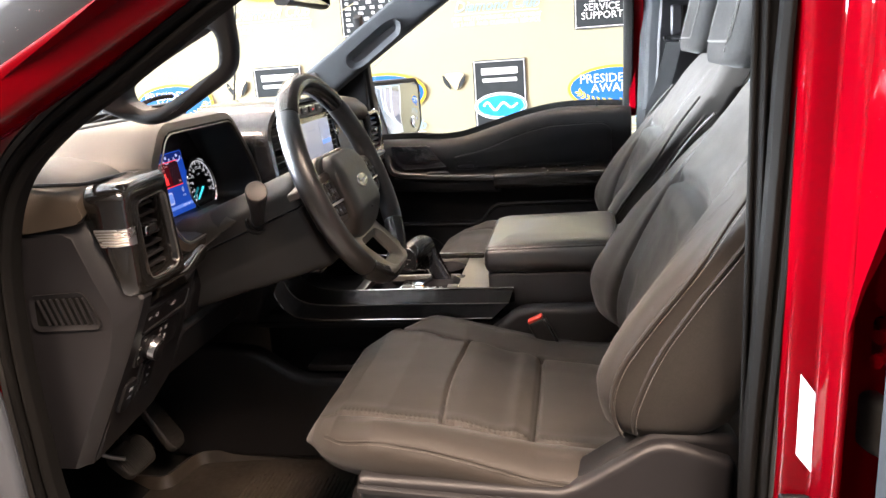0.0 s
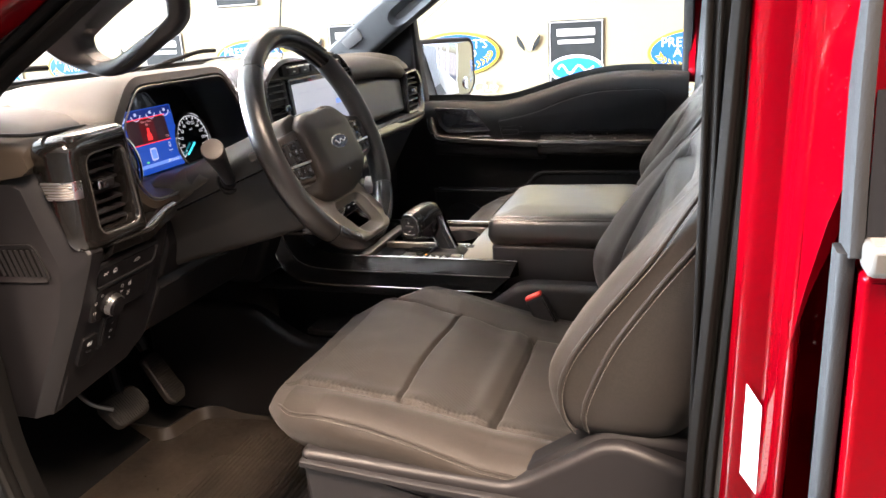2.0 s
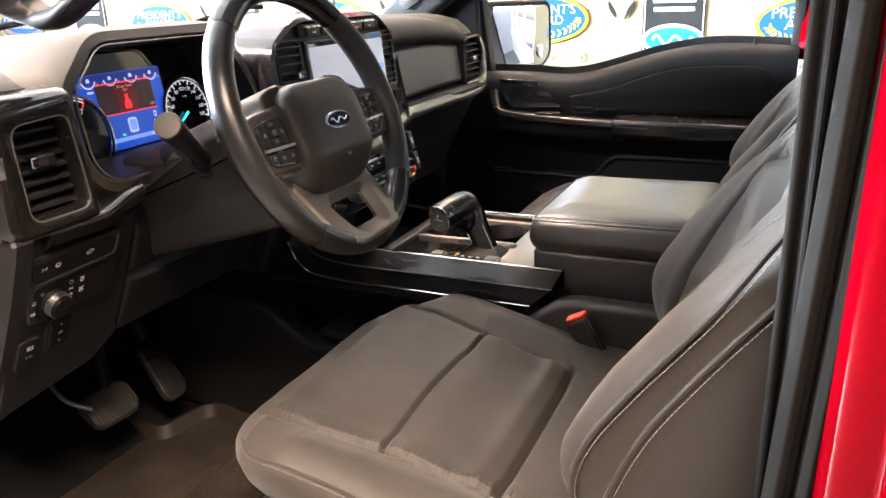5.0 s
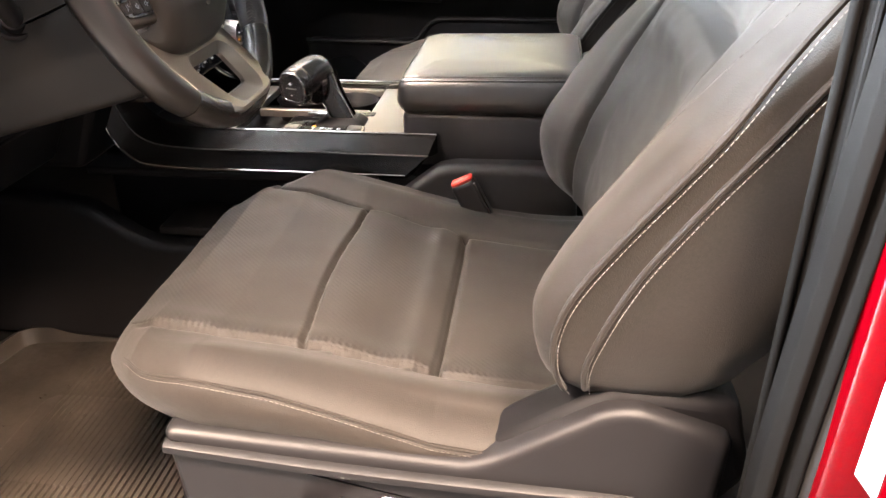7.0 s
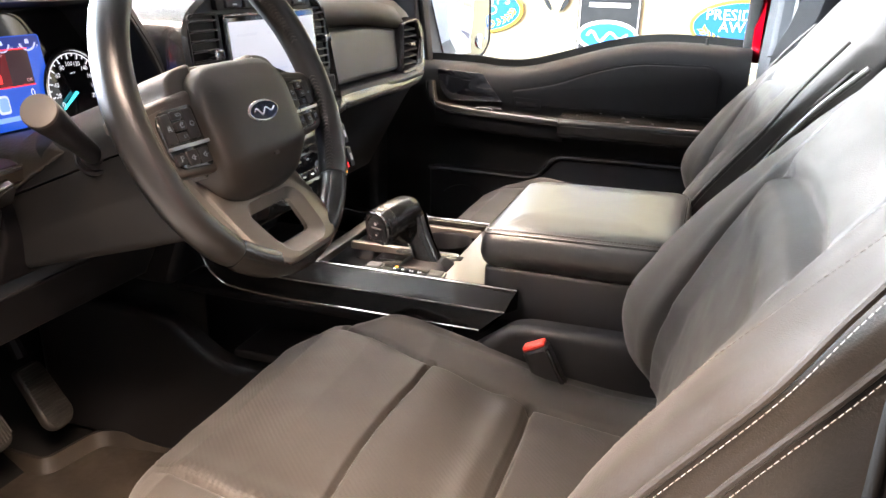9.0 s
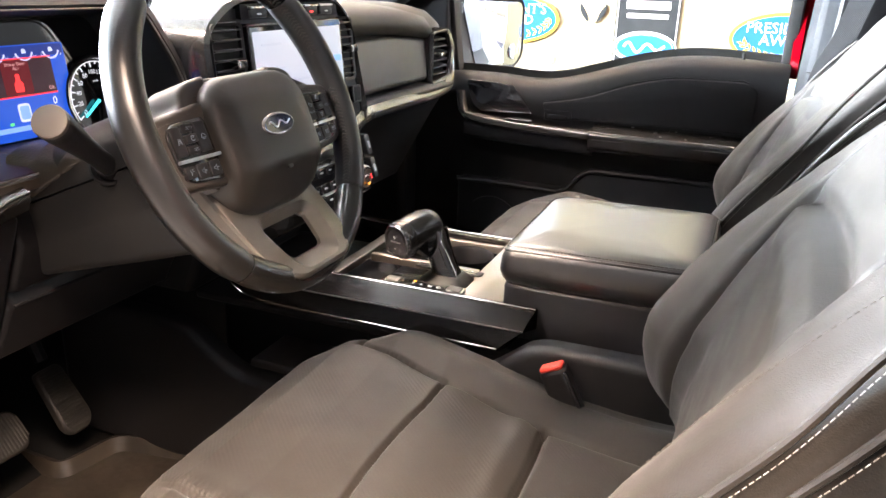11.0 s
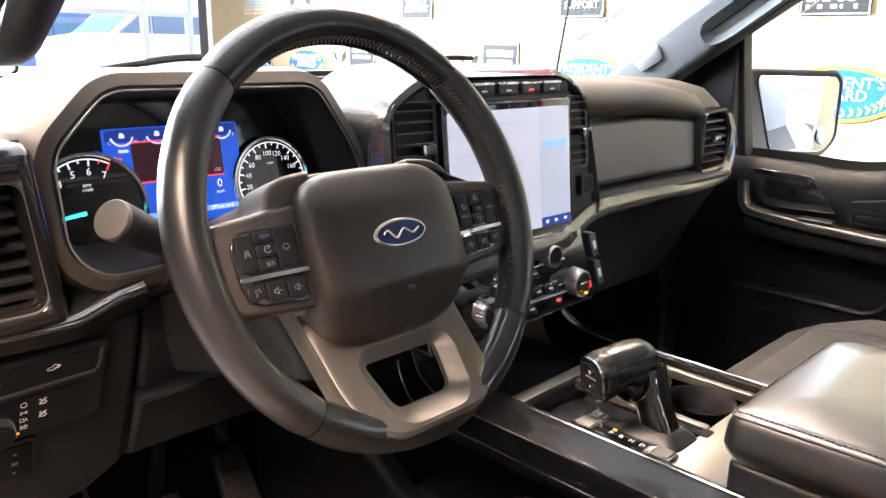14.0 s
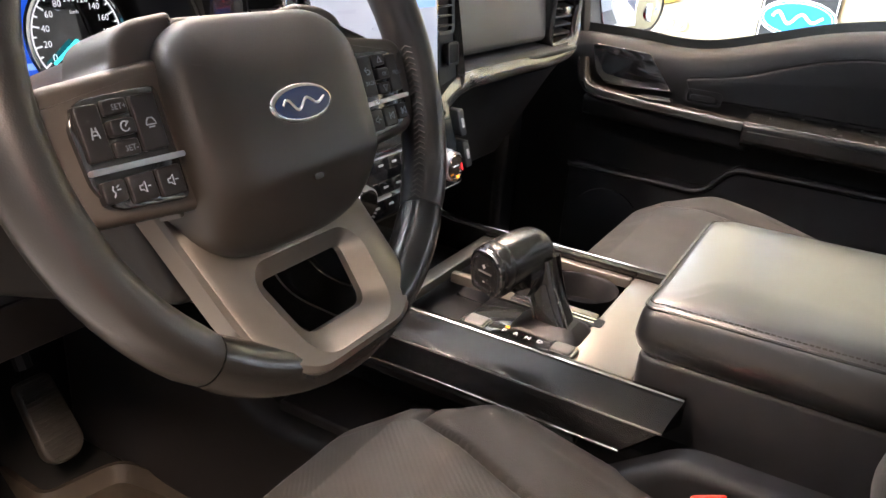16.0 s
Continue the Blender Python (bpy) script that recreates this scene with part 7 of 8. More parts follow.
# gear strip
gs = part("gear_strip", slab(rounded([(-0.030, -0.115), (0.100, -0.112), (0.100, -0.088), (-0.030, -0.091)], 0.004, 3), pz(1.1225), 0, 0.0035, 0.001), M_GLOSS, con, "black gear display strip")
for i, s in enumerate("PRND"):
    text("gear_letter", s, 0.0085, facing((0.020 + 0.0135 * i, -0.1015, 1.1265), (1, 0, 0), (0, 1, 0)), M_WHITE, gs)
part("gear_lamp", box((0.020, -0.0925, 1.1263), (0.004, 0.003, 0.0006)), M_AMBER, gs)
for x in (-0.012, 0.086):
    b = part("strip_button", slab(rect(x - 0.011, -0.1115, x + 0.011, -0.092, 0.003), pz(1.1255), 0, 0.004, 0.0015), M_SATINDARK, gs, "grey button in a bright frame")
    part("button_frame", ring_plate(rect(x - 0.013, -0.1135, x + 0.013, -0.090, 0.003), rect(x - 0.011, -0.1115, x + 0.011, -0.092, 0.003), pz(1.1255), 0, 0.0022), M_CHROME, b)

# gear selector
gsel = thing("gear_selector", (0.05, -0.06, 1.122), "gloss black gear selector with chrome edges", "gear lever")
part("boot", loft([[(0.055 + p[0] * k + dx, -0.058 + p[1] * k, z) for p in rounded([(-0.036, -0.026), (0.036, -0.026), (0.036, 0.026), (-0.036, 0.026)], 0.012, 4)] for k, z, dx in ((1.12, 1.1205, 0.0), (1.0, 1.1255, 0.001), (0.66, 1.134, 0.003))]), M_PLASTIC, gsel, "soft black boot")
def gring(x, y, z, w, l, tilt=0.0, r=0.006):
    m = Matrix.Translation((x, y, z)) @ Matrix.Rotation(tilt, 4, "Y")
    return [m @ Vector((p[0], p[1], 0)) for p in rounded([(-l, -w), (l, -w), (l, w), (-l, w)], r, 4)]
neck = part("neck", loft([gring(0.060, -0.058, 1.126, 0.0150, 0.0185, -0.25, 0.005), gring(0.050, -0.055, 1.148, 0.0138, 0.0160, -0.35, 0.005), gring(0.037, -0.051, 1.172, 0.0150, 0.0175, -0.4, 0.005), gring(0.028, -0.048, 1.192, 0.0165, 0.020, -0.4, 0.006)]), M_GLOSS, gsel, "gloss black neck", sharp=30)
part("neck_inlay", loft([gring(0.0585, -0.0610, 1.129, 0.0140, 0.0120, -0.25, 0.002), gring(0.0485, -0.0580, 1.148, 0.0128, 0.0100, -0.35, 0.002), gring(0.036, -0.0545, 1.170, 0.0138, 0.0110, -0.4, 0.002)]), M_SMOKE, neck, "smoked panel on the neck", sharp=30)
for a_ in ([(0.0425, -0.0735, 1.128), (0.0335, -0.0705, 1.150), (0.0180, -0.0680, 1.172), (0.0085, -0.0640, 1.190)], [(0.0800, -0.0735, 1.130), (0.0690, -0.0700, 1.151), (0.0560, -0.0675, 1.174)]):
    part("neck_edge", tube(a_, 0.0013, 6), M_CHROME, neck, "chrome neck edge")
GA, GB = Vector((-0.002, -0.112, 1.191)), Vector((0.022, -0.040, 1.199))
GD = (GB - GA).normalized()
GR = GD.cross(Vector((0, 0, 1))).normalized()
GU = GR.cross(GD).normalized()
kq = rounded([(-0.023, -0.023), (0.014, -0.025), (0.026, -0.014), (0.026, 0.011), (0.014, 0.024), (-0.012, 0.024), (-0.025, 0.011)], [0.007, 0.008, 0.008, 0.009, 0.010, 0.010, 0.009], 4)


def kring(t, k, up=0.0, flat=1.0):
    """Section across the grip; flat squeezes its lower half."""
    c = GA.lerp(GB, t)
    return [c + GR * (p[0] * k) + GU * (p[1] * k * (flat if p[1] < 0 else 1.0) * 1.12 + up) for p in kq]


knob = part("grip", loft([kring(0.02, 0.94), kring(0.05, 1.0), kring(0.20, 1.0, 0.001), kring(0.215, 0.975, 0.001), kring(0.23, 0.99, 0.001, 0.9), kring(0.45, 1.0, 0.002, 0.75), kring(0.75, 1.0, 0.002, 0.7), kring(0.93, 0.96, 0.001, 0.7), kring(1.02, 0.86, -0.001, 0.8), kring(1.07, 0.62, -0.003, 0.8)]), M_LEATHER2, gsel, "black leather wrapped grip", sharp=40)
part("grip_cheek", loft([kring(0.50, 1.02, -0.012, 0.95), kring(0.56, 1.05, -0.013, 1.0), kring(0.96, 1.03, -0.013, 1.0), kring(1.06, 0.90, -0.012, 1.0), kring(1.09, 0.70, -0.012, 1.0)]), M_GLOSS, knob, "gloss black cheek below the grip", sharp=40)
part("grip_end", loft([kring(0.015, 0.93), kring(-0.035, 0.90), kring(-0.055, 0.80), kring(-0.050, 0.70), kring(-0.035, 0.66)], True, True), M_GLOSS, knob, "gloss black grip end", sharp=30)
part("grip_edge", sweep(kring(-0.046, 0.87)[6:30], circle(0.0017, 6), GD), M_CHROME, knob, "chrome arch around the grip end")
for sgn, dz_ in (("+", 0.007), ("-", -0.009)):
    text("shift_sign", sgn, 0.011, facing(GA - GD * 0.0050 + GU * dz_, -GR if GR.x < 0 else GR, GU), M_INK, knob)
part("end_split", box((0, 0, 0), (0.018, 0.0012, 0.0012), facing(GA - GD * 0.0035, -GR if GR.x < 0 else GR, GU)), M_SATINDARK, knob)

# armrest bin
arm = thing("armrest_bin", (0.3, 0.02, 1.06), "padded black vinyl armrest on the console bin", "armrest")
AP = rounded([(0.158, -0.122), (0.428, -0.122), (0.428, 0.166), (0.158, 0.166)], 0.018, 5)
part("bin", slab(offset(AP, 0.004), pz(0), 1.072, 1.158, 0.006), M_PLASTIC, arm, "dark plastic bin")
pr = []
for s, z in ((0.006, 1.158), (0.000, 1.166), (-0.003, 1.183), (-0.001, 1.203), (0.003, 1.213), (0.007, 1.2175), (0.013, 1.2205), (0.03, 1.223)):
    sx, sy_ = 1 - s / 0.135, 1 - s / 0.144
    pr.append([Vector((0.293 + (p[0] - 0.293) * sx, 0.022 + (p[1] - 0.022) * sy_, z - 0.006 * step(0.2, 0.158, p[0]) * (z > 1.18))) for p in AP])
for k, z in ((0.66, 1.2243), (0.5, 1.2251), (0.3, 1.2258), (0.1, 1.2261)):
    pr.append([Vector((0.293 + (p[0] - 0.293) * k, 0.022 + (p[1] - 0.022) * k, z)) for p in AP])
pad = part("lid", loft(pr), M_VINYL, arm, "padded vinyl lid", sharp=70)
sl = [(p[0], p[1], 1.2165 - 0.006 * step(0.2, 0.158, p[0])) for p in offset(AP, 0.0050)]
part("stitching", stitches(sl + sl[:1], (0, 0, 1), 0.005, 0.0034, 0.0006), M_THREADDARK, pad, "dark grey stitching")
part("lid_seam", sweep([(p[0], p[1], 1.2125 - 0.006 * step(0.2, 0.158, p[0])) for p in offset(AP, 0.0022)], circle(0.0016, 6), (0, 0, 1), True), M_LEATHER, pad)
part("rear_hinge", box((0.448, 0.02, 1.195), (0.04, 0.12, 0.03)), M_SATINDARK, arm, "grey hinge cover", bevel=0.008)

# side panels toward the driver: rear flank, pocket, carpeted tunnel flank
fl = rounded([(0.115, 1.015), (0.165, 1.055), (0.222, 1.100), (0.245, 1.106), (0.42, 1.108), (0.44, 0.80), (0.08, 0.80)], 0.02, 5)
part("rear_flank", slab(fl, py(-0.155), 0, 0.030, 0.014, 4), M_PLASTIC2, con, "dark grey rear flank")
kf = rounded([(-0.60, 1.04), (-0.40, 1.032), (-0.325, 1.024), (-0.288, 0.998), (-0.235, 0.962), (-0.16, 0.960), (0.12, 0.962), (0.12, 0.775), (-0.60, 0.775)], 0.03, 5)
part("tunnel_flank", slab(kf, py(-0.165), 0, 0.035, 0.014, 4), M_PLASTIC, con, "dark tunnel flank")
part("pocket_shelf", slab(rounded([(-0.22, -0.180), (0.11, -0.180), (0.11, -0.08), (-0.22, -0.08)], 0.004, 2), pz(0.972), 0, 0.012, 0.004), M_PLASTIC, con)

# seat belt buckle
bk = thing("belt_buckle", (0.30, -0.185, 1.02), "black seat belt buckle with a red button", "seat belt buckle")
bmx = Matrix.Translation((0.276, -0.205, 1.062)) @ Matrix.Rotation(radians(-27), 4, "Y")
part("case", merge(box((0, 0, -0.020), (0.036, 0.024, 0.106), bmx)), M_PLASTIC, bk, bevel=0.006)
part("release_button", box((0, -0.001, 0.0345), (0.031, 0.019, 0.007), bmx), M_BUCKLE, bk, "red release button", bevel=0.003)
part("side_ridge", box((0.0165, -0.010, -0.012), (0.004, 0.008, 0.080), bmx), M_GLOSS, bk, bevel=0.0015)
part("stalk", box((0.002, 0, -0.085), (0.022, 0.010, 0.030), bmx), M_SATINDARK, bk, "pale grey buckle stalk", bevel=0.003)
part("strap", sweep(spline([(0.318, -0.205, 0.985), (0.330, -0.20, 0.965), (0.345, -0.19, 0.94)], 5), [(-0.012, -0.002), (0.012, -0.002), (0.012, 0.002), (-0.012, 0.002)], (0, -1, 0)), M_BELT, bk)

# ---- front seats ----


def front_seat(name, sy, dx, dz, label):
    """A bucket seat; sy -1 is the driver's, +1 mirrors it."""
    yc = sy * 0.42
    s = thing(name, (0.2 + dx, yc, 0.78), label, "car seat", "front seats")
    Y = lambda q: yc + sy * -1 * q          # q > 0 is toward the tunnel for the driver
    # q runs from the door (-) to the tunnel (+)
    # cushion: stations along x, each a rounded section whose top carries the seams
    def half(x):
        t = min(max((0.09 - x) / 0.175, 0.0), 1.0)
        return 0.262 - 0.105 * t ** 2.2

    NEAR = [(-0.08, 0.140), (-0.04, 0.153), (0.055, 0.176), (0.14, 0.170), (0.23, 0.162), (0.28, 0.158), (0.4, 0.155)]

    def zbase(x):
        return lerp(x, [(-0.085, 1.018), (-0.04, 1.014), (0.05, 1.020), (0.15, 1.01), (0.46, 0.985)])

    def wrinkle(x, y, z, k):
        return k * (noise.noise(Vector((x * 9, y * 16, z * 30 + 7 * sy))) + 0.5 * noise.noise(Vector((x * 26, y * 30, z * 60))))

    def top(x, q):
        base = lerp(x, [(-0.085, 1.030), (-0.06, 1.062), (-0.02, 1.078), (0.05, 1.078), (0.132, 1.066), (0.20, 1.050), (0.28, 1.030), (0.36, 1.022), (0.46, 1.02)])
        far = lerp(x, [(-0.08, 0.225), (-0.03, 0.20), (0.13, 0.155), (0.40, 0.150)])
        near = lerp(x, NEAR)
        e = far if q > 0 else near
        a = abs(q)
        bol = 0.022 * math.exp(-((a - e - 0.045) / 0.038) ** 2) * step(-0.04, 0.08, x)
        z = base + bol
        z -= 0.0075 * math.exp(-((a - e) / 0.0032) ** 2) * step(-0.055, 0.0, x)
        if q < 0:
            z += 0.0007 * math.sin(x * 900 + 60 * q) * math.exp(-((a - e + 0.009) / 0.006) ** 2) * step(-0.05, -0.02, x) * step(0.36, 0.30, x)
        z += 0.004 * math.exp(-((a - e + 0.02) / 0.018) ** 2) * step(-0.06, 0.02, x)
        if a < e + 0.003:
            z -= 0.008 * math.exp(-((x - (0.128 + 0.012 * (q / e) ** 2)) / 0.0030) ** 2)
            z += 0.005 * math.exp(-((x - 0.165) / 0.03) ** 2)
            z -= 0.014 * math.exp(-((x - 0.272) / 0.0042) ** 2)
            z += 0.005 * math.exp(-((x - 0.245) / 0.015) ** 2)
        return z

    rings = []
    xs = [-0.085 + 0.53 * i / 300 for i in range(301)]
    for x in xs:
        f = min(max((x + 0.085) / 0.07, 0.0), 1.0)
        f = math.sqrt(1 - (1 - f) ** 2)
        hw = half(x) * (0.90 + 0.10 * f)
        zb = zbase(x)
        r = 0.045
        ring = []
        for i in range(131):
            q = -hw + r + (2 * hw - 2 * r) * i / 130
            ring.append((q, top(x, q)))
        for sgq in (1, -1):
            zt = top(x, sgq * (hw - r))
            side = []
            for k in range(1, 9):
                a = math.pi / 2 * k / 8
                side.append((sgq * (hw - r + r * math.sin(a)), zt - min(r, (zt - zb) * 0.5) * (1 - math.cos(a))))
            side.append((sgq * (hw - 0.004), zb + min(0.02, (zt - zb) * 0.4)))
            side.append((sgq * (hw - 0.02), zb))
            if sgq > 0:
                ring = ring + side
            else:
                ring = side[::-1] + ring
        rings.append([(x + dx, Y(q + math.copysign(wrinkle(x, q, z, 0.0035), q) * step(0.20, 0.25, abs(q))), z + dz + wrinkle(x, q, z, 0.0012)) for q, z in ring])
    bm = loft(rings)
    cu = part("cushion", bm, M_CLOTH, s, "charcoal cloth cushion", sharp=75)
    # ribbed insert lies in the middle of the cushion, just proud of it
    ix = [-0.07 + 0.44 * i / 240 for i in range(241)]
    ins = []
    for x in ix:
        far = lerp(x, [(-0.08, 0.225), (-0.03, 0.20), (0.13, 0.155), (0.40, 0.150)]) - 0.004
        near = lerp(x, NEAR) - 0.004
        far, near = min(far, half(x) - 0.05), min(near, half(x) - 0.05)
        f = min(max((x + 0.085) / 0.07, 0.0), 1.0)
        ins.append([(x + dx, Y(-near + (near + far) * j / 110), top(x, -near + (near + far) * j / 110) + dz + 0.0012 - 0.003 * (max(0.0, 1 - min(j, 110 - j) / 1.1)) + wrinkle(x, -near + (near + far) * j / 110, top(x, -near + (near + far) * j / 110), 0.0012)) for j in range(111)])
    part("cushion_insert", loft(ins, False, False), M_CLOTHRIB, cu, "ribbed cloth insert", sharp=75)
    st = []
    for x in [-0.03 + 0.36 * i / 70 for i in range(71)]:
        hw = half(x) * (0.90 + 0.10 * math.sqrt(1 - (1 - min((x + 0.085) / 0.07, 1.0)) ** 2))
        zt = top(x, -(hw - 0.045))
        drop = lerp(x, [(-0.03, 0.012), (0.0, 0.016), (0.06, 0.018), (0.20, 0.018), (0.33, 0.018)])
        rv = min(0.045, (zt - zbase(x)) * 0.5)
        c = max(1 - drop / rv, 0.0)
        st.append((x + dx, Y(-(hw - 0.045 + 0.045 * math.sqrt(1 - c * c) + 0.0008)), zt - drop + dz + 0.0006))
    part("stitching", stitches(st, (0, sy, 0.8), 0.0050, 0.0034, 0.00032), M_THREAD, cu, "pale stitching")
    part("piping", sweep([(p[0], p[1] - sy * 0.0030, p[2] + 0.0036) for p in st], circle(0.0018, 6), (0, 0, 1)), M_CLOTH, cu)

    # backrest: horizontal slices
    Xb = [(1.085, 0.392), (1.11, 0.376), (1.15, 0.364), (1.18, 0.366), (1.24, 0.400), (1.305, 0.449), (1.362, 0.502), (1.44, 0.575), (1.52, 0.648), (1.57, 0.70)]
    Xc = [(1.085, 0.425), (1.14, 0.424), (1.22, 0.446), (1.30, 0.478), (1.37, 0.508), (1.40, 0.530), (1.44, 0.553), (1.52, 0.612), (1.57, 0.665)]
    Xr = [(1.085, 0.50), (1.11, 0.53), (1.16, 0.565), (1.30, 0.615), (1.45, 0.675), (1.55, 0.73), (1.57, 0.73)]
    HW = [(1.085, 0.235), (1.11, 0.255), (1.15, 0.262), (1.32, 0.262), (1.42, 0.248), (1.50, 0.215), (1.55, 0.180), (1.57, 0.15)]

    def smooth(z, tb):
        return (lerp(z - 0.012, tb) + 2 * lerp(z, tb) + lerp(z + 0.012, tb)) / 4

    def crease(q):
        return 1.361 + 0.013 * (1 - (q / 0.148) ** 2)

    def front(z, q):
        hw = smooth(z, HW)
        a = abs(q)
        e = 0.148
        xb, xc = smooth(z, Xb), smooth(z, Xc)
        w = step(e - 0.045, e + 0.07, a)
        fade = step(1.53, 1.45, z) * step(1.09, 1.13, z)
        x = xc * (1 - w) + xb * w
        x += 0.0085 * math.exp(-((a - e) / 0.0034) ** 2) * fade - 0.0030 * math.exp(-((a - e - 0.012) / 0.009) ** 2) * fade
        if a < e + 0.004:
            zc = crease(q)
            m_ = step(e + 0.004, e - 0.012, a)
            x += m_ * 0.017 * math.exp(-((z - zc) / (0.0042 if z < zc else 0.016)) ** 2)
            x -= m_ * 0.0075 * math.exp(-((z - zc + 0.026) / 0.020) ** 2) * step(e, e - 0.05, a)
        return x

    rings = []
    zs = sorted([1.086 + 0.486 * i / 130 for i in range(131)] + [1.3385 + 0.0021 * i for i in range(32)])
    qf = sorted([-1 + 2 * i / 80 for i in range(81)])
    qe = sorted(sg_ * (0.148 + d_) for sg_ in (-1, 1) for d_ in (-0.009, -0.0065, -0.0045, -0.003, -0.0015, 0.0, 0.0015, 0.003, 0.0045, 0.0065, 0.009))
    for z in zs:
        hw, xr = smooth(z, HW), smooth(z, Xr)
        end = min((z - 1.086) / 0.03, (1.572 - z) / 0.035, 1.0)
        end = math.sqrt(max(1 - (1 - max(end, 0)) ** 2, 0.0))
        r = 0.030
        ring = []
        lim = hw - r
        if lim > 0.16:
            qs = sorted([lim * f for f in qf] + qe)
        else:
            qs = [-lim + 2 * lim * i / (len(qf) + len(qe) - 1) for i in range(len(qf) + len(qe))]
        for q in qs:
            x = front(z, q)
            ring.append((x + (1 - end) * 0.03, q))
        for sgq in (1, -1):
            xf = front(z, sgq * (hw - r)) + (1 - end) * 0.03
            side = []
            for k in range(1, 8):
                a = math.pi / 2 * k / 7
                side.append((xf + r * (1 - math.cos(a)), sgq * (hw - r + r * math.sin(a))))
            for k in (0.35, 0.7):
                side.append((xf + r + (xr - xf - r) * k, sgq * (hw + 0.004 * math.sin(k * 3.1))))
            side.append((xr - 0.012, sgq * (hw - 0.006)))
            side.append((xr, sgq * (hw - 0.03)))
            ring = ring + side if sgq > 0 else side[::-1] + ring
        rings.append([(x + dx + wrinkle(x, q, z, 0.0016), Y(q), z + dz) for x, q in ring])
    back = part("backrest", loft(rings), M_CLOTH, s, "charcoal cloth backrest", sharp=75)
    def BI(f, q):
        z = 1.10 + f * (crease(q) - 0.002 - 1.10)
        return (front(z, q) + dx - 0.0008 + wrinkle(front(z, q), q, z, 0.0016), Y(q), z + dz)

    bi = []
    for s_ in [1 - (1 - i / 120) ** 1.6 for i in range(121)]:
        bi.append([BI(s_, 0.1472 * math.copysign(1 - (1 - abs(j / 50 - 1)) ** 1.5, j - 50)) for j in range(101)])
    part("backrest_insert", loft(bi, False, False), M_NAP, back, "ribbed cloth insert", sharp=75)
    S1 = [(0.399, 1.095), (0.388, 1.130), (0.388, 1.165), (0.402, 1.202), (0.433, 1.249), (0.466, 1.293), (0.497, 1.335), (0.526, 1.380), (0.553, 1.417), (0.59, 1.46)]
    S2 = [(0.416, 1.098), (0.414, 1.130), (0.426, 1.170), (0.446, 1.214), (0.469, 1.251), (0.501, 1.297), (0.530, 1.335), (0.562, 1.376), (0.60, 1.42)]
    for tb in (S1, S2):
        c = spline([Vector(p) for p in tb], 8)
        for sgq in (-1, 1):
            line = [(p[0] + dx, Y(sgq * (smooth(p[1], HW) + 0.0044)), p[1] + dz) for p in c]
            part("stitching", stitches(line, (0, sy * (1 if sgq < 0 else -1), 0), 0.0050, 0.0034, 0.00032), M_THREAD, back, "pale stitching")
            part("piping", sweep([(a - 0.0040, b - sy * (1 if sgq < 0 else -1) * 0.0032, c2 + 0.0030) for a, b, c2 in line], circle(0.0030, 8), (0, 0.2, 1)), M_CLOTH, back, "rolled seam")
    tline = [(front(z, -0.188) + dx - 0.0006, Y(-0.188), z + dz) for z in [1.16 + 0.25 * i / 60 for i in range(61)]]
    part("stitching", stitches(tline, (-1, 0, 0.5), 0.0050, 0.0034, 0.0003), M_THREADDARK, back, "grey stitching")
    # head restraint on two posts
    hr = []
    for z in [1.55 + 0.20 * i / 24 for i in range(25)]:
        t = (z - 1.65) / 0.10
        k = max(1 - abs(t) ** 5, 0.0) ** 0.2
        hw, dp = 0.112 * (0.35 + 0.65 * k), 0.056 * (0.3 + 0.7 * k)
        cx = (0.590 if sy < 0 else 0.628) + 0.25 * (z - 1.55)
        hr.append([(cx + dx + dp * math.copysign(abs(math.cos(a)) ** 0.6, math.cos(a)), Y(hw * math.copysign(abs(math.sin(a)) ** 0.5, math.sin(a))), z + dz) for a in [2 * math.pi * j / 40 for j in range(40)]])
    head = part("head_restraint", loft(hr), M_CLOTHSHADE, s, "charcoal cloth head restraint", sharp=75)
    for q in (-0.06, 0.06):
        part("post", cyl((0.645 + dx, Y(q), 1.50 + dz), (0.650 + dx, Y(q), 1.58 + dz), 0.006, n=12), M_CHROME, head, "chrome post")
    def face(q, z):
        t = (z - 1.65) / 0.10
        k = max(1 - abs(t) ** 5, 0.0) ** 0.2
        hw, dp = 0.112 * (0.35 + 0.65 * k), 0.056 * (0.3 + 0.7 * k)
        s2 = min((abs(q) / hw) ** 2, 1.0)
        return ((0.590 if sy < 0 else 0.628) + 0.25 * (z - 1.55) - dp * math.sqrt(1 - s2 * s2) ** 0.6 + dx - 0.0004, Y(q), z + dz)

    rim_ = [face(-0.082, 1.735 - 0.14 * i / 20) for i in range(21)] + [face(-0.076 + 0.152 * i / 20, 1.589) for i in range(21)] + [face(0.082, 1.595 + 0.14 * i / 20) for i in range(21)]
    part("seam", sweep(rim_, circle(0.0017, 6), (-1, 0, 0)), M_CLOTH, head, "raised panel seam")
    hl = [((0.590 if sy < 0 else 0.628) - 0.053 + 0.25 * (z - 1.55) + dx, Y(-0.082), z + dz) for z in [1.575 + 0.15 * i / 20 for i in range(21)]]
    part("stitching", stitches(hl, (-1, sy * 0.4, 0), 0.0055, 0.0038, 0.0006), M_THREADDARK, head)

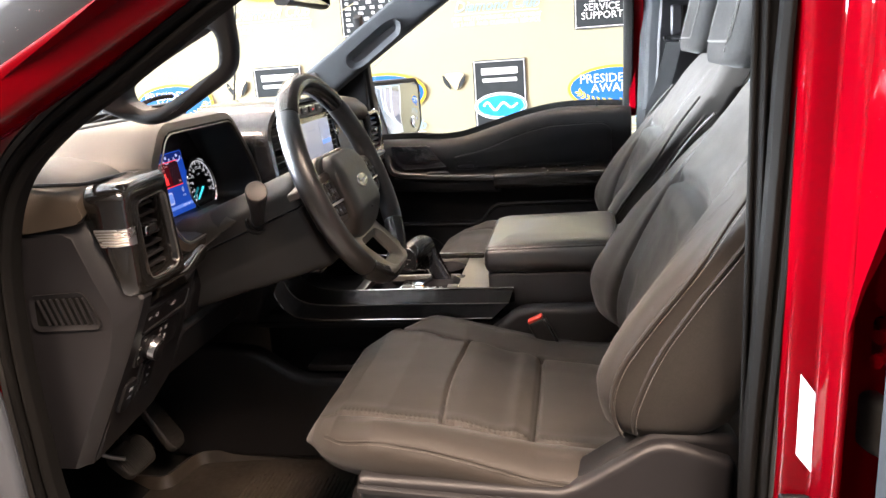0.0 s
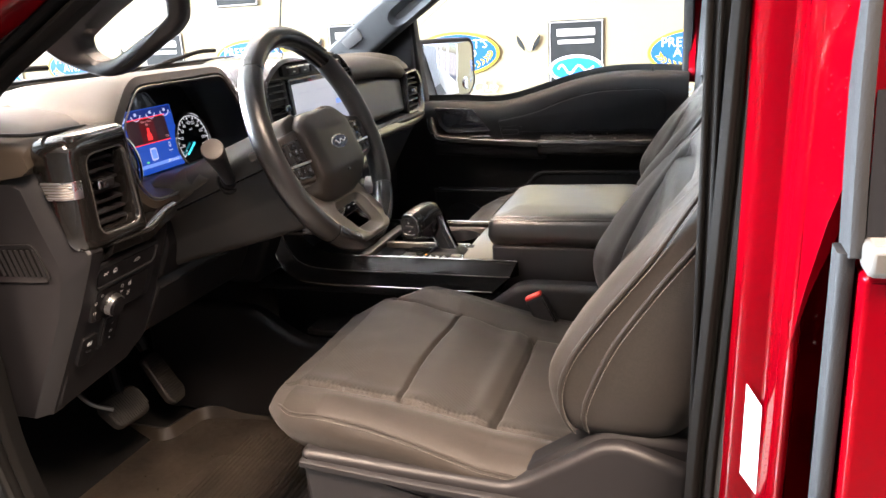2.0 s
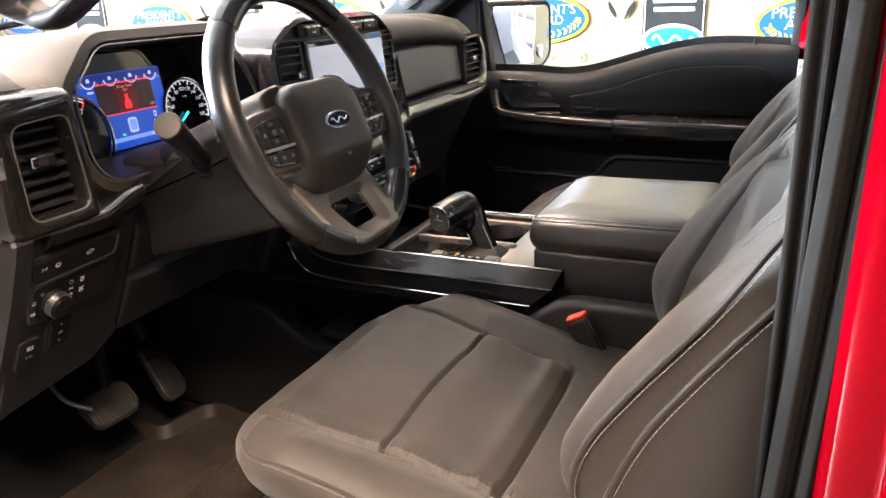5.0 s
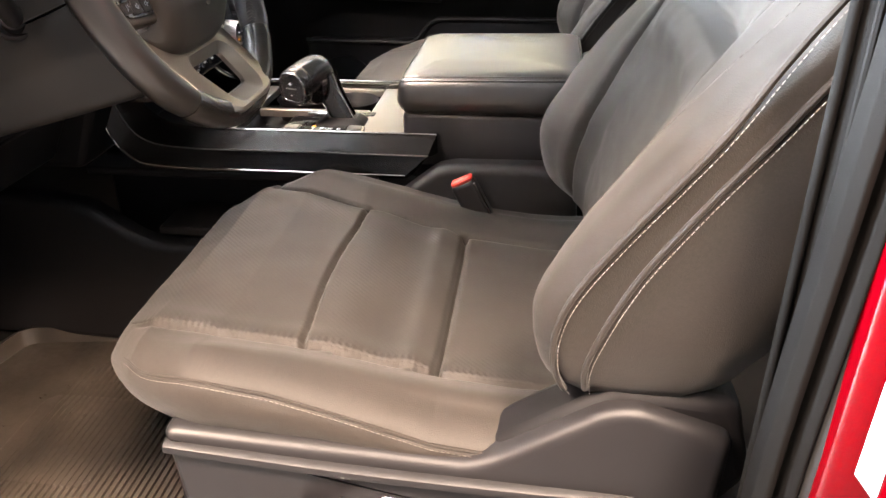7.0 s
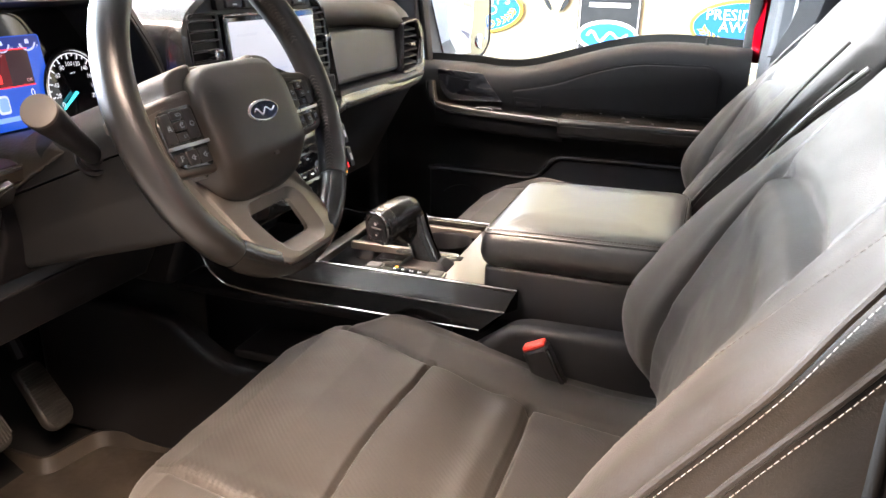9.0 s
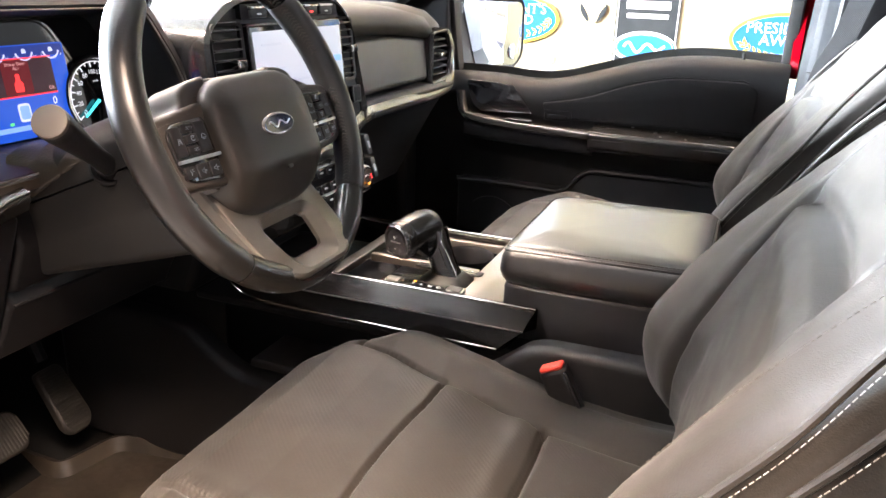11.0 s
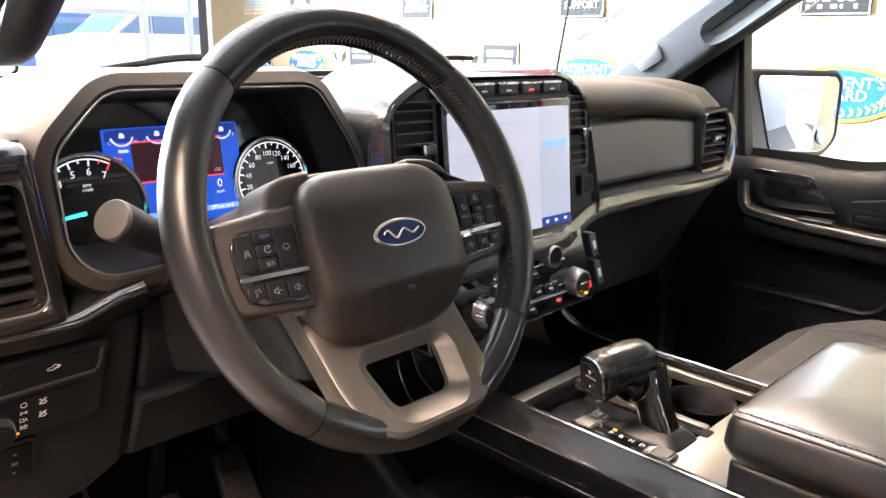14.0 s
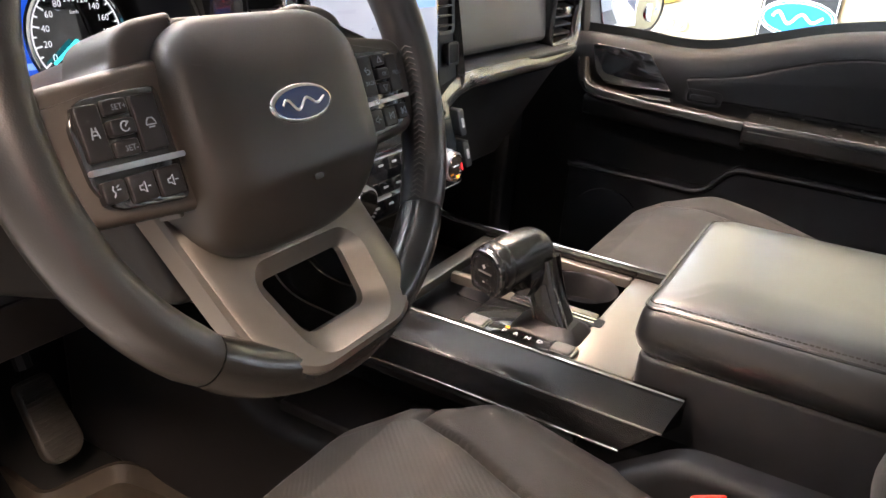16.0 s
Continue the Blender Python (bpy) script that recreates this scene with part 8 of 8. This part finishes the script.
    # base: side shield toward the door, recliner cover, rails
    if sy < 0:
        sh = [(0.032, 1.040), (0.055, 1.040), (0.20, 1.032), (0.315, 1.026), (0.345, 1.040), (0.43, 1.096), (0.455, 1.100), (0.535, 1.075), (0.53, 0.98), (0.46, 0.93), (0.06, 0.915), (0.04, 0.95)]
        q = rounded(sh, 0.012, 4)
        shield = part("side_shield", slab(q, py(yc - 0.235), 0, 0.038, 0.012, 4), M_PLASTIC, s, "grained plastic side shield")
        ridge = [(0.036, yc - 0.274, 1.024), (0.20, yc - 0.276, 1.013), (0.33, yc - 0.276, 1.007), (0.46, yc - 0.274, 1.002)]
        part("shield_ridge", sweep(spline(ridge, 6), rounded([(-0.007, -0.004), (0.007, -0.004), (0.004, 0.006), (-0.004, 0.006)], 0.002, 2), (0, -1, 0)), M_PLASTIC2, shield)
        lv = part("seat_switch", sweep(spline([(0.16, yc - 0.280, 0.968), (0.195, yc - 0.286, 0.975), (0.205, yc - 0.286, 0.984)], 4), rounded([(-0.006, -0.006), (0.006, -0.006), (0.006, 0.006), (-0.006, 0.006)], 0.003, 2), (0, -1, 0)), M_PLASTIC, shield, "black seat adjuster switch")
        part("switch_tip", box((0.198, yc - 0.293, 0.981), (0.012, 0.006, 0.014)), M_CHROME, lv, bevel=0.002)
        rg = part("lumbar_ring", sweep([(0.243 + 0.017 * math.cos(a), yc - 0.275, 0.966 + 0.017 * math.sin(a)) for a in [2 * math.pi * i / 30 for i in range(30)]], circle(0.0016, 6), (0, 1, 0), True), M_CHROME, shield, "bright ring around a round switch")
        part("lumbar_pad", cyl((0.243, yc - 0.270, 0.966), (0.243, yc - 0.278, 0.966), 0.0155), M_PLASTIC, rg)
        part("recliner_cover", loft([[(x, y, z) for x, z in ((0.33, 1.035), (0.44, 1.11), (0.54, 1.10), (0.56, 1.02), (0.50, 0.93), (0.35, 0.95))] for y in (yc - 0.255, yc - 0.20)]), M_LOWER, s, bevel=0.012)
    part("base", box((0.21 + dx, yc, 0.925 + dz), (0.42, 0.44, 0.12)), M_LOWER, s, bevel=0.02)
    for q in (-0.2, 0.2):
        part("floor_rail", box((0.22 + dx, yc + q, 0.81 + dz * 0), (0.46, 0.05, 0.11 )), M_LOWER, s, bevel=0.006)
    return s


front_seat("driver_seat", -1, 0.0, 0.0, "dark charcoal cloth driver seat with pale stitching")
front_seat("passenger_seat", 1, 0.03, 0.0, "dark charcoal cloth front passenger seat")

# ---- front passenger door, closed ----
pd = thing("passenger_door", (0.1, 0.9, 0.8), "dark inner panel of the closed front passenger door", "door")
SILL = [(-0.45, 1.318), (-0.20, 1.318), (-0.10, 1.312), (-0.02, 1.318), (0.08, 1.345), (0.18, 1.374), (0.28, 1.392), (0.38, 1.395), (0.515, 1.388)]
sill = spline([Vector(p) for p in SILL], 6)
rings = []
for p in sill:
    x, z = p
    rings.append([(x, 0.965, 0.80), (x, 0.965, z - 0.01), (x, 0.945, z), (x, 0.90, z + 0.002), (x, 0.868, z - 0.006), (x, 0.856, z - 0.022), (x, 0.850, z - 0.06), (x, 0.862, 1.22), (x, 0.872, 1.05), (x, 0.885, 0.80)])
part("inner_panel", loft(rings), M_PLASTICDIM, pd, "grained dark inner panel", sharp=50)
part("outer_skin", box((0.09, 0.985, 1.02), (0.90, 0.03, 0.54)), M_RED, pd, bevel=0.01)
part("belt_seal", sweep([(p[0], 0.952, p[1] + 0.006) for p in sill], [(-0.006, -0.01), (0.006, -0.01), (0.004, 0.012), (-0.004, 0.012)], (0, 0, 1)), M_RUBBER, pd)
ins = rounded([(-0.05, 1.262), (0.06, 1.282), (0.16, 1.322), (0.26, 1.346), (0.43, 1.348), (0.455, 1.330), (0.455, 1.228), (-0.03, 1.228)], [0.01, 0.05, 0.05, 0.04, 0.015, 0.012, 0.012, 0.008], 5)
part("inset_groove", ring_plate(offset(ins, -0.004), offset(ins, 0.001), py(0.8535), 0, 0.002), M_LOWER, pd)
part("upper_inset", slab(ins, py(0.856), 0, 0.008, 0.004, 3), M_PLASTICDIM, pd, "grained inset panel", sharp=60)
fi = rounded([(-0.252, 1.306), (-0.128, 1.302), (-0.072, 1.232), (-0.212, 1.226), (-0.238, 1.250)], [0.008, 0.006, 0.006, 0.012, 0.012], 4)
part("front_inset", slab(fi, py(0.852), 0, 0.006, 0.0015, 2), M_GLOSS, pd, "gloss dark front panel")
part("inset_foot", sweep([(x, 0.845, z) for x, z in ((-0.212, 1.2285), (-0.14, 1.2310), (-0.072, 1.2340))], circle(0.0016, 6), (0, 1, 0)), M_CHROME, pd, "bright line at the panel's foot")
# armrest ledge with the bright strip
led = spline([(-0.262, 0.838, 1.275), (-0.25, 0.828, 1.232), (-0.215, 0.815, 1.216), (-0.10, 0.800, 1.209), (0.09, 0.790, 1.202)], 8)
part("handle_strip", sweep(led, rounded([(-0.010, -0.022), (0.010, -0.022), (0.010, 0.02), (-0.010, 0.02)], 0.006, 3), (0, -1, 0)), M_STRIP, pd, "metallic strip along the armrest")
part("armrest", sweep(spline([(0.09, 0.815, 1.190), (0.25, 0.81, 1.190), (0.46, 0.815, 1.188)], 6), rounded([(-0.034, -0.05), (0.034, -0.05), (0.026, 0.034), (-0.022, 0.04)], 0.014, 4), (0, -1, 0)), M_LEATHER2, pd, "padded vinyl armrest")
part("ledge", sweep(spline([(-0.24, 0.84, 1.185), (-0.1, 0.83, 1.178), (0.10, 0.825, 1.172)], 6), rounded([(-0.03, -0.04), (0.03, -0.04), (0.02, 0.03), (-0.02, 0.035)], 0.012, 4), (0, -1, 0)), M_PLASTICDIM, pd, "dark ledge under the strip")
part("armrest_stitching", stitches([(0.10 + 0.35 * i / 30, 0.7745, 1.196) for i in range(31)], (0, -1, 0.3), 0.0055, 0.0036, 0.0006), M_THREADDARK, pd)
rl = part("door_release", ring_plate(rect(-0.046, 1.216, 0.030, 1.246, 0.010, 4), rect(-0.040, 1.220, 0.024, 1.242, 0.008, 4), py(0.850), 0, 0.003), M_LOWER, pd, "dark door release recess")
part("release_handle", slab(rect(-0.034, 1.222, 0.018, 1.236, 0.006, 3), py(0.851), 0, 0.004, 0.002), M_LOWER, rl)
part("switch_block", box((-0.09, 0.798, 1.222), (0.07, 0.03, 0.008)), M_GLOSS, pd, "black window switch block", bevel=0.003)
part("pocket", loft([[(x, y, z) for x, z in ((-0.26, 1.048), (0.03, 1.048), (0.085, 1.105), (0.46, 1.108), (0.46, 0.82), (-0.26, 0.82))] for y in (0.875, 0.825)]), M_LOWER, pd, "dark door pocket", bevel=0.008)
part("pocket_lip", sweep(spline([(-0.26, 0.822, 1.048), (-0.05, 0.822, 1.046), (0.03, 0.822, 1.050), (0.08, 0.822, 1.10), (0.15, 0.822, 1.108), (0.46, 0.822, 1.108)], 6), circle(0.006, 8), (0, 1, 0)), M_PLASTICDIM, pd)
part("speaker", cyl((-0.16, 0.85, 0.93), (-0.16, 0.82, 0.93), 0.08, 0.078, 32), M_LOWER, pd)
g = part("window_glass", loft([[(-0.30, 0.955 + d, 1.30), (0.52, 0.955 + d, 1.37), (0.54, 0.80 + d, 1.80), (0.05, 0.80 + d, 1.80), (-0.30, 0.90 + d, 1.56)] for d in (0, 0.004)]), M_GLASS, pd, "clear side window")
g.visible_shadow = False
part("window_frame_front", sweep(spline([(-0.310, 0.935, 1.315), (-0.316, 0.905, 1.45), (-0.318, 0.87, 1.60), (-0.318, 0.83, 1.72)], 5), rounded([(-0.011, -0.02), (0.011, -0.02), (0.011, 0.02), (-0.011, 0.02)], 0.004, 2), (0, -1, 0)), M_RUBBER, pd, "black front window frame")
part("window_frame_rear", sweep(spline([(0.505, 0.945, 1.385), (0.508, 0.91, 1.50), (0.515, 0.85, 1.70), (0.52, 0.82, 1.80)], 5), rounded([(-0.009, -0.02), (0.009, -0.02), (0.009, 0.02), (-0.009, 0.02)], 0.004, 2), (0, -1, 0)), M_RUBBER, pd, "black rear window frame")
part("sail_panel", loft([[(x, y, z) for x, z in ((-0.45, 1.36), (-0.318, 1.32), (-0.318, 1.66), (-0.40, 1.60), (-0.64, 1.42))] for y in (0.86, 0.90)]), M_LOWER, pd, "dark corner panel", bevel=0.006)
part("lock_pin", cyl((0.412, 0.90, 1.39), (0.412, 0.90, 1.41), 0.004, n=10), M_RUBBER, pd)

# door mirror
dm = thing("door_mirror", (-0.28, 1.08, 1.40), "dark door mirror with a bright reflecting glass", "mirror")
MA, MB = Vector((-0.340, 0.99, 0)), Vector((-0.226, 1.235, 0))
MT = (MB - MA).normalized()
MN = Vector((MT.y, -MT.x, 0))
MW = (MB - MA).length
MQ = lambda u, v, d: MA + MT * u + MN * d + Vector((0, 0, v))
mo = rounded([(-0.035, 1.312), (MW - 0.03, 1.300), (MW + 0.008, 1.345), (MW + 0.005, 1.485), (MW - 0.016, 1.508), (-0.02, 1.512), (-0.05, 1.48)], [0.03, 0.03, 0.02, 0.02, 0.02, 0.03, 0.03], 5)
mg = rounded([(0.070, 1.314), (MW - 0.03, 1.308), (MW, 1.345), (MW - 0.004, 1.482), (MW - 0.02, 1.497), (0.015, 1.500), (0.010, 1.48)], [0.02, 0.03, 0.02, 0.02, 0.015, 0.012, 0.01], 5)
part("housing", loft([[MQ(p[0] * 0.7 + 0.03, (p[1] - 1.41) * 0.7 + 1.41, -0.10) for p in mo], [MQ(p[0], p[1], -0.06) for p in mo], [MQ(p[0], p[1], 0.004) for p in mo], [MQ(p[0], p[1], 0.006) for p in offset(mo, 0.005)], [MQ(p[0], p[1], 0.0035) for p in offset(mo, 0.010)]], True, True), M_PLASTIC, dm, "dark mirror housing", sharp=40)
part("mirror_glass", slab(offset(mg, 0.004), MQ, 0.003, 0.0065, 0.001), M_MIRROR, dm, "silvered mirror glass")
part("spot_mirror", slab(ellipse(MW - 0.042, 1.352, 0.022, 0.022, 28), MQ, 0.0065, 0.010, 0.002), M_MIRROR, dm, "round wide-angle spot mirror")
part("mirror_arm", sweep(spline([(-0.40, 0.92, 1.36), (-0.385, 1.0, 1.355), (-0.36, 1.06, 1.36)], 5), rounded([(-0.04, -0.03), (0.04, -0.03), (0.04, 0.03), (-0.04, 0.03)], 0.015, 3), (0, 0, 1)), M_RUBBER, dm)
